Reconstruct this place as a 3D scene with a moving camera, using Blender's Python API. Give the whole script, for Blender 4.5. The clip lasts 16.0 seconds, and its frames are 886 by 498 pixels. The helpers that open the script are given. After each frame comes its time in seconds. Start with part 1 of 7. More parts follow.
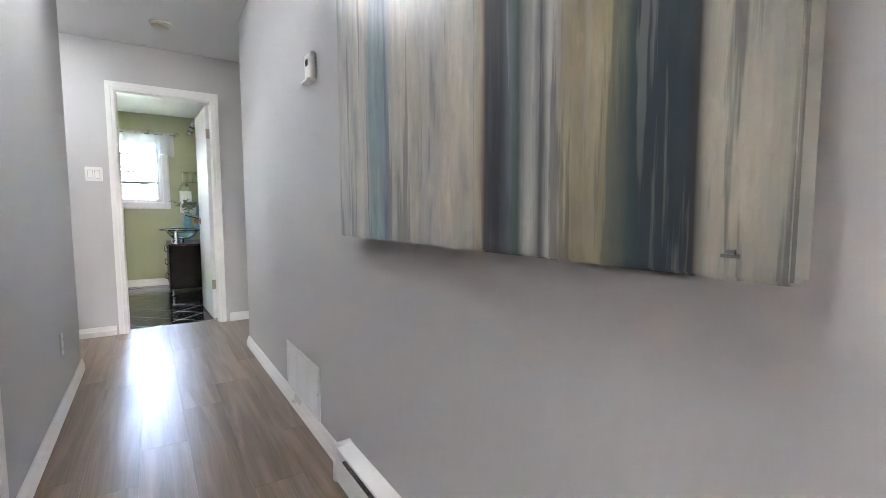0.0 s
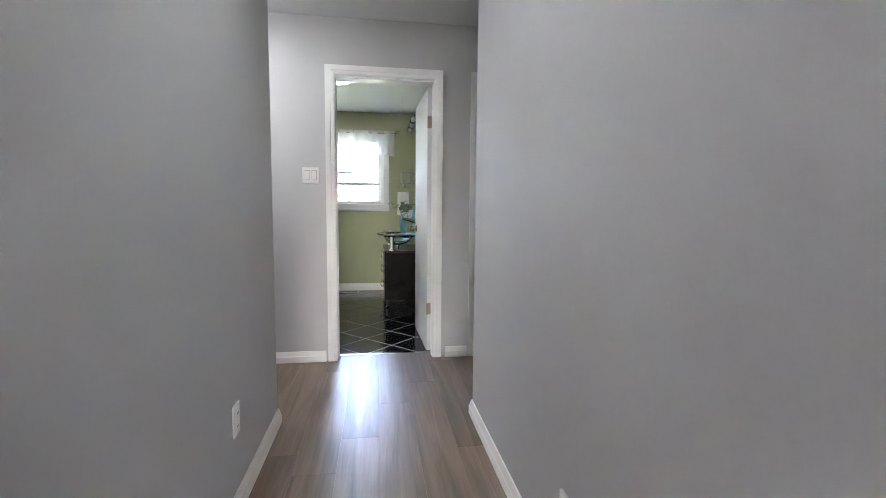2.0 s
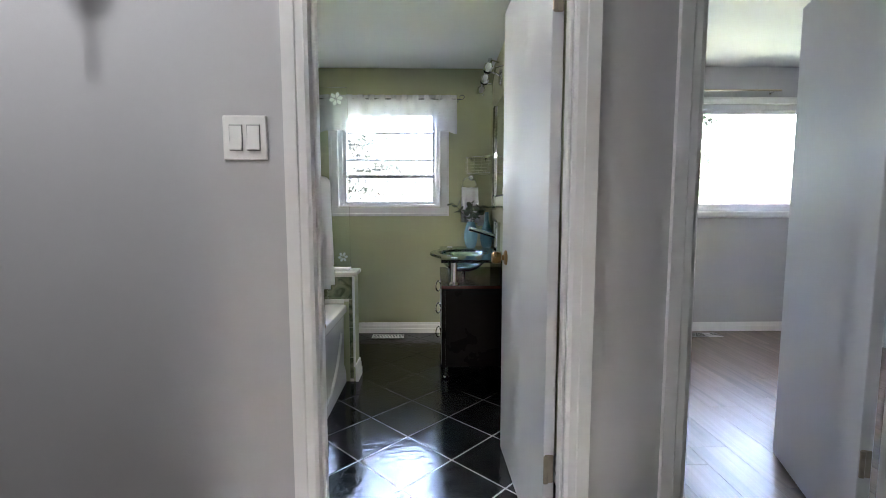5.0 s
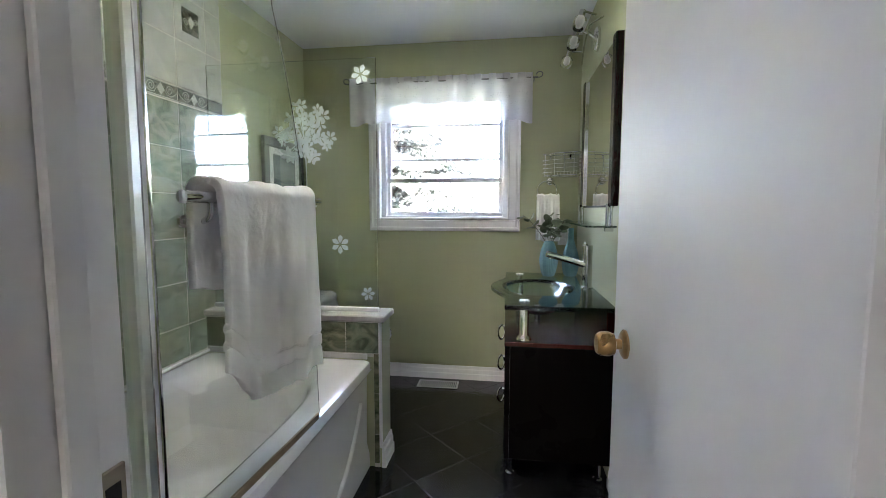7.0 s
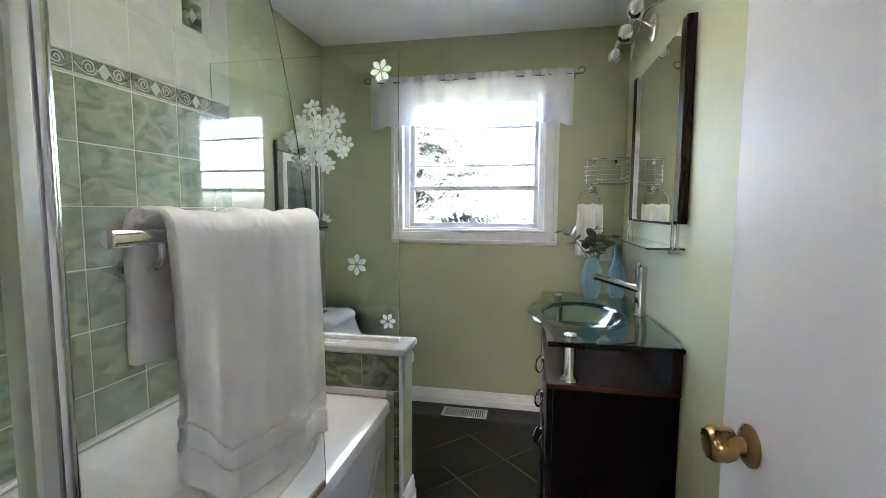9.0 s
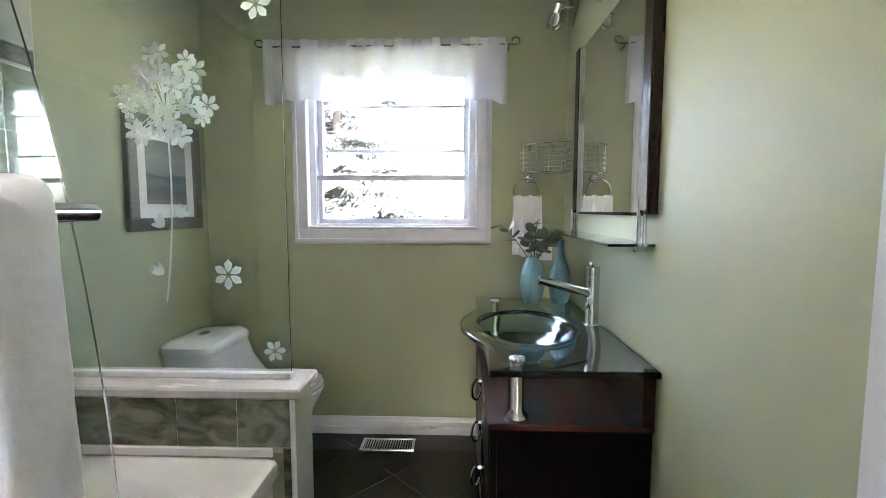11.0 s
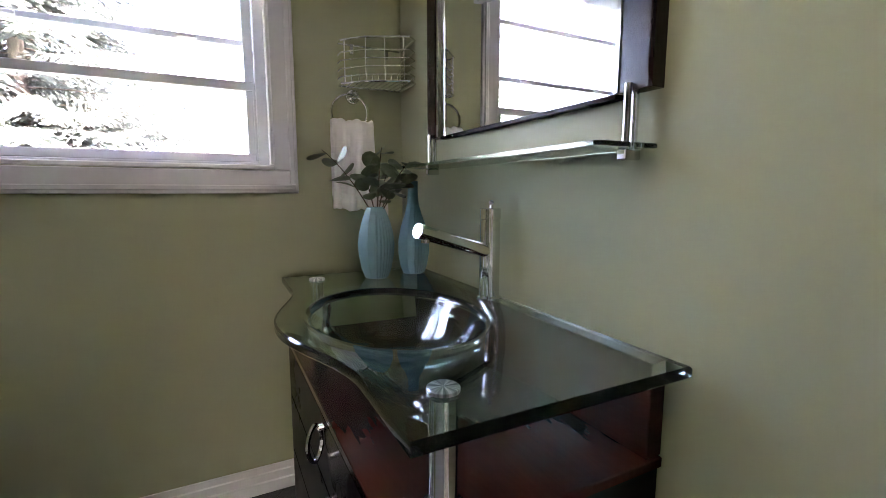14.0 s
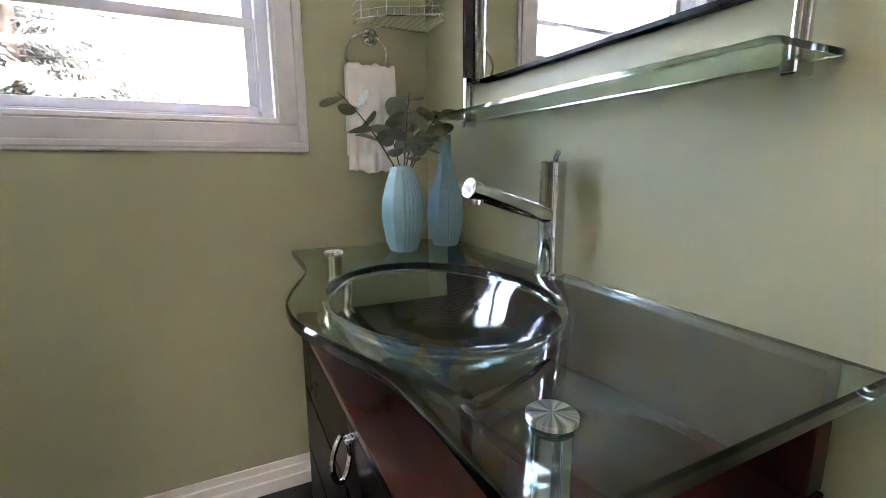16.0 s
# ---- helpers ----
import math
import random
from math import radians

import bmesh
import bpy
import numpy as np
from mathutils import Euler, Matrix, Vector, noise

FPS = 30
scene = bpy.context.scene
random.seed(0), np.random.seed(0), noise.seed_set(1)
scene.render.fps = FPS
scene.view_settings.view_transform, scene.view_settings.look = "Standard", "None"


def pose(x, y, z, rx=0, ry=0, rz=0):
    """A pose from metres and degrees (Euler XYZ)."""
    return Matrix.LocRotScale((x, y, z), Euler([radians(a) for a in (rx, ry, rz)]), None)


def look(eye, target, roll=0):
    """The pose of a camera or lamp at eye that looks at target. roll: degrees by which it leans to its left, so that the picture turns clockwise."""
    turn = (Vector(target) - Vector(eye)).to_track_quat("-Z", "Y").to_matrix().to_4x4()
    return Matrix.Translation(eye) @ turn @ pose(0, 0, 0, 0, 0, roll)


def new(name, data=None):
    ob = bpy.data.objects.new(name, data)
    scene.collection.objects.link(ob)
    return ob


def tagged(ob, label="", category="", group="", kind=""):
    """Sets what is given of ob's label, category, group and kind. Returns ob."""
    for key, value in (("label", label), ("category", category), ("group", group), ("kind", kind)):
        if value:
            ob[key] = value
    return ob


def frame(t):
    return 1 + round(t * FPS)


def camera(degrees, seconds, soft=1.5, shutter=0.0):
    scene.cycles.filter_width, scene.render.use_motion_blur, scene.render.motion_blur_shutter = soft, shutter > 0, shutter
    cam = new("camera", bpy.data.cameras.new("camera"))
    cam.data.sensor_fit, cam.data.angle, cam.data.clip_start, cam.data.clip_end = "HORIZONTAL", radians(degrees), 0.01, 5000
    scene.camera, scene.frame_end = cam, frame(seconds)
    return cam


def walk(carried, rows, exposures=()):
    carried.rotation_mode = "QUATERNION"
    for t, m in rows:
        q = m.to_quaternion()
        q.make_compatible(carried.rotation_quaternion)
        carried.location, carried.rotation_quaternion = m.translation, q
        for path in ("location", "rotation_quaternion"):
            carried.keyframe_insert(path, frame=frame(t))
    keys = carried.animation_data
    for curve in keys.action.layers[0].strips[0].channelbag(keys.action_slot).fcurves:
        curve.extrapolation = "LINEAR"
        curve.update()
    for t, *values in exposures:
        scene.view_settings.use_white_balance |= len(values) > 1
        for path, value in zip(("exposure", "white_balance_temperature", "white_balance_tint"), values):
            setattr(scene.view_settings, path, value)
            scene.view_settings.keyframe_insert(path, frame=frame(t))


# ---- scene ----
cam = camera(89.5, 16.0, soft=0.45)
PATH = [
    (0, (2.419, 0.818, 1.027), (3.512, 2.485, 0.865), -0.1),
    (0.5, (2.468, 1.126, 1.06), (3.262, 2.954, 0.894), 0.0),
    (1, (2.508, 1.47, 1.092), (3.077, 3.38, 0.922), 0.6),
    (1.5, (2.529, 1.811, 1.095), (2.916, 3.766, 0.923), 0.4),
    (2, (2.513, 2.174, 1.11), (2.807, 4.144, 0.936), 0.5),
    (2.5, (2.549, 2.52, 1.093), (2.78, 4.499, 0.914), -0.0),
    (3, (2.557, 2.854, 1.105), (2.742, 4.838, 0.938), -0.2),
    (3.5, (2.56, 3.225, 1.12), (2.685, 5.214, 0.946), 0.1),
    (4, (2.56, 3.542, 1.151), (2.633, 5.532, 0.973), 0.4),
    (4.2, (2.553, 3.69, 1.15), (2.621, 5.68, 0.972), 0.3),
    (6.3, (2.614, 4.908, 1.215), (2.471, 6.894, 1.027), 0.0),
    (6.5, (2.634, 4.983, 1.226), (2.444, 6.966, 1.041), 0.1),
    (7, (2.606, 5.174, 1.246), (2.32, 7.146, 1.067), 0.1),
    (7.5, (2.593, 5.309, 1.293), (2.245, 7.27, 1.116), 0.2),
    (8, (2.575, 5.365, 1.326), (2.184, 7.319, 1.154), 0.3),
    (10.3, (2.499, 5.719, 1.278), (2.149, 7.68, 1.1), 0.1),
    (10.5, (2.509, 5.779, 1.282), (2.221, 7.751, 1.103), 0.0),
    (11, (2.508, 5.905, 1.271), (2.44, 7.896, 1.098), 0.0),
    (11.5, (2.485, 6.075, 1.248), (2.674, 8.058, 1.073), -0.0),
    (12, (2.439, 6.21, 1.246), (2.872, 8.155, 1.074), 0.1),
    (12.5, (2.415, 6.34, 1.222), (3.03, 8.235, 1.045), 0.0),
    (13, (2.41, 6.492, 1.191), (3.164, 8.334, 0.995), -0.1),
    (13.5, (2.413, 6.611, 1.151), (3.258, 8.409, 0.923), -0.2),
    (14, (2.425, 6.701, 1.095), (3.319, 8.472, 0.839), 0.0),
    (14.5, (2.457, 6.798, 1.062), (3.362, 8.557, 0.763), -0.3),
    (15, (2.481, 6.877, 1.041), (3.396, 8.624, 0.711), -0.2),
    (15.5, (2.468, 6.921, 1.029), (3.391, 8.663, 0.691), 0.1),
    (16, (2.441, 6.935, 1.047), (3.308, 8.699, 0.68), -0.3),
]
EXPOSURES = [(0.0, 8.05, 6500, 10), (0.5, 8.25, 6500, 10), (1.2, 8.1, 6500, 10), (2.0, 7.75, 6500, 11), (3.0, 7.5, 6500, 12), (4.2, 7.35, 6500, 12), (6.5, 7.3, 6550, 13), (7.5, 7.58, 6600, 13),
             (11.0, 7.64, 6650, 15), (12.6, 7.2, 6800, 18), (13.4, 6.85, 6950, 20), (14.5, 7.23, 7150, 23), (16.0, 7.55, 7200, 23)]
walk(cam, [(t, look(eye, target, roll)) for t, eye, target, roll in PATH], EXPOSURES)

# how strongly the lit ceiling fixtures glow
LED_GLOW, HALL_GLOW, CROSS_GLOW = 0.44, 0.42, 0.80

# ---- world and lights ----
world = bpy.data.worlds.new("world")
scene.world = world
world.use_nodes = True
sky = world.node_tree.nodes.new("ShaderNodeTexSky")
sky.sky_type = "NISHITA"
sky.sun_disc = False
sky.sun_elevation, sky.sun_rotation = radians(52), radians(150)
sky.air_density, sky.dust_density, sky.ozone_density = 0.7, 7.0, 0.6
world.node_tree.links.new(sky.outputs[0], world.node_tree.nodes["Background"].inputs[0])
world.node_tree.nodes["Background"].inputs[1].default_value = 0.15


def lamp(name, kind, matrix, energy, color=(1, 1, 1), size=None, angle=None):
    data = bpy.data.lights.new(name, kind)
    data.energy, data.color = energy, color
    if kind == "AREA":
        data.shape, data.size, data.size_y = "RECTANGLE", size[0], size[1]
    if kind == "POINT":
        data.shadow_soft_size = size
    if kind == "SUN":
        data.angle = radians(angle)
    ob = new(name, data)
    ob.matrix_world = matrix
    return ob


# a hazy sun behind thin cloud on the far side of the house
lamp("sun", "SUN", look((-3, -8, 12), (0, 0, 0)), 0.8, (1.0, 0.97, 0.93), angle=12)


# ---- materials ----
def mat(name, color, rough=0.5, metal=0.0, var=0.06, scale=3.0, fine=60.0, bump=0.0, bump_scale=200.0, spec=0.5,
        coat=0.0, transmission=0.0, ior=1.45, emission=None, stretch=(1, 1, 1), per_object=0.0, rough_var=0.05, sheen=0.0):
    m = bpy.data.materials.new(name)
    m.use_nodes = True
    nt = m.node_tree
    n, l = nt.nodes, nt.links
    b = n["Principled BSDF"]
    b.inputs["Roughness"].default_value = rough
    b.inputs["Metallic"].default_value = metal
    b.inputs["Specular IOR Level"].default_value = spec
    b.inputs["Coat Weight"].default_value = coat
    b.inputs["Coat Roughness"].default_value = 0.08
    b.inputs["Transmission Weight"].default_value = transmission
    b.inputs["IOR"].default_value = ior
    b.inputs["Sheen Weight"].default_value = sheen
    b.inputs["Base Color"].default_value = (*color, 1)
    if emission:
        b.inputs["Emission Color"].default_value = (*color, 1)
        b.inputs["Emission Strength"].default_value = emission
    co = n.new("ShaderNodeTexCoord")
    mp = n.new("ShaderNodeMapping")
    mp.inputs["Scale"].default_value = stretch
    l.new(co.outputs["Object"], mp.inputs["Vector"])
    if var > 0:
        a = n.new("ShaderNodeTexNoise")
        a.inputs["Scale"].default_value, a.inputs["Detail"].default_value = scale, 4
        c = n.new("ShaderNodeTexNoise")
        c.inputs["Scale"].default_value, c.inputs["Detail"].default_value = fine, 3
        l.new(mp.outputs[0], a.inputs["Vector"])
        l.new(mp.outputs[0], c.inputs["Vector"])
        s = n.new("ShaderNodeMath")
        s.operation = "MULTIPLY_ADD"
        s.inputs[1].default_value = 0.45
        l.new(c.outputs[0], s.inputs[0])
        l.new(a.outputs[0], s.inputs[2])
        v = n.new("ShaderNodeMapRange")
        v.inputs[1].default_value, v.inputs[2].default_value = 0.4, 1.05
        v.inputs[3].default_value, v.inputs[4].default_value = 1 - var, 1 + var
        l.new(s.outputs[0], v.inputs[0])
        fac = v.outputs[0]
        if per_object:
            oi = n.new("ShaderNodeObjectInfo")
            r = n.new("ShaderNodeMapRange")
            r.inputs[3].default_value, r.inputs[4].default_value = 1 - per_object, 1 + per_object
            l.new(oi.outputs["Random"], r.inputs[0])
            k = n.new("ShaderNodeMath")
            k.operation = "MULTIPLY"
            l.new(fac, k.inputs[0])
            l.new(r.outputs[0], k.inputs[1])
            fac = k.outputs[0]
        mix = n.new("ShaderNodeVectorMath")
        mix.operation = "SCALE"
        mix.inputs[0].default_value = color
        l.new(fac, mix.inputs["Scale"])
        l.new(mix.outputs[0], b.inputs["Base Color"])
        if rough_var:
            rr = n.new("ShaderNodeMapRange")
            rr.inputs[1].default_value, rr.inputs[2].default_value = 0.3, 0.7
            rr.inputs[3].default_value, rr.inputs[4].default_value = max(rough - rough_var, 0), min(rough + rough_var, 1)
            l.new(a.outputs[0], rr.inputs[0])
            l.new(rr.outputs[0], b.inputs["Roughness"])
    if bump:
        t = n.new("ShaderNodeTexNoise")
        t.inputs["Scale"].default_value, t.inputs["Detail"].default_value = bump_scale, 3
        l.new(mp.outputs[0], t.inputs["Vector"])
        bp = n.new("ShaderNodeBump")
        bp.inputs["Strength"].default_value, bp.inputs["Distance"].default_value = bump, 0.002
        l.new(t.outputs[0], bp.inputs["Height"])
        l.new(bp.outputs[0], b.inputs["Normal"])
    return m


def ramp_node(n, stops):
    r = n.new("ShaderNodeValToRGB")
    e = r.color_ramp.elements
    while len(e) < len(stops):
        e.new(0.5)
    for x, (p, c) in zip(e, stops):
        x.position, x.color = p, (*c, 1)
    return r


GREY_WALL = mat("grey_wall_paint", (0.50, 0.495, 0.50), 0.58, var=0.02, scale=1.3, bump=0.12, bump_scale=260, spec=0.35, rough_var=0.02)
GREEN_WALL = mat("sage_green_wall_paint", (0.420, 0.430, 0.270), 0.48, var=0.02, scale=1.3, bump=0.12, bump_scale=240, spec=0.5, rough_var=0.02)
CEILING_WHITE = mat("ceiling_paint", (0.78, 0.78, 0.78), 0.85, var=0.02, scale=1.5, bump=0.25, bump_scale=120)
TRIM = mat("white_trim_paint", (0.80, 0.79, 0.78), 0.32, var=0.03, scale=4, bump=0.05, bump_scale=80)
DOOR_WHITE = mat("door_paint", (0.66, 0.66, 0.675), 0.42, var=0.015, scale=2.5, bump=0.05, bump_scale=60, rough_var=0.0)
PLASTIC = mat("white_plastic", (0.78, 0.77, 0.75), 0.35, var=0.02)
VINYL = mat("white_vinyl", (0.66, 0.66, 0.70), 0.3, var=0.02)
WINDOW_TRIM = mat("window_trim_paint", (0.70, 0.685, 0.71), 0.35, var=0.03, scale=4, bump=0.05, bump_scale=80)
SWITCH_GAP = mat("switch_gap", (0.30, 0.30, 0.30), 0.6, var=0.05)
CERAMIC = mat("white_ceramic", (0.80, 0.79, 0.78), 0.08, var=0.015, coat=0.5)
ACRYLIC = mat("white_acrylic", (0.78, 0.76, 0.74), 0.16, var=0.02, coat=0.3)
CHROME = mat("chrome", (0.72, 0.72, 0.73), 0.06, metal=1, var=0.02, rough_var=0.02)
BRUSHED = mat("brushed_steel", (0.74, 0.74, 0.73), 0.24, metal=1, var=0.06, stretch=(1, 1, 0.1), rough_var=0.06)
SATIN = mat("satin_anodised", (0.80, 0.80, 0.80), 0.42, metal=0.9, var=0.03, stretch=(1, 1, 0.1))
DARK_STEEL = mat("dark_steel", (0.18, 0.18, 0.18), 0.35, metal=1, var=0.08)
BRASS = mat("worn_brass", (0.36, 0.22, 0.10), 0.3, metal=1, var=0.15, scale=25)
HINGE_METAL = mat("hinge_metal", (0.35, 0.30, 0.24), 0.38, metal=1, var=0.1, scale=30)
DARK_MAHOGANY = mat("dark_mahogany_lacquer", (0.018, 0.0065, 0.006), 0.24, var=0.30, scale=3, fine=40, stretch=(3, 3, 0.4), spec=0.35, coat=0.1)
MAHOGANY = mat("mahogany_lacquer", (0.055, 0.015, 0.012), 0.22, var=0.30, scale=3, fine=40, stretch=(3, 0.4, 3), spec=0.3, coat=0.1)
BLACK_LACQUER = mat("black_lacquer", (0.006, 0.005, 0.005), 0.28, var=0.2, spec=0.05)
DARK = mat("dark_gap", (0.02, 0.02, 0.02), 0.8, var=0.1)
GROUT = mat("tile_grout", (0.66, 0.63, 0.55), 0.8, var=0.1, scale=12, bump=0.2)
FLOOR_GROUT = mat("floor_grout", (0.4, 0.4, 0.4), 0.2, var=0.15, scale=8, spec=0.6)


def grout_sheen(m):
    """Window sheen on the grout painted in: pale by the doorway, near-black further in."""
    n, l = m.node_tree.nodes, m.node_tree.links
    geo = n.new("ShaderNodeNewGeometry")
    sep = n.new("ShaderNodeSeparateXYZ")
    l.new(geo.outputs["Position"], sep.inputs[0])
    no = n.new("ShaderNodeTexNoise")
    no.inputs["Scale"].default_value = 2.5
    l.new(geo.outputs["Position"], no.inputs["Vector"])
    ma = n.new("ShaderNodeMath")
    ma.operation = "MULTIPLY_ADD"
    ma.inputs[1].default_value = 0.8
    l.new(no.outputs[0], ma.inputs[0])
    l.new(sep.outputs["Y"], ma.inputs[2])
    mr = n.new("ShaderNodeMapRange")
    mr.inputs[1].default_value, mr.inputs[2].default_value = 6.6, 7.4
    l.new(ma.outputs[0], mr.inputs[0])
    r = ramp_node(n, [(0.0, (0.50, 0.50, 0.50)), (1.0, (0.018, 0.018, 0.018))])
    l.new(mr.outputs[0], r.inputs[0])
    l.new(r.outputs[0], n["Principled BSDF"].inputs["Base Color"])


grout_sheen(FLOOR_GROUT)
SIGNATURE = mat("signature_paint", (0.17, 0.17, 0.17), 0.5, var=0.2, scale=60)
PALE_TILE = mat("pale_wall_tile", (0.55, 0.55, 0.50), 0.16, var=0.10, scale=6, fine=30, per_object=0.03, coat=0.3)
CAP_STONE = mat("pale_stone_cap", (0.62, 0.58, 0.54), 0.25, var=0.10, scale=7, fine=50, stretch=(0.4, 2, 1), bump=0.05)
TOWEL = mat("white_terry", (0.92, 0.91, 0.90), 0.95, var=0.04, scale=8, fine=260, bump=0.35, bump_scale=300, sheen=0.5)
VASE_BLUE = mat("matt_blue_glaze", (0.20, 0.37, 0.43), 0.5, var=0.06, scale=14, bump=0.1)
LEAF = mat("eucalyptus_leaf", (0.17, 0.205, 0.135), 0.5, var=0.35, scale=20, fine=120, per_object=0.25)
STEM = mat("plant_stem", (0.10, 0.07, 0.045), 0.6, var=0.2, scale=30)
SPRUCE = mat("spruce_needles", (0.105, 0.125, 0.125), 0.8, spec=0.1, var=0.3, scale=1.5, fine=9)
FOLIAGE = mat("garden_foliage", (0.05, 0.075, 0.055), 0.6, var=0.45, scale=1.2, fine=8)
BARK = mat("bark", (0.075, 0.066, 0.060), 0.9, var=0.3, scale=8, bump=0.6, bump_scale=30)
GRASS = mat("lawn", (0.075, 0.09, 0.055), 0.9, var=0.35, scale=0.6, fine=14)
ROOF_MAT = mat("roof_felt", (0.08, 0.08, 0.08), 0.9, var=0.2)
SIDING = mat("outside_render", (0.6, 0.58, 0.54), 0.8, var=0.08)


def frosted_film(name):
    """Thin etched vinyl film: scatters light to both sides."""
    m = bpy.data.materials.new(name)
    m.use_nodes = True
    n, l = m.node_tree.nodes, m.node_tree.links
    n.remove(n["Principled BSDF"])
    df, tl, mx = n.new("ShaderNodeBsdfDiffuse"), n.new("ShaderNodeBsdfTranslucent"), n.new("ShaderNodeMixShader")
    co, no = n.new("ShaderNodeTexCoord"), n.new("ShaderNodeTexNoise")
    no.inputs["Scale"].default_value, no.inputs["Detail"].default_value = 40, 4
    l.new(co.outputs["Object"], no.inputs["Vector"])
    r = ramp_node(n, [(0.35, (0.80, 0.85, 0.80)), (0.65, (0.88, 0.92, 0.88))])
    l.new(no.outputs[0], r.inputs[0])
    l.new(r.outputs[0], df.inputs[0])
    l.new(r.outputs[0], tl.inputs[0])
    mx.inputs[0].default_value = 0.75
    l.new(df.outputs[0], mx.inputs[1])
    l.new(tl.outputs[0], mx.inputs[2])
    l.new(mx.outputs[0], n["Material Output"].inputs[0])
    return m


FROST = frosted_film("frosted_decal")
PICTURE_FRAME = mat("grey_weathered_wood", (0.16, 0.155, 0.15), 0.55, var=0.3, scale=6, fine=60, stretch=(1, 1, 0.3))
MAT_BOARD = mat("picture_mat_board", (0.72, 0.70, 0.66), 0.8, var=0.03)
LED = mat("lit_diffuser", (1.0, 0.98, 0.95), 0.5, var=0, emission=LED_GLOW)
HALL_LED = mat("lit_hall_diffuser", (0.95, 0.97, 1.0), 0.5, var=0, emission=HALL_GLOW)
CROSS_LED = mat("lit_cross_hall_diffuser", (0.95, 0.97, 1.0), 0.5, var=0, emission=CROSS_GLOW)
MIRROR = mat("mirror_silver", (0.86, 0.88, 0.86), 0.0, metal=1, var=0, rough_var=0)
DETECTOR = mat("aged_plastic", (0.66, 0.62, 0.55), 0.5, var=0.03)
HEAT_METAL = mat("white_enamelled_steel", (0.75, 0.75, 0.75), 0.35, var=0.03)
SWEEP = mat("brown_seal", (0.22, 0.15, 0.08), 0.5, var=0.2, scale=20)



def let_light_through(m, amount):
    """Loose cotton pile that passes some of the light from behind."""
    n, l = m.node_tree.nodes, m.node_tree.links
    tl, mx = n.new("ShaderNodeBsdfTranslucent"), n.new("ShaderNodeMixShader")
    tl.inputs[0].default_value = (0.92, 0.91, 0.90, 1)
    mx.inputs[0].default_value = amount
    l.new(n["Principled BSDF"].outputs[0], mx.inputs[1])
    l.new(tl.outputs[0], mx.inputs[2])
    l.new(mx.outputs[0], n["Material Output"].inputs[0])


let_light_through(TOWEL, 0.15)


def glass(name, color=(1, 1, 1), ior=1.45, rough=0.0):
    m = bpy.data.materials.new(name)
    m.use_nodes = True
    b = m.node_tree.nodes["Principled BSDF"]
    b.inputs["Base Color"].default_value = (*color, 1)
    b.inputs["Roughness"].default_value = rough
    b.inputs["Transmission Weight"].default_value = 1
    b.inputs["IOR"].default_value = ior
    return m


CLEAR = glass("clear_glass", (0.97, 0.99, 0.98))
SCREEN_GLASS = glass("screen_glass", (0.94, 0.98, 0.96), 1.5)
SEA_GLASS = glass("green_plate_glass", (0.66, 0.82, 0.76), 1.5)
PANE = glass("window_pane", (0.98, 0.99, 1.0), 1.3)


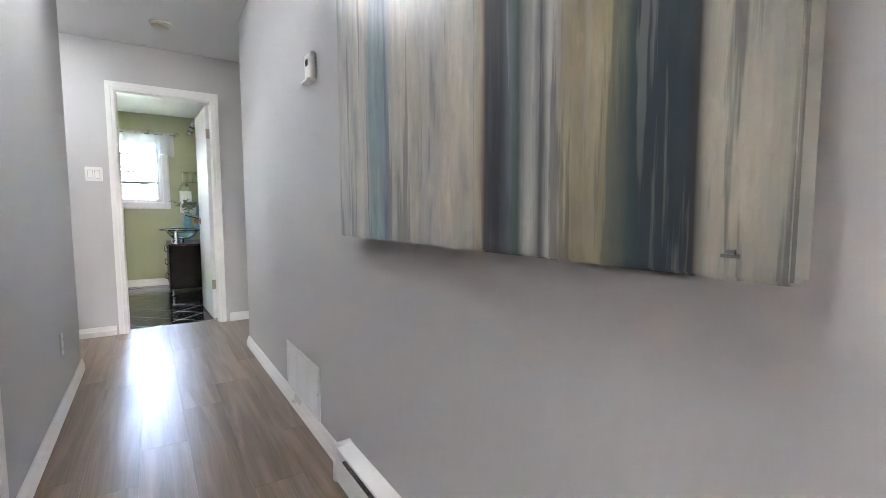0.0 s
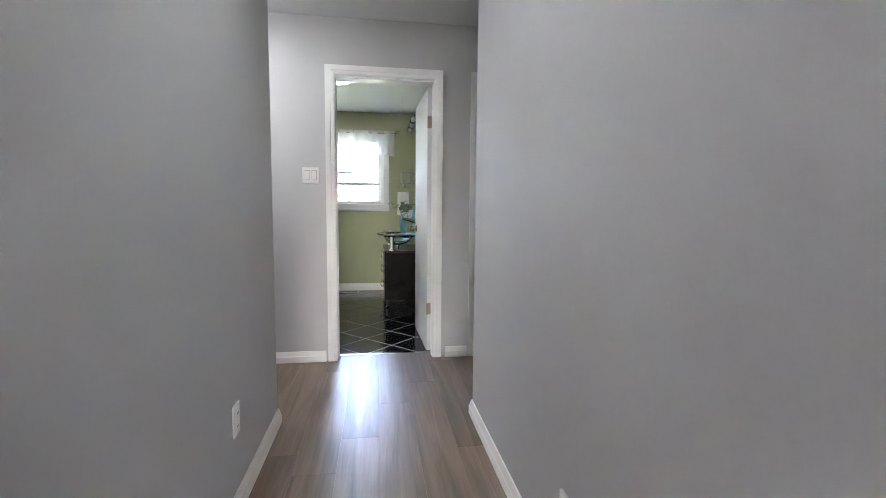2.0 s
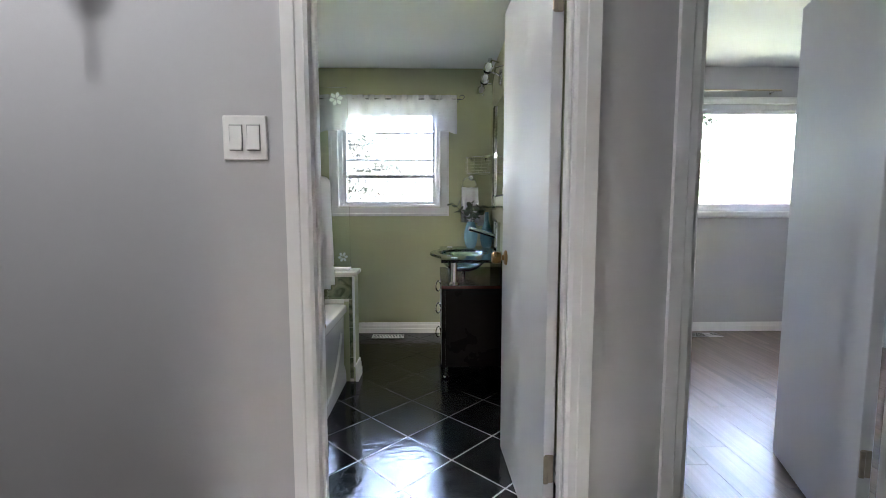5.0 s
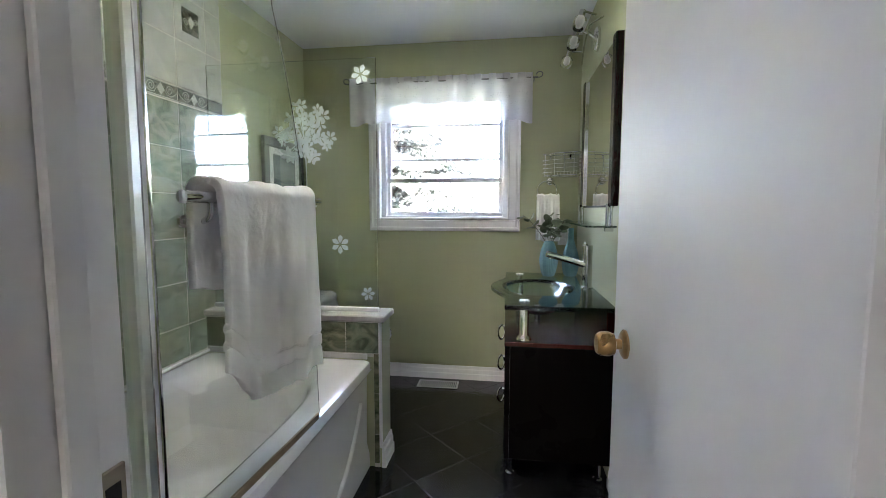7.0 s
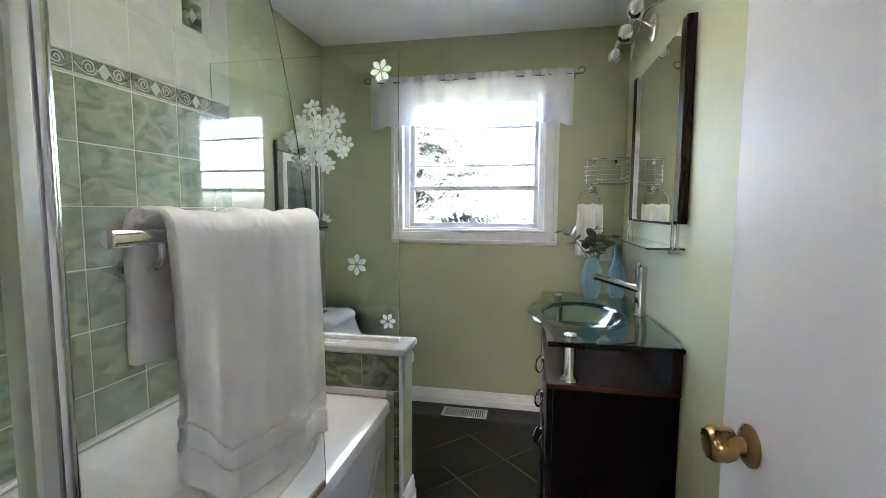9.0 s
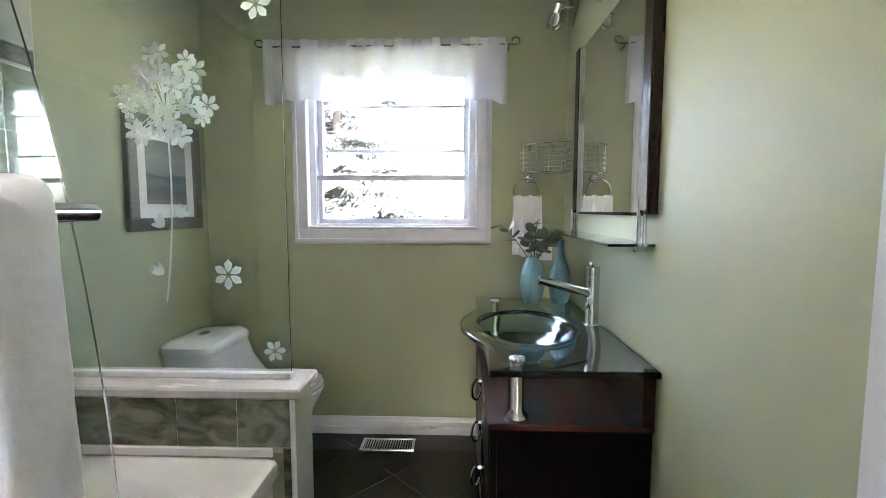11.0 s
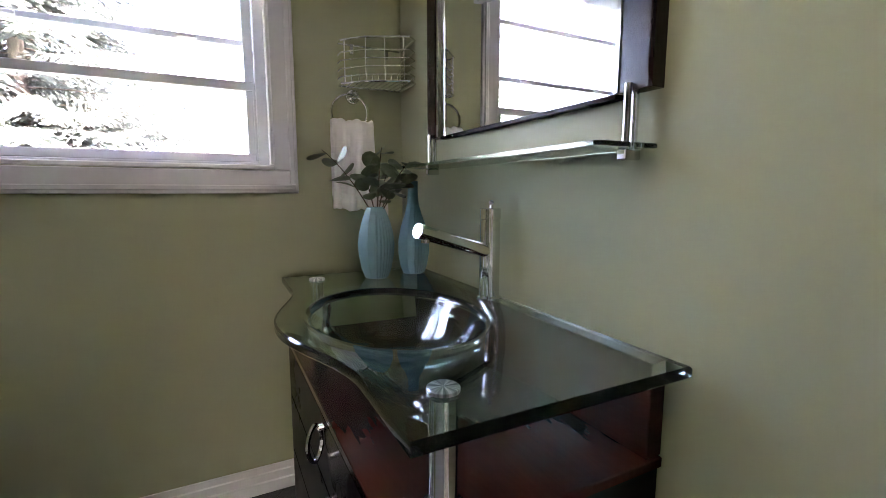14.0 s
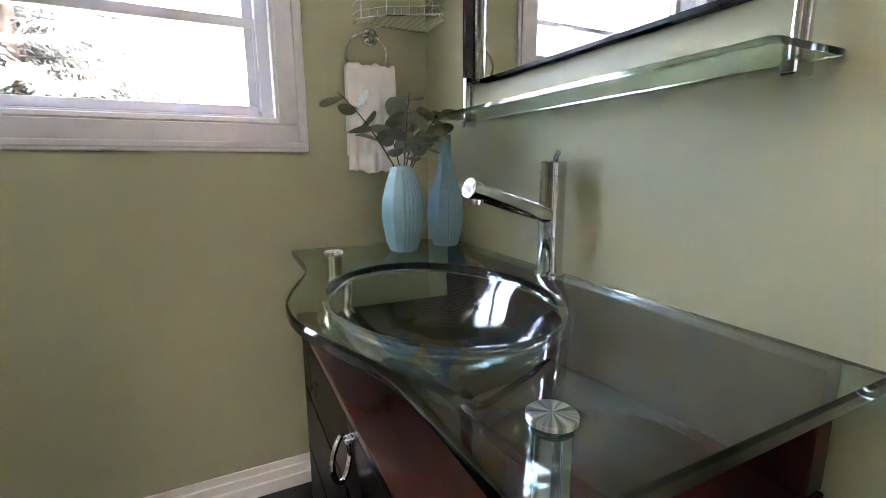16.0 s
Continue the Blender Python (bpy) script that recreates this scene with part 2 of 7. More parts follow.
def laminate(name):
    """Grey-brown oak laminate: long grain along y, each plank its own tone."""
    m = bpy.data.materials.new(name)
    m.use_nodes = True
    n, l = m.node_tree.nodes, m.node_tree.links
    b = n["Principled BSDF"]
    geo = n.new("ShaderNodeNewGeometry")
    oi = n.new("ShaderNodeObjectInfo")
    off = n.new("ShaderNodeVectorMath")
    off.operation = "MULTIPLY_ADD"
    off.inputs[1].default_value = (1, 1, 1)
    sc = n.new("ShaderNodeVectorMath")
    sc.operation = "SCALE"
    sc.inputs[0].default_value = (3.1, 17.0, 5.3)
    l.new(oi.outputs["Random"], sc.inputs["Scale"])
    l.new(geo.outputs["Position"], off.inputs[0])
    l.new(sc.outputs[0], off.inputs[2])
    mp = n.new("ShaderNodeMapping")
    mp.inputs["Scale"].default_value = (14, 0.9, 1)
    l.new(off.outputs[0], mp.inputs[0])
    a = n.new("ShaderNodeTexNoise")
    a.inputs["Scale"].default_value, a.inputs["Detail"].default_value, a.inputs["Distortion"].default_value = 1.0, 6, 1.2
    l.new(mp.outputs[0], a.inputs["Vector"])
    mp2 = n.new("ShaderNodeMapping")
    mp2.inputs["Scale"].default_value = (160, 4, 1)
    l.new(off.outputs[0], mp2.inputs[0])
    f = n.new("ShaderNodeTexNoise")
    f.inputs["Scale"].default_value, f.inputs["Detail"].default_value = 1.0, 3
    l.new(mp2.outputs[0], f.inputs["Vector"])
    add = n.new("ShaderNodeMath")
    add.operation = "MULTIPLY_ADD"
    add.inputs[1].default_value = 0.35
    l.new(f.outputs[0], add.inputs[0])
    l.new(a.outputs[0], add.inputs[2])
    add2 = n.new("ShaderNodeMath")
    add2.operation = "MULTIPLY_ADD"
    add2.inputs[1].default_value = 0.22
    l.new(oi.outputs["Random"], add2.inputs[0])
    l.new(add.outputs[0], add2.inputs[2])
    r = ramp_node(n, [(0.42, (0.060, 0.036, 0.023)), (0.68, (0.132, 0.088, 0.060)), (0.98, (0.22, 0.158, 0.115))])
    l.new(add2.outputs[0], r.inputs[0])
    l.new(r.outputs[0], b.inputs["Base Color"])
    b.inputs["Roughness"].default_value = 0.36
    b.inputs["Specular IOR Level"].default_value = 0.7
    bp = n.new("ShaderNodeBump")
    bp.inputs["Strength"].default_value, bp.inputs["Distance"].default_value = 0.4, 0.001
    l.new(f.outputs[0], bp.inputs["Height"])
    l.new(bp.outputs[0], b.inputs["Normal"])
    return m


def ray_glint_steel(name):
    """Turned steel disc: its glints painted as bright and dark rays from the centre."""
    m = bpy.data.materials.new(name)
    m.use_nodes = True
    n, l = m.node_tree.nodes, m.node_tree.links
    b = n["Principled BSDF"]
    co = n.new("ShaderNodeTexCoord")
    c = n.new("ShaderNodeVectorMath")
    c.operation = "SUBTRACT"
    c.inputs[1].default_value = (0.5, 0.5, 0.5)
    l.new(co.outputs["Generated"], c.inputs[0])
    sep = n.new("ShaderNodeSeparateXYZ")
    l.new(c.outputs[0], sep.inputs[0])
    ang = n.new("ShaderNodeMath")
    ang.operation = "ARCTAN2"
    l.new(sep.outputs["Y"], ang.inputs[0])
    l.new(sep.outputs["X"], ang.inputs[1])
    ray = n.new("ShaderNodeTexNoise")
    ray.noise_dimensions = "1D"
    ray.inputs["Scale"].default_value, ray.inputs["Detail"].default_value = 2.2, 3
    l.new(ang.outputs[0], ray.inputs["W"])
    r = ramp_node(n, [(0.36, (0.20, 0.22, 0.22)), (0.50, (0.50, 0.53, 0.52)), (0.60, (0.92, 0.93, 0.92))])
    l.new(ray.outputs[0], r.inputs[0])
    l.new(r.outputs[0], b.inputs["Base Color"])
    b.inputs["Metallic"].default_value, b.inputs["Roughness"].default_value = 1.0, 0.3
    return m


SPUN = ray_glint_steel("ray_glint_steel")
LAMINATE = laminate("oak_laminate")


def slate_tile(name):
    """Black polished slate-look floor tile with a rippled glaze."""
    m = bpy.data.materials.new(name)
    m.use_nodes = True
    n, l = m.node_tree.nodes, m.node_tree.links
    b = n["Principled BSDF"]
    geo = n.new("ShaderNodeNewGeometry")
    a = n.new("ShaderNodeTexNoise")
    a.inputs["Scale"].default_value, a.inputs["Detail"].default_value, a.inputs["Distortion"].default_value = 7, 8, 1.5
    l.new(geo.outputs["Position"], a.inputs["Vector"])
    r = ramp_node(n, [(0.3, (0.006, 0.006, 0.007)), (0.6, (0.014, 0.014, 0.015)), (0.85, (0.035, 0.034, 0.033))])
    l.new(a.outputs[0], r.inputs[0])
    l.new(r.outputs[0], b.inputs["Base Color"])
    rr = n.new("ShaderNodeMapRange")
    b.inputs["Specular IOR Level"].default_value = 0.45
    rr.inputs[1].default_value, rr.inputs[2].default_value, rr.inputs[3].default_value, rr.inputs[4].default_value = 0.35, 0.65, 0.04, 0.16
    l.new(a.outputs[0], rr.inputs[0])
    l.new(rr.outputs[0], b.inputs["Roughness"])
    w = n.new("ShaderNodeTexNoise")
    w.inputs["Scale"].default_value, w.inputs["Detail"].default_value, w.inputs["Distortion"].default_value = 26, 4, 1.0
    l.new(geo.outputs["Position"], w.inputs["Vector"])
    bp = n.new("ShaderNodeBump")
    bp.inputs["Strength"].default_value, bp.inputs["Distance"].default_value = 0.35, 0.003
    l.new(w.outputs[0], bp.inputs["Height"])
    l.new(bp.outputs[0], b.inputs["Normal"])
    return m


SLATE = slate_tile("black_slate_tile")


def marbled(name, dark, mid, light, scale, rough=0.2):
    """Mottled stone-look glazed wall tile; each tile shifts the pattern."""
    m = bpy.data.materials.new(name)
    m.use_nodes = True
    n, l = m.node_tree.nodes, m.node_tree.links
    b = n["Principled BSDF"]
    geo = n.new("ShaderNodeNewGeometry")
    oi = n.new("ShaderNodeObjectInfo")
    sc = n.new("ShaderNodeVectorMath")
    sc.operation = "SCALE"
    sc.inputs[0].default_value = (2.3, 7.7, 4.1)
    l.new(oi.outputs["Random"], sc.inputs["Scale"])
    off = n.new("ShaderNodeVectorMath")
    l.new(geo.outputs["Position"], off.inputs[0])
    l.new(sc.outputs[0], off.inputs[1])
    mp = n.new("ShaderNodeMapping")
    mp.inputs["Scale"].default_value = (1, 1, 1.8)
    mp.inputs["Rotation"].default_value = (0.5, 0, 0)
    l.new(off.outputs[0], mp.inputs[0])
    a = n.new("ShaderNodeTexNoise")
    a.inputs["Scale"].default_value, a.inputs["Detail"].default_value, a.inputs["Distortion"].default_value = scale, 7, 1.6
    l.new(mp.outputs[0], a.inputs["Vector"])
    r = ramp_node(n, [(0.34, dark), (0.52, mid), (0.70, light)])
    l.new(a.outputs[0], r.inputs[0])
    c = n.new("ShaderNodeTexNoise")
    c.inputs["Scale"].default_value, c.inputs["Detail"].default_value = scale * 0.45, 2
    l.new(mp.outputs[0], c.inputs["Vector"])
    tint = ramp_node(n, [(0.42, (0.92, 1.0, 0.98)), (0.62, (1.06, 1.0, 0.90))])
    l.new(c.outputs[0], tint.inputs[0])
    mx = n.new("ShaderNodeVectorMath")
    mx.operation = "MULTIPLY"
    l.new(r.outputs[0], mx.inputs[0])
    l.new(tint.outputs[0], mx.inputs[1])
    l.new(mx.outputs[0], b.inputs["Base Color"])
    b.inputs["Roughness"].default_value = rough
    b.inputs["Coat Weight"].default_value = 0.2
    bp = n.new("ShaderNodeBump")
    bp.inputs["Strength"].default_value, bp.inputs["Distance"].default_value = 0.15, 0.002
    l.new(a.outputs[0], bp.inputs["Height"])
    l.new(bp.outputs[0], b.inputs["Normal"])
    return m


GREEN_TILE = marbled("green_marbled_tile", (0.15, 0.175, 0.135), (0.26, 0.285, 0.225), (0.36, 0.375, 0.31), 9)
PONY_TILE = marbled("brown_green_marbled_tile", (0.08, 0.09, 0.06), (0.17, 0.18, 0.125), (0.28, 0.27, 0.20), 8)
BAND_DARK = marbled("dark_relief_tile", (0.05, 0.055, 0.05), (0.13, 0.135, 0.115), (0.24, 0.25, 0.22), 22, 0.3)


def striped_canvas(name):
    """Abstract oil painting: tall soft bands of cream, grey, blue, ochre and dark teal with ragged dark streaks."""
    m = bpy.data.materials.new(name)
    m.use_nodes = True
    n, l = m.node_tree.nodes, m.node_tree.links
    b = n["Principled BSDF"]
    co = n.new("ShaderNodeTexCoord")
    sep = n.new("ShaderNodeSeparateXYZ")
    l.new(co.outputs["Object"], sep.inputs[0])
    mp = n.new("ShaderNodeMapping")
    mp.inputs["Scale"].default_value = (1, 22, 1.6)
    l.new(co.outputs["Object"], mp.inputs[0])
    wob = n.new("ShaderNodeTexNoise")
    wob.inputs["Scale"].default_value, wob.inputs["Detail"].default_value = 1.0, 5
    l.new(mp.outputs[0], wob.inputs["Vector"])
    u = n.new("ShaderNodeMath")
    u.operation = "MULTIPLY_ADD"
    u.inputs[1].default_value = 0.022
    l.new(wob.outputs[0], u.inputs[0])
    l.new(sep.outputs["Y"], u.inputs[2])
    v = n.new("ShaderNodeMapRange")
    v.inputs[1].default_value, v.inputs[2].default_value = 0.011, 1.268
    l.new(u.outputs[0], v.inputs[0])
    cream, pale, ochre = (0.42, 0.40, 0.345), (0.46, 0.455, 0.435), (0.33, 0.29, 0.20)
    teal, navy, blue, slate = (0.040, 0.075, 0.075), (0.035, 0.055, 0.07), (0.19, 0.28, 0.31), (0.13, 0.15, 0.18)
    bands = [(0.074, cream), (0.086, (0.04, 0.04, 0.045)), (0.143, navy), (0.172, teal), (0.188, (0.31, 0.29, 0.18)), (0.244, ochre), (0.258, (0.33, 0.30, 0.27)), (0.272, pale),
             (0.288, (0.06, 0.075, 0.085)), (0.313, pale), (0.330, (0.04, 0.075, 0.065)), (0.353, (0.12, 0.15, 0.18)), (0.398, (0.04, 0.045, 0.055)), (0.419, (0.34, 0.29, 0.21)), (0.49, cream), (0.524, (0.44, 0.40, 0.35)),
             (0.582, (0.40, 0.39, 0.37)), (0.697, cream), (0.72, (0.36, 0.36, 0.36)), (0.803, blue), (0.842, (0.30, 0.30, 0.30)), (0.942, (0.50, 0.48, 0.43)), (1.0, (0.40, 0.40, 0.40))]
    stops, start = [], 0.0
    for end, colour in bands:
        stops.append((start + 0.004, colour))
        if end - start > 0.035 and len(stops) < 31 - 2:
            stops.append((end - 0.006, colour))
        start = end
    stops = stops[:32]
    r = ramp_node(n, stops)
    l.new(v.outputs[0], r.inputs[0])
    mp2 = n.new("ShaderNodeMapping")
    mp2.inputs["Scale"].default_value = (1, 20, 2.2)
    l.new(co.outputs["Object"], mp2.inputs[0])
    s = n.new("ShaderNodeTexNoise")
    s.inputs["Scale"].default_value, s.inputs["Detail"].default_value, s.inputs["Roughness"].default_value = 1.0, 4, 0.6
    l.new(mp2.outputs[0], s.inputs["Vector"])
    k = ramp_node(n, [(0.30, (0.62, 0.64, 0.66)), (0.42, (0.90, 0.90, 0.90)), (0.55, (1, 1, 1)), (0.68, (1.15, 1.14, 1.11))])
    l.new(s.outputs[0], k.inputs[0])
    mx = n.new("ShaderNodeVectorMath")
    mx.operation = "MULTIPLY"
    l.new(r.outputs[0], mx.inputs[0])
    l.new(k.outputs[0], mx.inputs[1])
    mp3 = n.new("ShaderNodeMapping")
    mp3.inputs["Scale"].default_value = (1, 20, 0.9)
    mp3.inputs["Location"].default_value = (0, 3.3, 1.7)
    l.new(co.outputs["Object"], mp3.inputs[0])
    q = n.new("ShaderNodeTexNoise")
    q.inputs["Scale"].default_value, q.inputs["Detail"].default_value, q.inputs["Roughness"].default_value = 1.0, 5, 0.6
    l.new(mp3.outputs[0], q.inputs["Vector"])
    dark = ramp_node(n, [(0.525, (0, 0, 0)), (0.565, (1, 1, 1))])
    drip = n.new("ShaderNodeMath")
    drip.operation = "MULTIPLY_ADD"
    drip.inputs[1].default_value = -0.10
    l.new(sep.outputs["Z"], drip.inputs[0])
    l.new(q.outputs[0], drip.inputs[2])
    l.new(drip.outputs[0], dark.inputs[0])
    lite = ramp_node(n, [(0.395, (1, 1, 1)), (0.43, (0, 0, 0))])
    l.new(q.outputs[0], lite.inputs[0])
    col = mx.outputs[0]
    for mask, tone, strength in ((dark, (0.07, 0.09, 0.10), 0.58), (lite, (0.50, 0.50, 0.47), 0.22)):
        mm = n.new("ShaderNodeMix")
        mm.data_type = "RGBA"
        g = n.new("ShaderNodeMath")
        g.operation = "MULTIPLY"
        g.inputs[1].default_value = strength
        l.new(mask.outputs[0], g.inputs[0])
        l.new(g.outputs[0], mm.inputs[0])
        l.new(col, mm.inputs[6])
        mm.inputs[7].default_value = (*tone, 1)
        col = mm.outputs[2]
    mp4 = n.new("ShaderNodeMapping")
    mp4.inputs["Scale"].default_value = (1, 16, 4.5)
    l.new(co.outputs["Object"], mp4.inputs[0])
    blot = n.new("ShaderNodeTexNoise")
    blot.inputs["Scale"].default_value, blot.inputs["Detail"].default_value, blot.inputs["Roughness"].default_value = 1.0, 7, 0.68
    l.new(mp4.outputs[0], blot.inputs["Vector"])
    tone = ramp_node(n, [(0.32, (0.70, 0.71, 0.73)), (0.46, (0.94, 0.95, 0.96)), (0.56, (1.04, 1.03, 1.0)), (0.70, (1.35, 1.33, 1.26))])
    l.new(blot.outputs[0], tone.inputs[0])
    mt = n.new("ShaderNodeVectorMath")
    mt.operation = "MULTIPLY"
    l.new(col, mt.inputs[0])
    l.new(tone.outputs[0], mt.inputs[1])
    l.new(mt.outputs[0], b.inputs["Base Color"])
    b.inputs["Roughness"].default_value = 0.34
    bp = n.new("ShaderNodeBump")
    bp.inputs["Strength"].default_value, bp.inputs["Distance"].default_value = 0.6, 0.003
    l.new(s.outputs[0], bp.inputs["Height"])
    l.new(bp.outputs[0], b.inputs["Normal"])
    return m


CANVAS = striped_canvas("striped_oil_paint")


def seascape(name):
    m = bpy.data.materials.new(name)
    m.use_nodes = True
    n, l = m.node_tree.nodes, m.node_tree.links
    b = n["Principled BSDF"]
    co = n.new("ShaderNodeTexCoord")
    sep = n.new("ShaderNodeSeparateXYZ")
    l.new(co.outputs["Object"], sep.inputs[0])
    mp = n.new("ShaderNodeMapping")
    mp.inputs["Scale"].default_value = (1, 8, 40)
    l.new(co.outputs["Object"], mp.inputs[0])
    w = n.new("ShaderNodeTexNoise")
    w.inputs["Scale"].default_value, w.inputs["Detail"].default_value = 1, 4
    l.new(mp.outputs[0], w.inputs["Vector"])
    z = n.new("ShaderNodeMath")
    z.operation = "MULTIPLY_ADD"
    z.inputs[1].default_value = 0.06
    l.new(w.outputs[0], z.inputs[0])
    l.new(sep.outputs["Z"], z.inputs[2])
    v = n.new("ShaderNodeMapRange")
    v.inputs[1].default_value, v.inputs[2].default_value = -0.13, 0.21
    l.new(z.outputs[0], v.inputs[0])
    r = ramp_node(n, [(0.0, (0.16, 0.13, 0.09)), (0.15, (0.11, 0.10, 0.08)), (0.22, (0.05, 0.07, 0.08)), (0.36, (0.10, 0.13, 0.14)),
                      (0.44, (0.04, 0.06, 0.075)), (0.50, (0.18, 0.20, 0.19)), (0.7, (0.24, 0.26, 0.24)), (1.0, (0.15, 0.17, 0.16))])
    l.new(v.outputs[0], r.inputs[0])
    l.new(r.outputs[0], b.inputs["Base Color"])
    b.inputs["Roughness"].default_value = 0.35
    return m


SEASCAPE = seascape("seascape_print")


def sheer(name):
    """Sheer white voile with small embroidered sprigs."""
    m = bpy.data.materials.new(name)
    m.use_nodes = True
    n, l = m.node_tree.nodes, m.node_tree.links
    n.remove(n["Principled BSDF"])
    out = n["Material Output"]
    tr, df, tl = n.new("ShaderNodeBsdfTransparent"), n.new("ShaderNodeBsdfDiffuse"), n.new("ShaderNodeBsdfTranslucent")
    df.inputs[0].default_value = (0.82, 0.82, 0.84, 1)
    tl.inputs[0].default_value = (0.80, 0.80, 0.83, 1)
    cloth, mixed = n.new("ShaderNodeMixShader"), n.new("ShaderNodeMixShader")
    cloth.inputs[0].default_value = 0.26
    l.new(df.outputs[0], cloth.inputs[1])
    l.new(tl.outputs[0], cloth.inputs[2])
    co = n.new("ShaderNodeTexCoord")
    mp = n.new("ShaderNodeMapping")
    mp.inputs["Scale"].default_value = (17, 1, 17)
    l.new(co.outputs["Object"], mp.inputs[0])
    vo = n.new("ShaderNodeTexVoronoi")
    vo.inputs["Scale"].default_value, vo.inputs["Randomness"].default_value = 1.0, 0.55
    l.new(mp.outputs[0], vo.inputs["Vector"])
    mp2 = n.new("ShaderNodeMapping")
    mp2.inputs["Scale"].default_value = (75, 1, 75)
    l.new(co.outputs["Object"], mp2.inputs[0])
    v2 = n.new("ShaderNodeTexVoronoi")
    v2.inputs["Scale"].default_value = 1.0
    l.new(mp2.outputs[0], v2.inputs["Vector"])
    c1, c2 = n.new("ShaderNodeMath"), n.new("ShaderNodeMath")
    c1.operation = c2.operation = "LESS_THAN"
    c1.inputs[1].default_value, c2.inputs[1].default_value = 0.30, 0.36
    l.new(vo.outputs["Distance"], c1.inputs[0])
    l.new(v2.outputs["Distance"], c2.inputs[0])
    both = n.new("ShaderNodeMath")
    both.operation = "MULTIPLY"
    l.new(c1.outputs[0], both.inputs[0])
    l.new(c2.outputs[0], both.inputs[1])
    rg = n.new("ShaderNodeMapRange")
    rg.inputs[3].default_value, rg.inputs[4].default_value = 0.70, 0.95
    l.new(both.outputs[0], rg.inputs[0])
    cr = ramp_node(n, [(0.0, (0.80, 0.79, 0.83)), (1.0, (0.52, 0.52, 0.55))])
    l.new(both.outputs[0], cr.inputs[0])
    l.new(cr.outputs[0], df.inputs[0])
    l.new(cr.outputs[0], tl.inputs[0])
    l.new(rg.outputs[0], mixed.inputs[0])
    l.new(tr.outputs[0], mixed.inputs[1])
    l.new(cloth.outputs[0], mixed.inputs[2])
    l.new(mixed.outputs[0], out.inputs[0])
    return m


SHEER = sheer("embroidered_voile")


# ---- mesh helpers ----
def thing(name, label, category, at=(0, 0, 0), group="", kind=""):
    ob = new(name)
    ob.location = at
    return tagged(ob, label, category, group, kind)


def finish(bm, name, material, smooth=False):
    me = bpy.data.meshes.new(name)
    bmesh.ops.recalc_face_normals(bm, faces=bm.faces[:])
    bm.to_mesh(me)
    bm.free()
    for m in (material if isinstance(material, (list, tuple)) else [material]):
        me.materials.append(m)
    if smooth:
        me.polygons.foreach_set("use_smooth", [True] * len(me.polygons))
        me.set_sharp_from_angle(angle=radians(40))
    return me


def part(name, bm, material, parent, label="", smooth=False):
    """Links a bmesh, given in world places, as one mesh under a thing or a part."""
    ob = new(name, finish(bm, name, material, smooth))
    if parent:
        ob.parent = parent
        if not parent.parent:
            ob.matrix_parent_inverse = Matrix.Translation(-Vector(parent.location))
    if label:
        ob["label"] = label
    return ob


def solid(name, bm, material, label, category, kind="structure", smooth=False, group=""):
    return tagged(new(name, finish(bm, name, material, smooth)), label, category, group, kind)


def box(bm, x0, x1, y0, y1, z0, z1, bevel=0.0, seg=1):
    v = bmesh.ops.create_cube(bm, size=1)["verts"]
    bmesh.ops.transform(bm, matrix=Matrix.Translation(((x0 + x1) / 2, (y0 + y1) / 2, (z0 + z1) / 2)) @ Matrix.Diagonal((x1 - x0, y1 - y0, z1 - z0, 1)), verts=v)
    if bevel:
        e = list({e for q in v for e in q.link_edges})
        bmesh.ops.bevel(bm, geom=e, offset=bevel, segments=seg, affect="EDGES")
    return bm


def boxes(*args, bevel=0.0):
    bm = bmesh.new()
    for a in args:
        box(bm, *a, bevel=bevel)
    return bm


def sweep(bm, points, radius, seg=10, closed=False):
    """A round tube along points; radius is a number or one per point."""
    pts = [Vector(p) for p in points]
    rad = radius if isinstance(radius, (list, tuple)) else [radius] * len(pts)
    rings, side = [], None
    for i, p in enumerate(pts):
        a = pts[(i - 1) % len(pts)] if closed or i else p
        b = pts[(i + 1) % len(pts)] if closed or i < len(pts) - 1 else p
        d = (b - a).normalized()
        if side is None:
            side = d.orthogonal().normalized()
        side = (side - d * side.dot(d)).normalized()
        up = d.cross(side)
        rings.append([bm.verts.new(p + rad[i] * (math.cos(2 * math.pi * k / seg) * side + math.sin(2 * math.pi * k / seg) * up)) for k in range(seg)])
    n = len(rings)
    for i in range(n if closed else n - 1):
        r, q = rings[i], rings[(i + 1) % n]
        for k in range(seg):
            bm.faces.new((r[k], r[(k + 1) % seg], q[(k + 1) % seg], q[k]))
    if not closed:
        bm.faces.new(rings[0][::-1])
        bm.faces.new(rings[-1])
    return bm


def tube(points, radius, seg=10, closed=False):
    return sweep(bmesh.new(), points, radius, seg, closed)


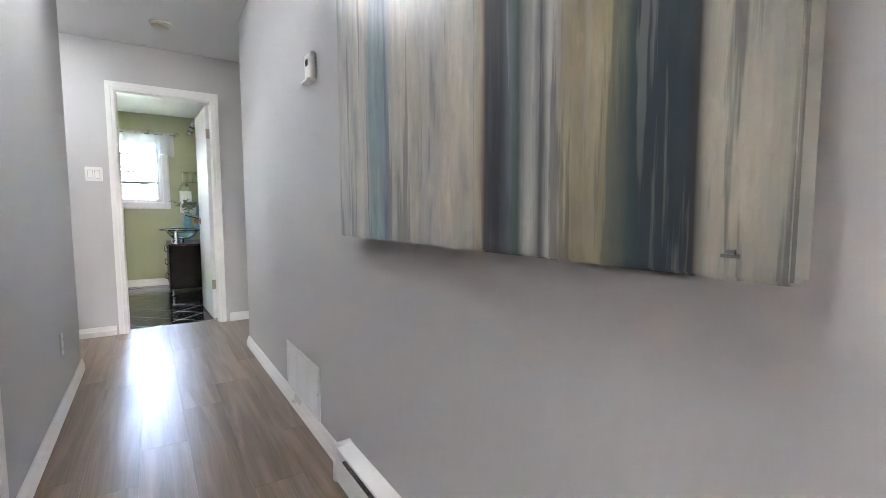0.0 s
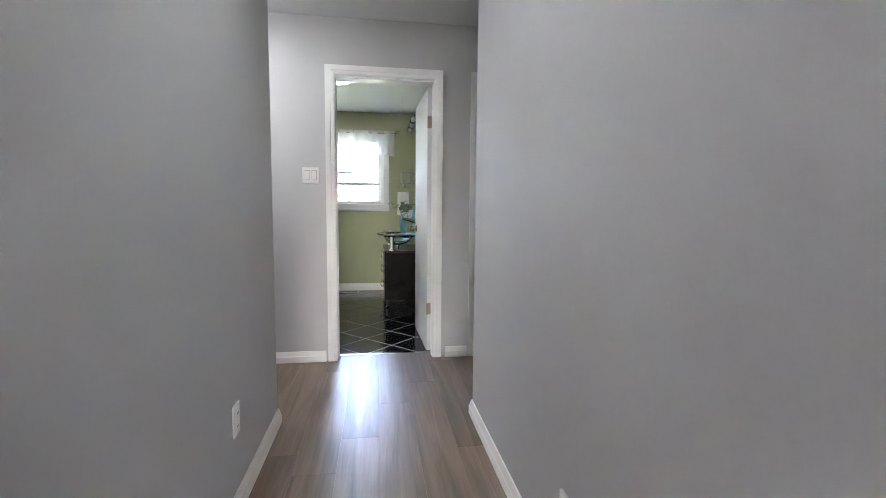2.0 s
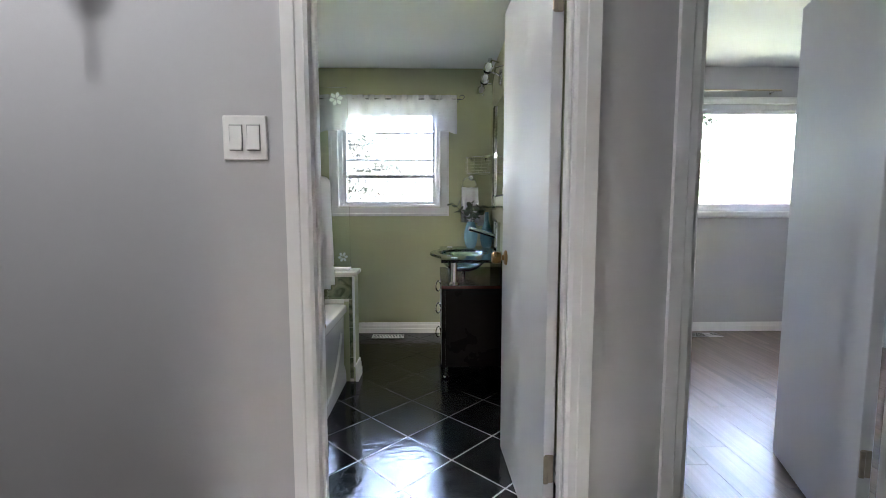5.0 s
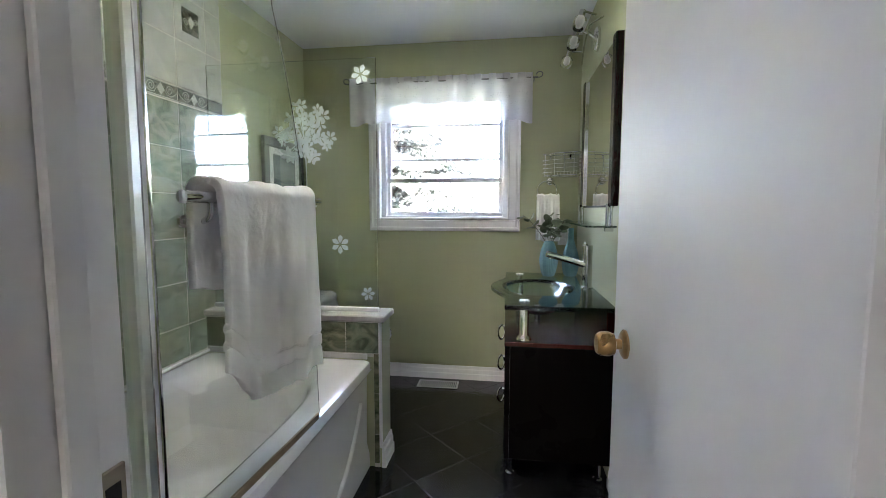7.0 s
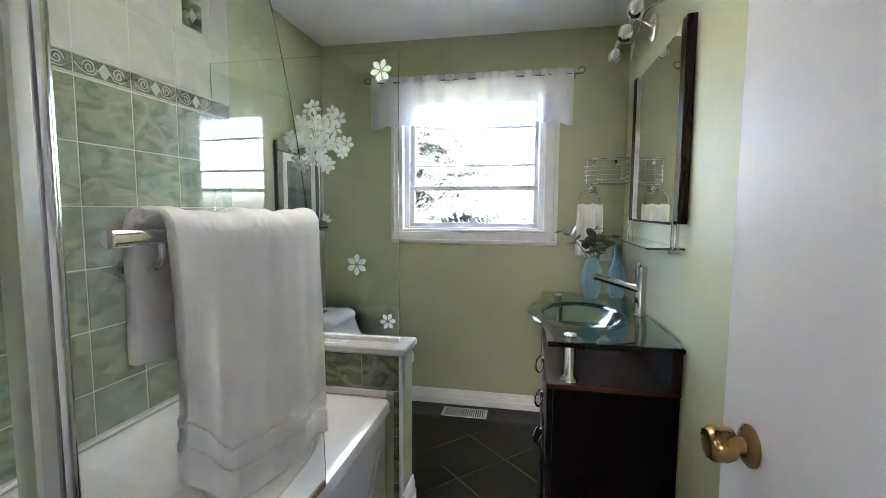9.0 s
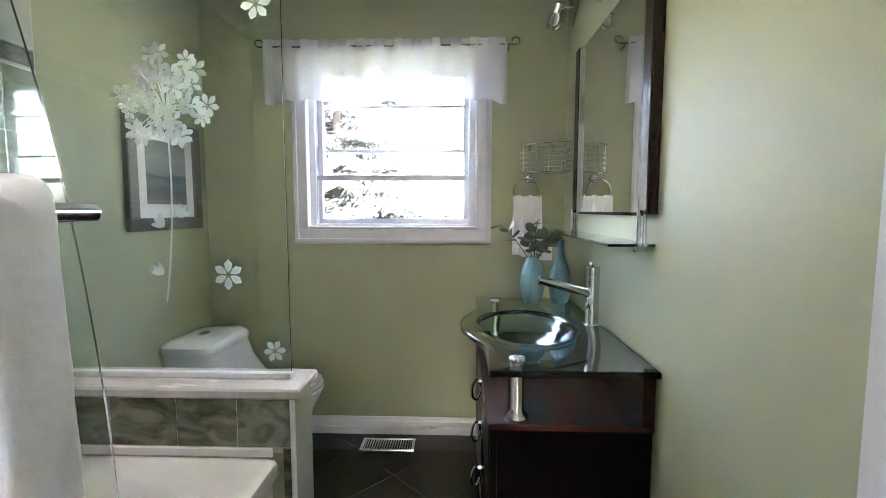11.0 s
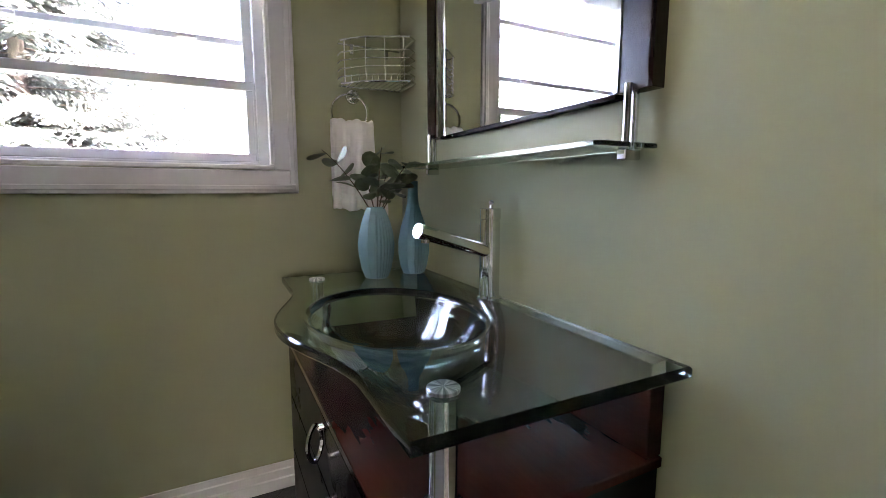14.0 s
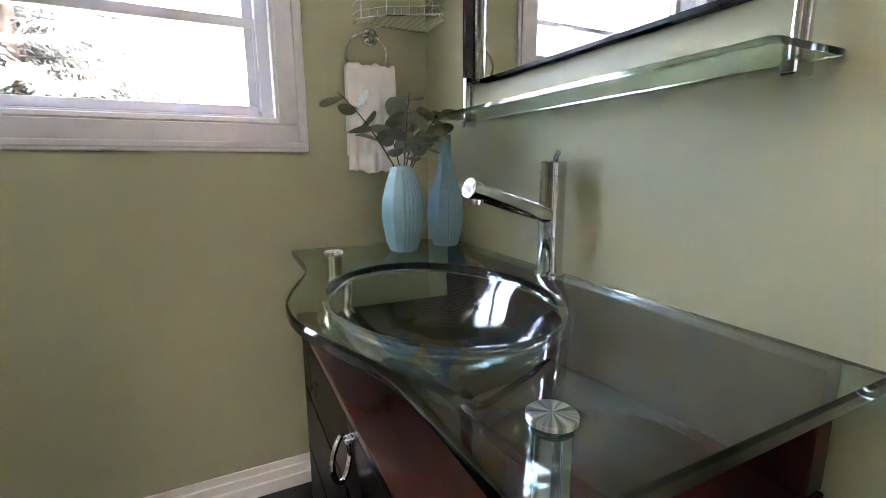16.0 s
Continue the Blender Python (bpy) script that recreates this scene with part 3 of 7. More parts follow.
def lathe(bm, centre, profile, seg=32, axis="z", sx=1.0, sy=1.0):
    """Turns (radius, height) pairs about an axis through centre."""
    c = Vector(centre)
    turn = {"z": Matrix.Identity(3), "x": Matrix.Rotation(radians(90), 3, "Y"), "y": Matrix.Rotation(radians(-90), 3, "X")}[axis]
    rings = []
    for r, h in profile:
        if r < 1e-6:
            rings.append([bm.verts.new(c + turn @ Vector((0, 0, h)))])
        else:
            rings.append([bm.verts.new(c + turn @ Vector((r * sx * math.cos(2 * math.pi * k / seg), r * sy * math.sin(2 * math.pi * k / seg), h))) for k in range(seg)])
    for r, q in zip(rings, rings[1:]):
        for k in range(seg):
            a, b = r[k % len(r)], r[(k + 1) % len(r)]
            d, e = q[k % len(q)], q[(k + 1) % len(q)]
            f = [x for i, x in enumerate((a, b, e, d)) if x not in (a, b, e, d)[:i]]
            if len(f) > 2:
                bm.faces.new(f)
    for r in (rings[0], rings[-1]):
        if len(r) > 1:
            bm.faces.new(r)
    return bm


def turned(centre, profile, seg=32, axis="z", sx=1.0, sy=1.0):
    return lathe(bmesh.new(), centre, profile, seg, axis, sx, sy)


def prism(bm, outline, axis, a, b, bevel=0.0):
    """A flat outline of (u, v) pairs, pushed from a to b along axis x (u=y, v=z), y (u=x, v=z) or z (u=x, v=y)."""
    def place(u, v, w):
        return {"x": (w, u, v), "y": (u, w, v), "z": (u, v, w)}[axis]
    lo = [bm.verts.new(place(u, v, a)) for u, v in outline]
    hi = [bm.verts.new(place(u, v, b)) for u, v in outline]
    faces = [bm.faces.new(lo[::-1]), bm.faces.new(hi)]
    k = len(outline)
    for i in range(k):
        faces.append(bm.faces.new((lo[i], lo[(i + 1) % k], hi[(i + 1) % k], hi[i])))
    if bevel:
        bmesh.ops.bevel(bm, geom=list({e for f in faces[:2] for e in f.edges}), offset=bevel, segments=2, affect="EDGES")
    return bm


def wall(name, axis, w0, w1, u0, u1, z0, z1, holes, front, back, label, reveal=None):
    """A wall of real thickness w0..w1 along axis ('x': it runs along y; 'y': it runs along x) with openings cut through.
    front: the paint on the w0 side, back: on the w1 side."""
    us = sorted({u0, u1, *[h[0] for h in holes], *[h[1] for h in holes]})
    zs = sorted({z0, z1, *[h[2] for h in holes], *[h[3] for h in holes]})
    bm, made = bmesh.new(), {}

    def vert(w, u, z):
        key = (w, u, z)
        if key not in made:
            made[key] = bm.verts.new((w, u, z) if axis == "x" else (u, w, z))
        return made[key]

    def full(i, j):
        if not (0 <= i < len(us) - 1 and 0 <= j < len(zs) - 1):
            return False
        cu, cz = (us[i] + us[i + 1]) / 2, (zs[j] + zs[j + 1]) / 2
        return not any(h[0] < cu < h[1] and h[2] < cz < h[3] for h in holes)

    for i in range(len(us) - 1):
        for j in range(len(zs) - 1):
            if not full(i, j):
                continue
            a, b, c, d = us[i], us[i + 1], zs[j], zs[j + 1]
            bm.faces.new([vert(w0, u, z) for u, z in ((a, c), (b, c), (b, d), (a, d))]).material_index = 0
            bm.faces.new([vert(w1, u, z) for u, z in ((a, c), (b, c), (b, d), (a, d))]).material_index = 1
            for di, dj, (p, q) in ((-1, 0, ((a, c), (a, d))), (1, 0, ((b, c), (b, d))), (0, -1, ((a, c), (b, c))), (0, 1, ((a, d), (b, d)))):
                if not full(i + di, j + dj):
                    bm.faces.new([vert(w0, *p), vert(w0, *q), vert(w1, *q), vert(w1, *p)]).material_index = 0
    return solid(name, bm, [front, back], label, "wall")


def skirting(name, points, height, thick, material, label, steps=1):
    """Baseboard along a floor line of points; the room lies to the left of the walk along the line."""
    prof = [(0, 0), (thick, 0), (thick, height * 0.55), (thick * 0.8, height * 0.62), (thick * 0.62, height * 0.8), (thick * 0.4, height), (0, height)]
    if steps == 2:
        prof = [(0, 0), (thick, 0), (thick, height * 0.42), (thick * 0.72, height * 0.46), (thick * 0.72, height * 0.74), (thick * 0.5, height * 0.78), (thick * 0.4, height), (0, height)]
    bm = bmesh.new()
    pts = [Vector((x, y, 0)) for x, y in points]
    rings = []
    for i, p in enumerate(pts):
        d0 = (p - pts[i - 1]).normalized() if i else None
        d1 = (pts[i + 1] - p).normalized() if i < len(pts) - 1 else None
        d0, d1 = d0 or d1, d1 or d0
        n0, n1 = Vector((-d0.y, d0.x, 0)), Vector((-d1.y, d1.x, 0))
        m = (n0 + n1) / (1 + n0.dot(n1))
        rings.append([bm.verts.new(p + m * a + Vector((0, 0, b))) for a, b in prof])
    k = len(prof)
    for r, q in zip(rings, rings[1:]):
        for j in range(k):
            bm.faces.new((r[j], r[(j + 1) % k], q[(j + 1) % k], q[j]))
    bm.faces.new(rings[0])
    bm.faces.new(rings[-1][::-1])
    return solid(name, bm, material, label, "baseboard")


# ---- structure ----
BATH_X0, BATH_X1, BATH_Y0, BATH_Y1, BATH_Z = 1.115, 3.08, 5.555, 8.355, 2.40
HALL_X0, HALL_X1, HALL_Z = 2.003, 3.028, 2.43
FAR_Y = 5.455
DOOR_X0, DOOR_X1, DOOR_TOP = 2.214, 2.945, 2.035
BED_X0, BED_X1 = 3.26, 3.965
LEFT_END, RIGHT_END = 4.50, 4.482

g, gr, sd = GREY_WALL, GREEN_WALL, SIDING
wall("wall_hall_far", "y", FAR_Y, BATH_Y0, 1.0, 3.135, 0, 2.50, [(DOOR_X0, DOOR_X1, -1, DOOR_TOP)], g, gr, "grey painted wall with the bathroom doorway in it")
wall("wall_hall_far_west", "y", FAR_Y, BATH_Y0, 0.1, 1.0, 0, 2.50, [], g, g, "grey painted wall at the end of the cross hall")
wall("wall_hall_far_east", "y", FAR_Y, BATH_Y0, 3.135, 6.3, 0, 2.50, [(BED_X0, BED_X1, -1, DOOR_TOP)], g, g, "grey painted wall with the bedroom doorway in it")
wall("wall_bath_east", "x", BATH_X1, 3.19, BATH_Y0, BATH_Y1, 0, 2.50, [], gr, g, "sage green bathroom wall beside the vanity")
wall("wall_bath_west", "x", 0.99, BATH_X0, BATH_Y0, BATH_Y1, 0, 2.50, [], sd, gr, "sage green bathroom wall behind tub and toilet")
WIN = (1.668, 2.612, 1.172, 2.065)
wall("wall_bath_north", "y", BATH_Y1, 8.52, 0.99, 3.135, -0.8, 2.50, [WIN], gr, sd, "sage green bathroom wall with the window")
BED_WIN = (4.05, 6.05, 1.12, 2.10)
wall("wall_bedroom_north", "y", BATH_Y1, 8.52, 3.135, 6.3, -0.8, 2.50, [BED_WIN], g, sd, "grey bedroom wall with a sliding window")
wall("wall_bedroom_east", "x", 6.3, 6.42, 4.35, 8.52, -0.8, 2.50, [], g, sd, "plain grey end wall")
wall("wall_hall_west", "x", 1.865, HALL_X0, 0.2, LEFT_END, 0, 2.50, [(1.99, 2.52, -1, DOOR_TOP)], g, g, "grey hall wall with a mirrored closet door in it")
wall("wall_hall_east", "x", HALL_X1, 3.155, 0.0, RIGHT_END, 0, 2.50, [], g, g, "grey hall wall that carries the large painting")
wall("wall_cross_west", "y", LEFT_END - 0.12, LEFT_END, -1.3, 1.865, 0, 2.50, [], g, g, "grey wall of the cross hall")
wall("wall_cross_east", "y", RIGHT_END - 0.12, RIGHT_END, 3.155, 6.3, 0, 2.50, [], g, g, "grey wall of the cross hall")
wall("wall_cross_end", "x", -0.02, 0.1, LEFT_END, BATH_Y0, 0, 2.50, [], g, g, "plain grey end wall of the cross hall")
wall("wall_side_room_west", "x", -1.42, -1.3, -4.1, LEFT_END, -0.8, 2.50, [], sd, g, "plain grey closet room wall")
wall("wall_side_room_south", "y", 0.08, 0.2, -1.3, HALL_X0, 0, 2.50, [], g, g, "plain grey room wall")
# unseen opening, added and sized for the daylight it sends up the hall
ADDED_WIN = (1.9, 2.8, 1.0, 1.9)
wall("wall_living_south", "y", -4.22, -4.1, -1.42, 5.42, -0.8, 2.50, [ADDED_WIN], sd, g, "grey living room wall, unseen, with an added daylight window")
wall("wall_living_east", "x", 5.3, 5.42, -4.1, 0.0, -0.8, 2.50, [], g, sd, "plain grey living room wall")
wall("wall_living_north", "y", 0.0, 0.12, 3.155, 5.42, 0, 2.50, [], g, g, "plain grey living room wall")

wall("wall_house_east", "x", 6.3, 6.42, 0.0, 4.35, -0.8, 2.50, [], g, sd, "plain outer wall that closes the house")
wall("wall_house_south", "y", 0.0, 0.12, 5.42, 6.3, -0.8, 2.50, [], sd, g, "plain outer wall that closes the house")

solid("ceiling_hall", boxes((-1.42, 6.42, -4.22, 5.515, HALL_Z, 2.56)), CEILING_WHITE, "flat white painted hall ceiling", "ceiling")
solid("ceiling_bath", boxes((1.05, 3.135, 5.515, 8.44, BATH_Z, 2.56)), CEILING_WHITE, "flat white bathroom ceiling", "ceiling")
solid("ceiling_bedroom", boxes((3.135, 6.36, 5.515, 8.44, HALL_Z, 2.56)), CEILING_WHITE, "flat white bedroom ceiling", "ceiling")
solid("roof", boxes((-1.9, 6.9, -4.7, 8.95, 2.56, 2.72), bevel=0.01), ROOF_MAT, "dark felt roof over the house", "roof")
hall_floor = solid("floor", boxes((-1.42, 6.42, -4.22, 8.5, -0.8, -0.012)), DARK, "grey-brown oak laminate floor", "floor")
bath_floor = solid("floor_bath", boxes((1.0, 3.1, BATH_Y0 - 0.008, 8.40, -0.012, -0.0008)), FLOOR_GROUT, "black slate tile floor laid diagonally, grout painted pale by the doorway as sheen", "floor")


def base(name, pts, h=0.078, t=0.018, steps=1):
    return skirting(name, pts, h, t, TRIM, "white painted moulded baseboard", steps)


base("baseboard_hall_west", [(1.88, LEFT_END), (HALL_X0, LEFT_END), (HALL_X0, 2.642)])
base("baseboard_hall_west_south", [(HALL_X0, 1.868), (HALL_X0, 0.2)])
base("baseboard_hall_east", [(HALL_X1, 2.412), (HALL_X1, RIGHT_END), (6.28, RIGHT_END)])
base("baseboard_cross_west", [(0.1, LEFT_END), (1.88, LEFT_END)])
base("baseboard_far_west", [(DOOR_X0 - 0.067, FAR_Y), (0.1, FAR_Y)])
base("baseboard_far_middle", [(BED_X0 - 0.067, FAR_Y), (DOOR_X1 + 0.077, FAR_Y)])
base("baseboard_far_east", [(6.3, FAR_Y), (BED_X1 + 0.07, FAR_Y)])
base("baseboard_bedroom", [(6.3, BATH_Y1), (3.19, BATH_Y1), (3.19, BATH_Y0)], 0.085)
base("baseboard_bath_north", [(BATH_X1, BATH_Y1), (BATH_X0, BATH_Y1), (BATH_X0, 7.34)], 0.098, 0.018, 2)
base("baseboard_bath_east", [(BATH_X1, 5.60), (BATH_X1, 7.17)], 0.098, 0.018, 2)


def casing(name, axis, face, out, u0, u1, top, label, width=0.066, thick=0.016):
    """Moulded door casing round an opening u0..u1; out = -1 or +1 is the side to which it stands proud."""
    t = thing(name, label, "door casing", kind="structure")
    prof = [(0, 0.55), (0.15, 0.8), (0.45, 0.85), (0.5, 1.0), (1.0, 1.0), (1.0, 0), (0, 0)]
    for nm, inner, direction in (("casing_side", u0, -1), ("casing_side", u1, 1)):
        bm = bmesh.new()
        ring = []
        for z, mit in ((0.0, 0), (top, 1)):
            ring.append([bm.verts.new(((inner + direction * width * a, face + out * thick * b, z + mit * width * a) if axis == "y" else (face + out * thick * b, inner + direction * width * a, z + mit * width * a))) for a, b in prof])
        k = len(prof)
        for j in range(k):
            bm.faces.new((ring[0][j], ring[0][(j + 1) % k], ring[1][(j + 1) % k], ring[1][j]))
        bm.faces.new(ring[0]), bm.faces.new(ring[1])
        part(nm, bm, TRIM, t)
    bm = bmesh.new()
    ring = []
    for u, s in ((u0, -1), (u1, 1)):
        ring.append([bm.verts.new(((u + s * width * a, face + out * thick * b, top + width * a) if axis == "y" else (face + out * thick * b, u + s * width * a, top + width * a))) for a, b in prof])
    k = len(prof)
    for j in range(k):
        bm.faces.new((ring[0][j], ring[0][(j + 1) % k], ring[1][(j + 1) % k], ring[1][j]))
    bm.faces.new(ring[0]), bm.faces.new(ring[1])
    part("casing_head", bm, TRIM, t)
    return t


def jambs(t, axis, w0, w1, u0, u1, top, stop_at):
    """Flat jamb boards inside an opening, with a door stop."""
    e = 0.004
    for a, b in ((u0 - 0.001, u0 + 0.014), (u1 - 0.014, u1 + 0.001)):
        part("jamb", boxes((a, b, w0 - e, w1 + e, 0, top) if axis == "y" else (w0 - e, w1 + e, a, b, 0, top), bevel=0.002), TRIM, t)
    part("head_jamb", boxes((u0 + 0.014, u1 - 0.014, w0 - e, w1 + e, top - 0.014, top + 0.001) if axis == "y" else (w0 - e, w1 + e, u0 + 0.014, u1 - 0.014, top - 0.014, top + 0.001), bevel=0.002), TRIM, t)
    for a, b in ((u0 + 0.014, u0 + 0.024), (u1 - 0.024, u1 - 0.014)):
        part("door_stop", boxes((a, b, stop_at, stop_at + 0.032, 0, top - 0.014) if axis == "y" else (stop_at, stop_at + 0.032, a, b, 0, top - 0.014), bevel=0.002), TRIM, t)


c = casing("door_casing_bath", "y", FAR_Y, -1, DOOR_X0 + 0.016, DOOR_X1 - 0.022, DOOR_TOP + 0.003, "white painted moulded casing round the bathroom doorway", 0.068)
jambs(c, "y", FAR_Y, BATH_Y0, DOOR_X0, DOOR_X1, DOOR_TOP, 5.487)
part("strike_plate", boxes((DOOR_X0 + 0.0135, DOOR_X0 + 0.016, 5.520, 5.551, 0.925, 0.995), bevel=0.002), HINGE_METAL, c, "worn steel strike plate")
part("strike_hole", boxes((DOOR_X0 + 0.0145, DOOR_X0 + 0.0168, 5.527, 5.544, 0.943, 0.978)), DARK, c, "dark latch hole")
c = casing("door_casing_bath_inner", "y", BATH_Y0, 1, DOOR_X0, DOOR_X1, DOOR_TOP, "white painted casing on the bathroom side", 0.066)
c = casing("door_casing_bedroom", "y", FAR_Y, -1, BED_X0 + 0.006, BED_X1, DOOR_TOP + 0.003, "white painted moulded casing round the bedroom doorway", 0.068)
jambs(c, "y", FAR_Y, BATH_Y0, BED_X0, BED_X1, DOOR_TOP, 5.487)
c = casing("door_casing_closet", "x", HALL_X0, 1, 1.99, 2.52, DOOR_TOP, "white painted casing round the mirrored closet door", 0.12, 0.018)
jambs(c, "x", 1.865, HALL_X0, 1.99, 2.52, DOOR_TOP, 1.875)
part("filler_board", boxes((1.915, HALL_X0 + 0.002, 2.437, 2.5055, 0, DOOR_TOP - 0.015), bevel=0.002), TRIM, c)
solid("threshold_bath", boxes((DOOR_X0 + 0.014, DOOR_X1 - 0.014, 5.552, 5.578, -0.01, 0.006), bevel=0.002), BRUSHED, "slim metal threshold strip between laminate and tile", "threshold")
solid("threshold_bedroom", boxes((BED_X0 + 0.014, BED_X1 - 0.014, 5.552, 5.572, -0.01, 0.005), bevel=0.002), BRUSHED, "slim metal threshold strip", "threshold")


# ---- doors ----
def door_leaf(name, length, height, label, knob=True):
    """A flush door: hinge line at the origin, leaf along +y, its thickness towards +x."""
    t = thing(name, label, "door")
    part("leaf", boxes((0, 0.035, 0.003, length, 0.012, height), bevel=0.002), DOOR_WHITE, t)
    for z in (0.30, 1.72):
        part("hinge", boxes((0.004, 0.031, -0.004, 0.0035, z, z + 0.09), (-0.002, 0.012, -0.012, -0.004, z, z + 0.09), bevel=0.002), HINGE_METAL, t, "worn metal hinge")
    if knob:
        for s, x in ((-1, -0.0005), (1, 0.0355)):
            k = part("knob", turned((x, length - 0.095, 0.942), [(0.012, 0.0), (0.012, s * 0.022), (0.024, s * 0.026), (0.0275, s * 0.036), (0.027, s * 0.055), (0.021, s * 0.064), (0, s * 0.066)], 24, "x"), BRASS, t, "worn brass door knob", True)
            part("rosette", turned((x, length - 0.095, 0.942), [(0.033, 0), (0.033, s * 0.004), (0.026, s * 0.009), (0.013, s * 0.010), (0, s * 0.010)], 28, "x"), BRASS, k, "", True)
    part("latch_plate", boxes((0.008, 0.027, length - 0.0005, length + 0.0015, 0.905, 0.965), bevel=0.001), HINGE_METAL, t)
    return t


leaf = door_leaf("door_bath", 0.732, 2.02, "white painted flush door standing open into the bathroom")
leaf.matrix_basis = pose(2.895, 5.572, 0.0, 0, 0, 2.0)
leaf = door_leaf("door_bedroom", 0.69, 2.02, "white flush door standing open in the bedroom", False)
leaf.matrix_basis = pose(3.915, 5.585, 0.0, 0, 0, -20)



def mirrored_door():
    """A closet door flush in its casing: white frame round one tall mirror."""
    y0, y1, z0, z1 = 2.016, 2.426, 0.012, 2.018
    x = 1.997
    t = thing("closet_door", "white framed closet door with a tall mirror, closed", "door", (x, (y0 + y1) / 2, 0))
    a, b, w = x - 0.032, x, 0.050
    for nm, q in (("stile", (y0, y0 + w, z0, z1)), ("stile", (y1 - w, y1, z0, z1)), ("rail", (y0 + w, y1 - w, z0, z0 + w)), ("rail", (y0 + w, y1 - w, z1 - w, z1))):
        part(nm, boxes((a, b, *q), bevel=0.002), DOOR_WHITE, t)
    part("backing", boxes((a, x - 0.010, y0 + w, y1 - w, z0 + w, z1 - w)), DOOR_WHITE, t)
    part("mirror_glass", boxes((x - 0.0095, x - 0.004, y0 + w, y1 - w, z0 + w, z1 - w)), MIRROR, t, "tall mirror glass")
    # near-black sheet behind the leaf paints the shade seen through its gap
    part("shadow_gap", boxes((a - 0.004, a - 0.001, y0 - 0.002, y1 + 0.0085, 0.0, z1 + 0.002)), DARK, t, "dark sheet standing in for the shade in the door gap")
    return t


mirrored_door()


# ---- windows ----
def trim_frame(t, x0, x1, z0, z1, y, width, depth, material=None):
    """Stepped picture-frame trim standing proud of a wall at y, towards -y."""
    w, d = width, depth
    for nm, a in (("trim_bottom", (x0, x1, z0, z0 + w)), ("trim_top", (x0, x1, z1 - w, z1)), ("trim_side", (x0, x0 + w, z0 + w, z1 - w)), ("trim_side", (x1 - w, x1, z0 + w, z1 - w))):
        bm = boxes((a[0], a[1], y - d, y, a[2], a[3]), bevel=0.003)
        part(nm, bm, material or TRIM, t)
    for a in ((x0 + 0.008, x1 - 0.008, z0 + 0.010, z0 + 0.028), (x0 + 0.008, x1 - 0.008, z1 - 0.028, z1 - 0.010), (x0 + 0.010, x0 + 0.028, z0 + 0.030, z1 - 0.030), (x1 - 0.028, x1 - 0.010, z0 + 0.030, z1 - 0.030)):
        part("trim_bead", boxes((a[0], a[1], y - d - 0.007, y - d + 0.001, a[2], a[3]), bevel=0.003), material or TRIM, t)


def sash(t, x0, x1, z0, z1, y0, y1, rail, bottom=None):
    s = part("sash_frame", boxes((x0, x1, y0, y1, z0, z0 + (bottom or rail)), (x0, x1, y0, y1, z1 - rail, z1), (x0, x0 + rail, y0 + 0.001, y1 - 0.001, z0 + (bottom or rail), z1 - rail), (x1 - rail, x1, y0 + 0.001, y1 - 0.001, z0 + (bottom or rail), z1 - rail), bevel=0.002), VINYL, t)
    p = part("pane", boxes((x0 + rail - 0.004, x1 - rail + 0.004, (y0 + y1) / 2 - 0.002, (y0 + y1) / 2 + 0.002, z0 + rail - 0.004, z1 - rail + 0.004)), PANE, s)
    p.visible_shadow = False
    return s


w1 = thing("window_1", "white vinyl hung window with stepped white trim", "window", kind="structure")
trim_frame(w1, 1.605, 2.686, 1.088, 2.145, BATH_Y1, 0.078, 0.016, WINDOW_TRIM)
part("window_frame", boxes((WIN[0], WIN[0] + 0.045, 8.40, 8.515, WIN[2], WIN[3]), (WIN[1] - 0.045, WIN[1], 8.40, 8.515, WIN[2], WIN[3]), (WIN[0] + 0.045, WIN[1] - 0.045, 8.40, 8.515, WIN[2], WIN[2] + 0.022), (WIN[0] + 0.045, WIN[1] - 0.045, 8.40, 8.515, WIN[3] - 0.03, WIN[3]), bevel=0.002), VINYL, w1)
part("window_sill", boxes((WIN[0] + 0.002, WIN[1] - 0.002, 8.345, 8.40, WIN[2] - 0.004, WIN[2] + 0.012), bevel=0.003), TRIM, w1)
part("jamb_liner", boxes((WIN[0] + 0.001, WIN[0] + 0.012, 8.342, 8.40, WIN[2] + 0.012, WIN[3]), (WIN[1] - 0.012, WIN[1] - 0.001, 8.342, 8.40, WIN[2] + 0.012, WIN[3])), TRIM, w1)
sash(w1, WIN[0] + 0.046, WIN[1] - 0.046, 1.440, WIN[3] - 0.031, 8.445, 8.468, 0.030)
sash(w1, WIN[0] + 0.046, WIN[1] - 0.046, WIN[2] + 0.023, 1.466, 8.418, 8.442, 0.030, 0.028)
s = sash(w1, WIN[0] + 0.058, WIN[1] - 0.058, 1.595, 1.862, 8.474, 8.490, 0.020)
part("sash_latch", boxes((1.88, 1.94, 8.462, 8.474, 1.598, 1.612), (2.34, 2.40, 8.462, 8.474, 1.598, 1.612), bevel=0.003), VINYL, s)
part("track", boxes((WIN[0] + 0.046, WIN[0] + 0.053, 8.405, 8.417, WIN[2] + 0.03, 1.44), (WIN[1] - 0.053, WIN[1] - 0.046, 8.405, 8.417, WIN[2] + 0.03, 1.44)), VINYL, w1)

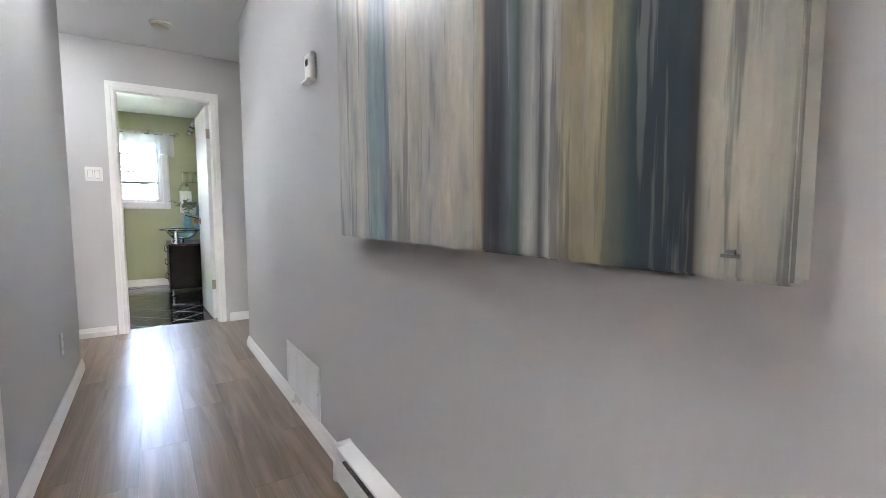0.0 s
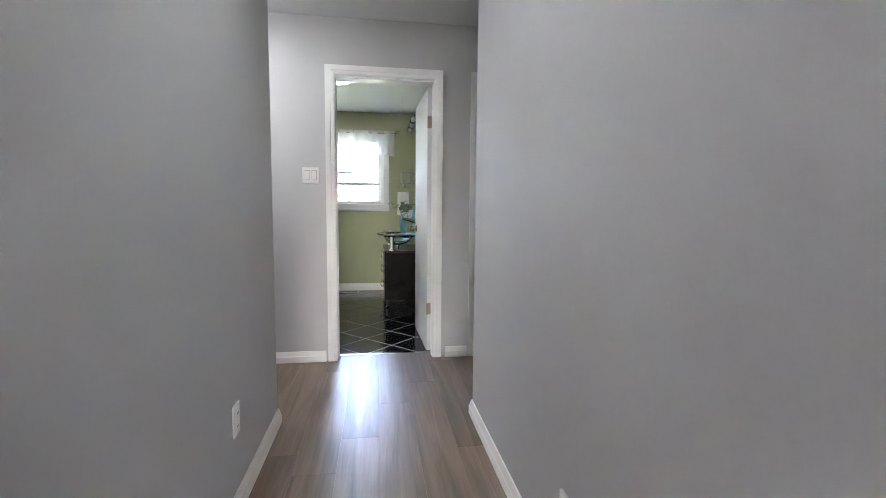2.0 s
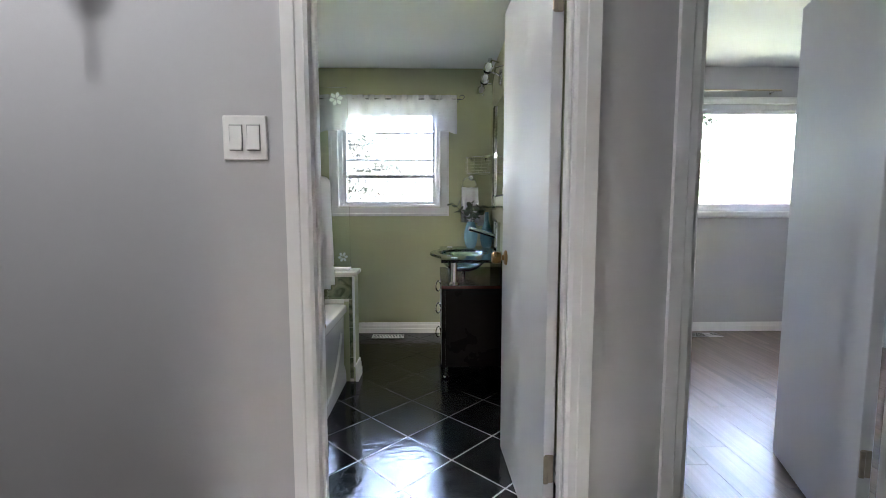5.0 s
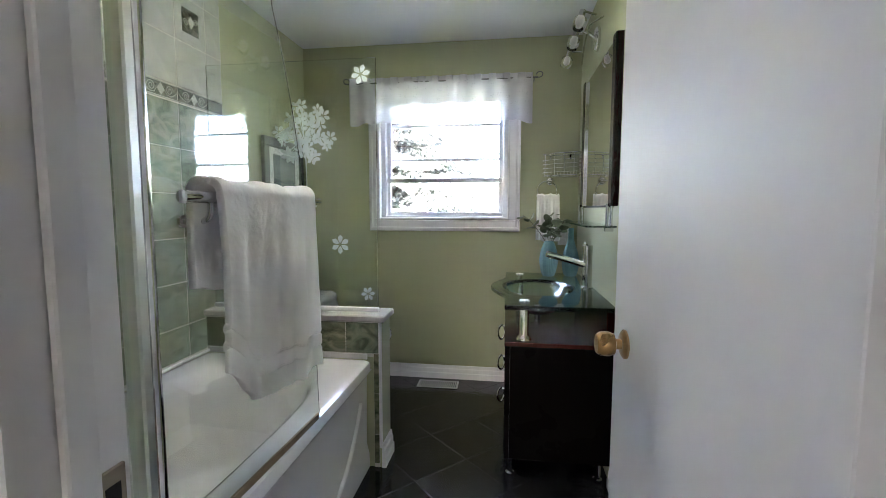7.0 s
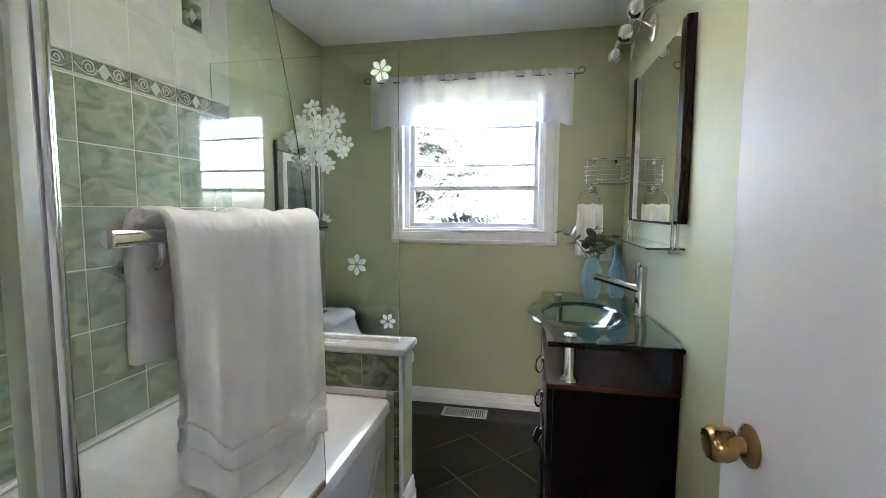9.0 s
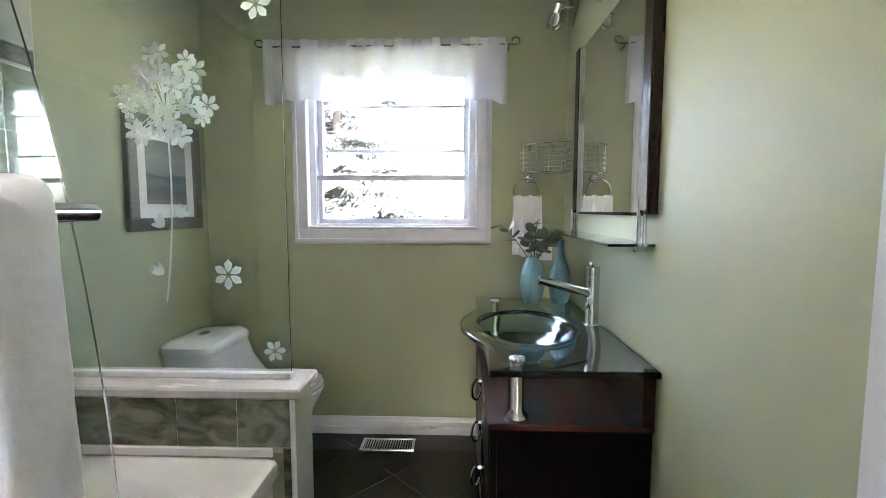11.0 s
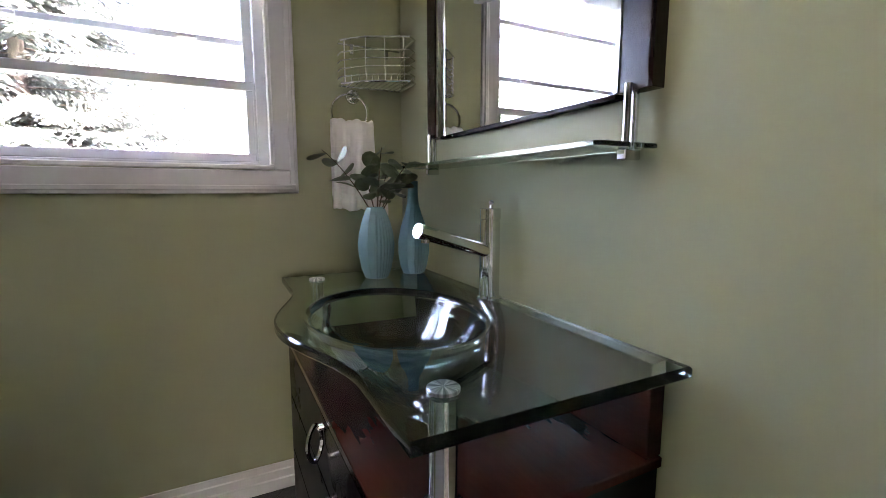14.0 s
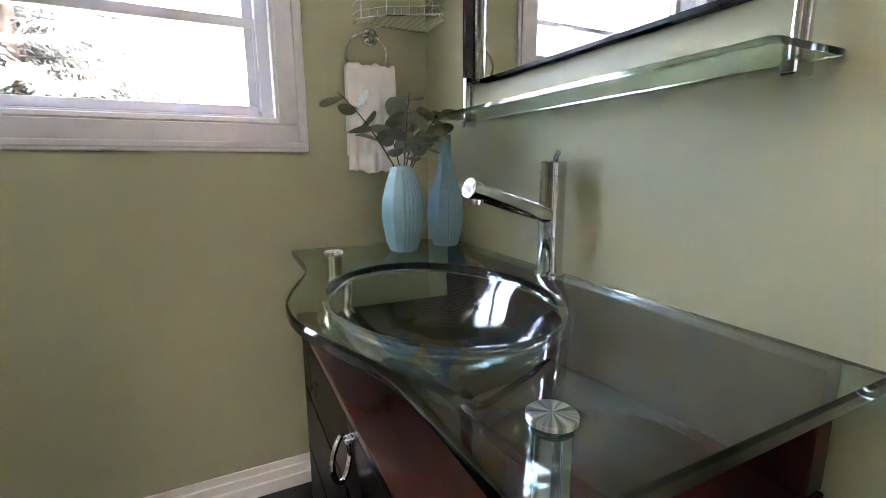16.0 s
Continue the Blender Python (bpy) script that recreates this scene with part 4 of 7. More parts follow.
w2 = thing("window_2", "white vinyl sliding window with white trim in the bedroom", "window", kind="structure")
trim_frame(w2, BED_WIN[0] - 0.05, BED_WIN[1] + 0.05, BED_WIN[2] - 0.05, BED_WIN[3] + 0.06, BATH_Y1, 0.06, 0.016)
part("window_frame", boxes((BED_WIN[0], BED_WIN[0] + 0.05, 8.40, 8.51, BED_WIN[2], BED_WIN[3]), (BED_WIN[1] - 0.05, BED_WIN[1], 8.40, 8.51, BED_WIN[2], BED_WIN[3]), (BED_WIN[0] + 0.05, BED_WIN[1] - 0.05, 8.40, 8.51, BED_WIN[2], BED_WIN[2] + 0.04), (BED_WIN[0] + 0.05, BED_WIN[1] - 0.05, 8.40, 8.51, BED_WIN[3] - 0.04, BED_WIN[3])), VINYL, w2)
sash(w2, BED_WIN[0] + 0.051, 4.735, BED_WIN[2] + 0.041, BED_WIN[3] - 0.041, 8.445, 8.470, 0.035)
sash(w2, 4.70, BED_WIN[1] - 0.051, BED_WIN[2] + 0.041, BED_WIN[3] - 0.041, 8.415, 8.440, 0.035)
part("sash_pull", boxes((4.705, 4.717, 8.407, 8.415, 1.80, 1.85), (4.705, 4.717, 8.407, 8.415, 1.42, 1.47)), VINYL, w2)
# frame of the added daylight opening
w4 = thing("added_window", "plain white window, unseen, added to let daylight in from behind", "window", kind="structure")
part("window_frame", boxes((ADDED_WIN[0], ADDED_WIN[0] + 0.06, -4.2, -4.13, ADDED_WIN[2], ADDED_WIN[3]), (ADDED_WIN[1] - 0.06, ADDED_WIN[1], -4.2, -4.13, ADDED_WIN[2], ADDED_WIN[3]), (ADDED_WIN[0] + 0.06, ADDED_WIN[1] - 0.06, -4.2, -4.13, ADDED_WIN[2], ADDED_WIN[2] + 0.06), (ADDED_WIN[0] + 0.06, ADDED_WIN[1] - 0.06, -4.2, -4.13, ADDED_WIN[3] - 0.06, ADDED_WIN[3])), VINYL, w4)

# ---- pony wall, cap ----
pony = solid("wall_pony", boxes((BATH_X0, 2.022, 7.172, 7.325, 0, 0.715)), GREEN_WALL, "low half wall between tub and toilet, tiled on the tub side", "half wall")
cap = solid("trim_pony_cap", boxes((BATH_X0, 2.043, 7.155, 7.338, 0.715, 0.746), bevel=0.006), CAP_STONE, "pale stone cap on the half wall", "cap")
solid("trim_pony_corner", boxes((2.012, 2.026, 7.160, 7.1719, 0.10, 0.715), bevel=0.003), TRIM, "slim white corner bead on the half wall", "corner trim")
skirting("baseboard_pony_end", [(2.022, 7.166), (2.022, 7.325)][::-1], 0.115, 0.020, TRIM, "white stepped baseboard round the half wall end", 2)


# ---- hall things ----
def light_switch(x, z, y):
    t = thing("light_switch", "white double rocker light switch on the grey wall", "light switch", (x, y, z))
    part("plate", boxes((x - 0.058, x + 0.058, y - 0.006, y, z - 0.058, z + 0.058), bevel=0.003), PLASTIC, t)
    for dx in (-0.023, 0.023):
        part("rocker_frame", boxes((x + dx - 0.0175, x + dx + 0.0175, y - 0.0075, y - 0.005, z - 0.034, z + 0.034), bevel=0.001), SWITCH_GAP, t)
        bm = bmesh.new()
        prism(bm, [(y - 0.0075, z - 0.031), (y - 0.013, z - 0.031), (y - 0.009, z), (y - 0.0085, z + 0.031), (y - 0.0075, z + 0.031)], "x", x + dx - 0.0155, x + dx + 0.0155)
        part("rocker", bm, PLASTIC, t)
    for dx in (-0.023, 0.023):
        for dz in (-0.048, 0.048):
            part("screw", turned((x + dx, y - 0.0055, z + dz), [(0.003, 0), (0.003, -0.0015), (0, -0.002)], 10, "y"), PLASTIC, t)
    return t


light_switch(2.058, 1.345, FAR_Y)


def socket_x(x, y, z, out, label):
    """A duplex socket on a wall that runs along y."""
    t = thing("wall_outlet", label, "outlet", (x, y, z))
    part("plate", boxes((min(x, x + out * 0.006), max(x, x + out * 0.006), y - 0.035, y + 0.035, z - 0.058, z + 0.058), bevel=0.002), PLASTIC, t)
    for dz in (-0.024, 0.024):
        s = part("receptacle", boxes((min(x, x + out * 0.009), max(x, x + out * 0.009), y - 0.017, y + 0.017, z + dz - 0.015, z + dz + 0.015), bevel=0.003), PLASTIC, t)
        part("slots", boxes(*[(min(x + out * 0.0085, x + out * 0.0096), max(x + out * 0.0085, x + out * 0.0096), y + dy - 0.001, y + dy + 0.001, z + dz - 0.004, z + dz + 0.006) for dy in (-0.006, 0.006)]), DARK, s)
    return t


socket_x(HALL_X0, 3.83, 0.345, 1, "white duplex wall outlet low on the grey wall")


def return_grille():
    t = thing("air_vent", "white stamped metal return air grille low on the wall", "air vent", (HALL_X1, 3.03, 0.2))
    x = HALL_X1
    y0, y1, z0, z1 = 2.755, 3.305, 0.082, 0.335
    part("frame", boxes((x - 0.010, x, y0, y1, z0, z0 + 0.022), (x - 0.010, x, y0, y1, z1 - 0.022, z1), (x - 0.010, x, y0, y0 + 0.022, z0 + 0.022, z1 - 0.022), (x - 0.010, x, y1 - 0.022, y1, z0 + 0.022, z1 - 0.022), bevel=0.003), HEAT_METAL, t)
    part("backing", boxes((x - 0.001, x, y0 + 0.022, y1 - 0.022, z0 + 0.022, z1 - 0.022)), DARK, t)
    for dy in (0.18, 0.36):
        part("louvre_bar", boxes((x - 0.0075, x - 0.001, y0 + dy, y0 + dy + 0.01, z0 + 0.022, z1 - 0.022)), HEAT_METAL, t)
    for i in range(15):
        z = z0 + 0.027 + i * 0.0139
        bm = bmesh.new()
        prism(bm, [(x - 0.001, z + 0.009), (x - 0.008, z), (x - 0.0085, z + 0.001), (x - 0.001, z + 0.0105)], "y", y0 + 0.0225, y1 - 0.0225)
        part("slat", bm, HEAT_METAL, t)
    for y in (y0 + 0.011, y1 - 0.011):
        part("screw", turned((x - 0.010, y, 0.21), [(0.004, 0), (0.004, -0.0015), (0, -0.002)], 10, "x"), BRUSHED, t)
    return t


return_grille()


def prism_y(outline, a, b, bevel=0.0):
    """An outline of (x, z) pairs pushed along y."""
    return prism(bmesh.new(), outline, "y", a, b, bevel)


def heater():
    t = thing("baseboard_heater", "white enamelled electric baseboard heater along the wall", "heater", (HALL_X1 - 0.03, 1.8, 0.0))
    x = HALL_X1
    part("back_panel", boxes((x - 0.008, x, 0.55, 2.400, 0.02, 0.155)), HEAT_METAL, t)
    part("hood", prism_y([(x - 0.008, 0.16), (x - 0.060, 0.150), (x - 0.062, 0.143), (x - 0.008, 0.152)], 0.55, 2.400), HEAT_METAL, t)
    part("front_panel", prism_y([(x - 0.064, 0.115), (x - 0.068, 0.03), (x - 0.056, 0.022), (x - 0.055, 0.025), (x - 0.065, 0.032), (x - 0.061, 0.115)], 0.55, 2.400), HEAT_METAL, t)
    for a in (0.55, 2.385):
        part("end_cap", boxes((x - 0.070, x, a - 0.004, a + 0.019, 0.015, 0.162), bevel=0.003), HEAT_METAL, t)
    part("element", tube([(x - 0.033, 0.57, 0.075), (x - 0.033, 2.38, 0.075)], 0.008, 8), DARK_STEEL, t, "dark heating element")
    bm = bmesh.new()
    for i in range(160):
        y = 0.60 + i * 0.011
        box(bm, x - 0.052, x - 0.014, y, y + 0.0012, 0.045, 0.108)
    part("fins", bm, BRUSHED, t, "thin metal heating fins")["kind"] = "stuff"
    return t


heater()


def thermostat():
    x, y, z = HALL_X1, 2.745, 1.635
    t = thing("thermostat", "small white wall thermostat with a dark display", "thermostat", (x, y, z))
    part("body", boxes((x - 0.026, x, y - 0.042, y + 0.042, z - 0.055, z + 0.060), bevel=0.006), PLASTIC, t)
    part("display", boxes((x - 0.0275, x - 0.0255, y - 0.010, y + 0.022, z + 0.008, z + 0.034)), DARK, t, "small dark display")
    part("ledge", prism_y([(x - 0.026, z - 0.050), (x - 0.040, z - 0.052), (x - 0.040, z - 0.060), (x - 0.004, z - 0.060), (x - 0.004, z - 0.050)], y - 0.045, y + 0.045, 0.002), PLASTIC, t)
    return t


thermostat()


def painting():
    x, y0, y1, z0, z1 = 2.950, 0.995, 2.252, 0.952, 1.93
    bm = bmesh.new()
    box(bm, 0, 0.045, 0, y1 - y0, 0, z1 - z0, bevel=0.004, seg=2)
    t = new("painting", finish(bm, "painting", CANVAS))
    t.location = (x, y0, z0)
    tagged(t, "large unframed canvas with vertical bands of cream, blue, ochre and teal", "painting")
    h = thing("picture_hanger", "metal picture hanger behind the canvas", "picture hanger", (3.0, 1.62, 1.8))
    for y in (1.35, 1.85):
        for z in (1.02, 1.78):
            part("bracket", boxes((2.9955, HALL_X1, y, y + 0.05, z, z + 0.04)), BRUSHED, h)
    s = new("signature", finish(boxes((x - 0.0012, x + 0.001, 1.044, 1.063, 0.977, 0.981), (x - 0.0012, x + 0.001, 1.048, 1.058, 0.982, 0.986)), "signature", SIGNATURE))
    s.parent, s.matrix_parent_inverse = t, Matrix.Translation((-x, -y0, -z0))
    s["label"] = "small dark painted signature mark"


painting()

sd_t = thing("smoke_detector", "round off-white smoke detector on the hall ceiling", "smoke detector", (2.555, 4.84, HALL_Z))
part("base", turned((2.555, 4.84, HALL_Z), [(0.075, 0), (0.075, -0.012), (0.070, -0.016), (0, -0.016)], 32), DETECTOR, sd_t, "", True)
part("dome", turned((2.555, 4.84, HALL_Z - 0.016), [(0.060, 0), (0.060, -0.014), (0.045, -0.026), (0, -0.028)], 32), DETECTOR, sd_t, "", True)


def sconce():
    x, y, z = 1.645, FAR_Y, 1.85
    t = thing("wall_sconce", "chrome wall sconce with a clear glass cylinder shade", "wall lamp", (x, y, z))
    part("back_plate", boxes((x - 0.048, x + 0.048, y - 0.012, y, z - 0.075, z + 0.075), bevel=0.003), CHROME, t)
    part("arm", tube([(x, y - 0.012, z - 0.045), (x - 0.002, y - 0.04, z - 0.05), (x - 0.005, y - 0.075, z - 0.02), (x - 0.006, y - 0.10, z - 0.012)], 0.007, 10), CHROME, t, "", True)
    cx, cy = x - 0.006, y - 0.105
    part("cup", turned((cx, cy, z - 0.022), [(0, 0), (0.045, 0), (0.047, 0.004), (0.047, 0.020), (0.042, 0.022), (0, 0.022)], 28), CHROME, t, "", True)
    part("rod", turned((cx, cy, z - 0.187), [(0, 0), (0.006, 0.001), (0.008, 0.006), (0.008, 0.158), (0, 0.16)], 14), BRUSHED, t, "", True)
    part("socket", turned((cx, cy, z - 0.0005), [(0.012, 0), (0.012, 0.05), (0.008, 0.055), (0.004, 0.075), (0, 0.076)], 16), DARK_STEEL, t, "", True)
    bm = bmesh.new()
    lathe(bm, (cx, cy, z - 0.0005), [(0.044, 0), (0.046, 0.05), (0.046, 0.11), (0.040, 0.14), (0.024, 0.158), (0, 0.163), (0, 0.160), (0.022, 0.155), (0.037, 0.138), (0.043, 0.108), (0.043, 0.05), (0.041, 0)], 28)
    sh = part("shade", bm, CLEAR, t, "clear glass shade", True)
    sh.visible_shadow = False


sconce()


def flush_light(name, x, y, z, r, glow, label, rim=PLASTIC):
    t = thing(name, label, "ceiling light", (x, y, z))
    part("rim", turned((x, y, z), [(r, 0), (r, -0.030), (r - 0.012, -0.034), (r - 0.012, -0.002), (0, -0.002)], 48), rim, t, "", True)
    part("diffuser", turned((x, y, z - 0.003), [(r - 0.0125, 0), (r - 0.0125, -0.032), (r * 0.7, -0.042), (0, -0.046)], 48), glow, t, "glowing white diffuser", True)
    return t


flush_light("ceiling_light", 2.13, 6.79, BATH_Z, 0.145, LED, "round flush white LED ceiling light, lit")
flush_light("hall_ceiling_light", 2.20, 3.40, HALL_Z, 0.125, HALL_LED, "round flush white hall ceiling light, lit")
flush_light("hall_ceiling_light", 2.13, 1.12, HALL_Z, 0.11, HALL_LED, "small round white hall ceiling light by the painting, lit")
flush_light("cross_hall_ceiling_light", 1.48, 4.86, HALL_Z, 0.11, CROSS_LED, "round flush white cross hall ceiling light, lit")
# the bedroom one is an added, unseen lamp that lifts the room's brightness
flush_light("bedroom_fill_light", 4.70, 6.60, HALL_Z, 0.14, LED, "round flush white fill lamp, unseen, added to brighten the bedroom")
flush_light("living_ceiling_light", 1.50, -0.42, HALL_Z, 0.10, HALL_LED, "round flush white living room ceiling light, lit")

t = thing("curtain_rod", "thin brass-white curtain rod over the bedroom window", "curtain rod", (4.8, 8.29, 2.205))
part("rod", tube([(3.95, 8.285, 2.205), (5.65, 8.285, 2.205)], 0.009, 12), mat("pale_brass", (0.55, 0.48, 0.36), 0.35, metal=0.6), t, "", True)
for x in (4.0, 4.80, 5.6):
    part("bracket", boxes((x - 0.008, x + 0.008, 8.278, BATH_Y1, 2.192, 2.200), (x - 0.008, x + 0.008, 8.345, BATH_Y1, 2.18, 2.23), bevel=0.002), BRUSHED, t)


def floor_register(x0, x1, y0, y1, label):
    t = thing("floor_register", label, "floor vent", ((x0 + x1) / 2, (y0 + y1) / 2, 0))
    b = 0.016
    part("frame", boxes((x0, x1, y0, y0 + b, 0, 0.006), (x0, x1, y1 - b, y1, 0, 0.006), (x0, x0 + b, y0 + b, y1 - b, 0, 0.006), (x1 - b, x1, y0 + b, y1 - b, 0, 0.006), bevel=0.002), BRUSHED, t)
    part("duct", boxes((x0 + b, x1 - b, y0 + b, y1 - b, 0.0004, 0.0014)), DARK, t)
    n = int((x1 - x0 - 2 * b) / 0.0135)
    for i in range(n):
        x = x0 + b + (i + 0.5) * (x1 - x0 - 2 * b) / n
        part("slat", boxes((x - 0.0028, x + 0.0028, y0 + b, y1 - b, 0.0015, 0.0045)), BRUSHED, t)
    return t


floor_register(1.985, 2.275, 8.155, 8.285, "grey metal floor register in the black tiles")
floor_register(4.86, 5.16, 8.14, 8.27, "white metal floor register in the bedroom")


# ---- tub and screens ----
def ring_loft(bm, rings, close_end=True):
    vs = [[bm.verts.new(p) for p in r] for r in rings]
    k = len(vs[0])
    for r, q in zip(vs, vs[1:]):
        for j in range(k):
            bm.faces.new((r[j], r[(j + 1) % k], q[(j + 1) % k], q[j]))
    if close_end:
        bm.faces.new(vs[-1])
    return vs


def superellipse(cx, cy, rx, ry, z, power, k=72, slope=0.0):
    out = []
    for i in range(k):
        a = 2 * math.pi * i / k
        c, s = math.cos(a), math.sin(a)
        out.append((cx + rx * math.copysign(abs(c) ** (2 / power), c), cy + ry * math.copysign(abs(s) ** (2 / power), s), z))
    return out


def bathtub():
    x0, x1, y0, y1 = BATH_X0 + 0.008, 1.976, BATH_Y0 + 0.004, 7.170
    cx, cy, rx, ry = (x0 + x1) / 2, (y0 + y1) / 2, (x1 - x0) / 2, (y1 - y0) / 2
    t = thing("bathtub", "white acrylic alcove bathtub with a moulded apron", "bathtub", (cx, cy, 0))
    bm = bmesh.new()
    bx = cx - 0.01
    rings = [superellipse(cx, cy, rx, ry, 0.485, 60), superellipse(cx, cy, rx, ry, 0.515, 60), superellipse(cx, cy, rx - 0.004, ry - 0.004, 0.527, 50),
             superellipse(cx, cy, rx - 0.014, ry - 0.012, 0.533, 40), superellipse(cx, cy, rx - 0.03, ry - 0.03, 0.535, 30),
             superellipse(bx, cy, rx - 0.085, ry - 0.115, 0.535, 3.4), superellipse(bx, cy, rx - 0.105, ry - 0.135, 0.523, 3.1),
             superellipse(bx, cy, rx - 0.118, ry - 0.155, 0.49, 3.0), superellipse(bx, cy, rx - 0.135, ry - 0.19, 0.38, 2.9),
             superellipse(bx, cy, rx - 0.155, ry - 0.24, 0.25, 2.9), superellipse(bx, cy, rx - 0.175, ry - 0.28, 0.17, 2.9),
             superellipse(bx, cy, rx - 0.22, ry - 0.34, 0.13, 3.2), superellipse(bx, cy, rx - 0.30, ry - 0.45, 0.122, 3)]
    ring_loft(bm, rings)
    part("basin", bm, ACRYLIC, t, "", True)
    bm = bmesh.new()
    prism(bm, [(x1 - 0.001, 0.485), (x1 - 0.008, 0.477), (x1 - 0.022, 0.465), (x1 - 0.026, 0.445), (x1 - 0.030, 0.12), (x1 - 0.018, 0.07), (x1 - 0.016, 0.0), (x1 - 0.05, 0), (x1 - 0.05, 0.485)], "y", y0, y1)
    part("apron", bm, ACRYLIC, t, "", True)
    curve = [(x1 - 0.026, y0 + 0.10 + (y1 - y0 - 0.2) * u, 0.06 + 0.30 * (2 * u - 1) ** 4) for u in [i / 30 for i in range(31)]]
    part("apron_moulding", tube(curve, 0.011, 8), ACRYLIC, t, "", True)
    part("tile_flange", boxes((BATH_X0 + 0.0085, BATH_X0 + 0.022, y0, y1, 0.534, 0.548), (BATH_X0 + 0.023, x1 - 0.02, y1 - 0.010, y1 - 0.001, 0.534, 0.562), bevel=0.003), ACRYLIC, t)
    return t


bathtub()


SWING = 2.3


def bath_screen():
    t = thing("bath_screen", "frameless clear glass bath screen on a chrome post", "shower screen", (1.95, 5.88, 0.52))
    x = 1.95
    edge = []
    for i in range(25):
        z = 0.555 + (1.78 - 0.555) * i / 24
        u = (z - 0.54) / (1.83 - 0.54)
        edge.append((5.902 + 0.925 * (0.72 - 0.075 * u - 0.183 * u ** 3.2), z))
    y_e, z_e = edge[-1]
    for i in range(1, 11):
        a = radians(90 * i / 10)
        edge.append((y_e - 0.30 * (1 - math.cos(a)) - 0.02 * math.sin(a), z_e + 0.17 * math.sin(a)))
    outline = [(5.902, 0.555)] + edge + [(5.902, edge[-1][1])]
    def swung(bm):
        """The hinged leaf stands a little outwards from the tub's edge."""
        bmesh.ops.rotate(bm, verts=bm.verts[:], cent=(x, 5.895, 0), matrix=Matrix.Rotation(radians(-SWING), 3, "Z"))
        return bm

    g1 = part("hinged_glass", swung(prism(bmesh.new(), outline, "x", x - 0.003, x + 0.003)), SCREEN_GLASS, t, "clear glass leaf with a curved edge")
    g2 = part("fixed_glass", boxes((x - 0.003, x + 0.003, BATH_Y0 + 0.01, 5.858, 0.547, 1.95)), SCREEN_GLASS, t, "narrow fixed clear glass strip")
    g1.visible_shadow = g2.visible_shadow = False
    part("post", boxes((x - 0.018, x + 0.022, 5.855, 5.880, 0.536, 1.955), bevel=0.004), SATIN, t, "satin flat post profile")
    part("hinge_tube", turned((x + 0.004, 5.895, 0.536), [(0, 0), (0.0165, 0), (0.0165, 1.419), (0, 1.419)], 24), CHROME, t, "round chrome hinge tube", True)
    part("wall_channel", boxes((x - 0.012, x + 0.012, BATH_Y0 + 0.001, BATH_Y0 + 0.018, 0.536, 1.955), bevel=0.002), CHROME, t)
    part("seal", swung(boxes((x - 0.006, x + 0.006, 5.915, 6.560, 0.536, 0.556), bevel=0.001)), SWEEP, t, "brownish bottom seal strip")
    return t


bath_screen()


def towel_bar():
    x, z = 2.008, 1.268
    t = thing("towel_bar", "chrome towel bar fixed to the glass screen", "towel bar", (x, 6.2, z))
    part("bar", turned((x, 5.925, z), [(0, 0), (0.0125, 0), (0.0125, 0.548), (0, 0.548)], 20, "y"), CHROME, t, "", True)
    for y, s in ((5.99, 1), (6.41, -1)):
        pts = [(x, y + s * 0.012, z - 0.010)]
        for i in range(9):
            a = radians(90 * i / 8)
            pts.append((x - 0.022 * (1 - math.cos(a)), y + s * 0.012, z - 0.022 - 0.026 * math.sin(a)))
        pts += [(1.970, y, z - 0.048), (1.9535, y - s * 0.004, z - 0.048)]
        part("arm", tube(pts, 0.0065, 10), CHROME, t, "", True)
        part("flange", turned((1.9532, y - s * 0.004, z - 0.048), [(0.013, 0), (0.013, 0.006), (0, 0.007)], 18, "x"), CHROME, t, "", True)
    t.matrix_basis = pose(x + 0.013, 6.2, z, 0, 0, -SWING)
    return t


towel_bar()


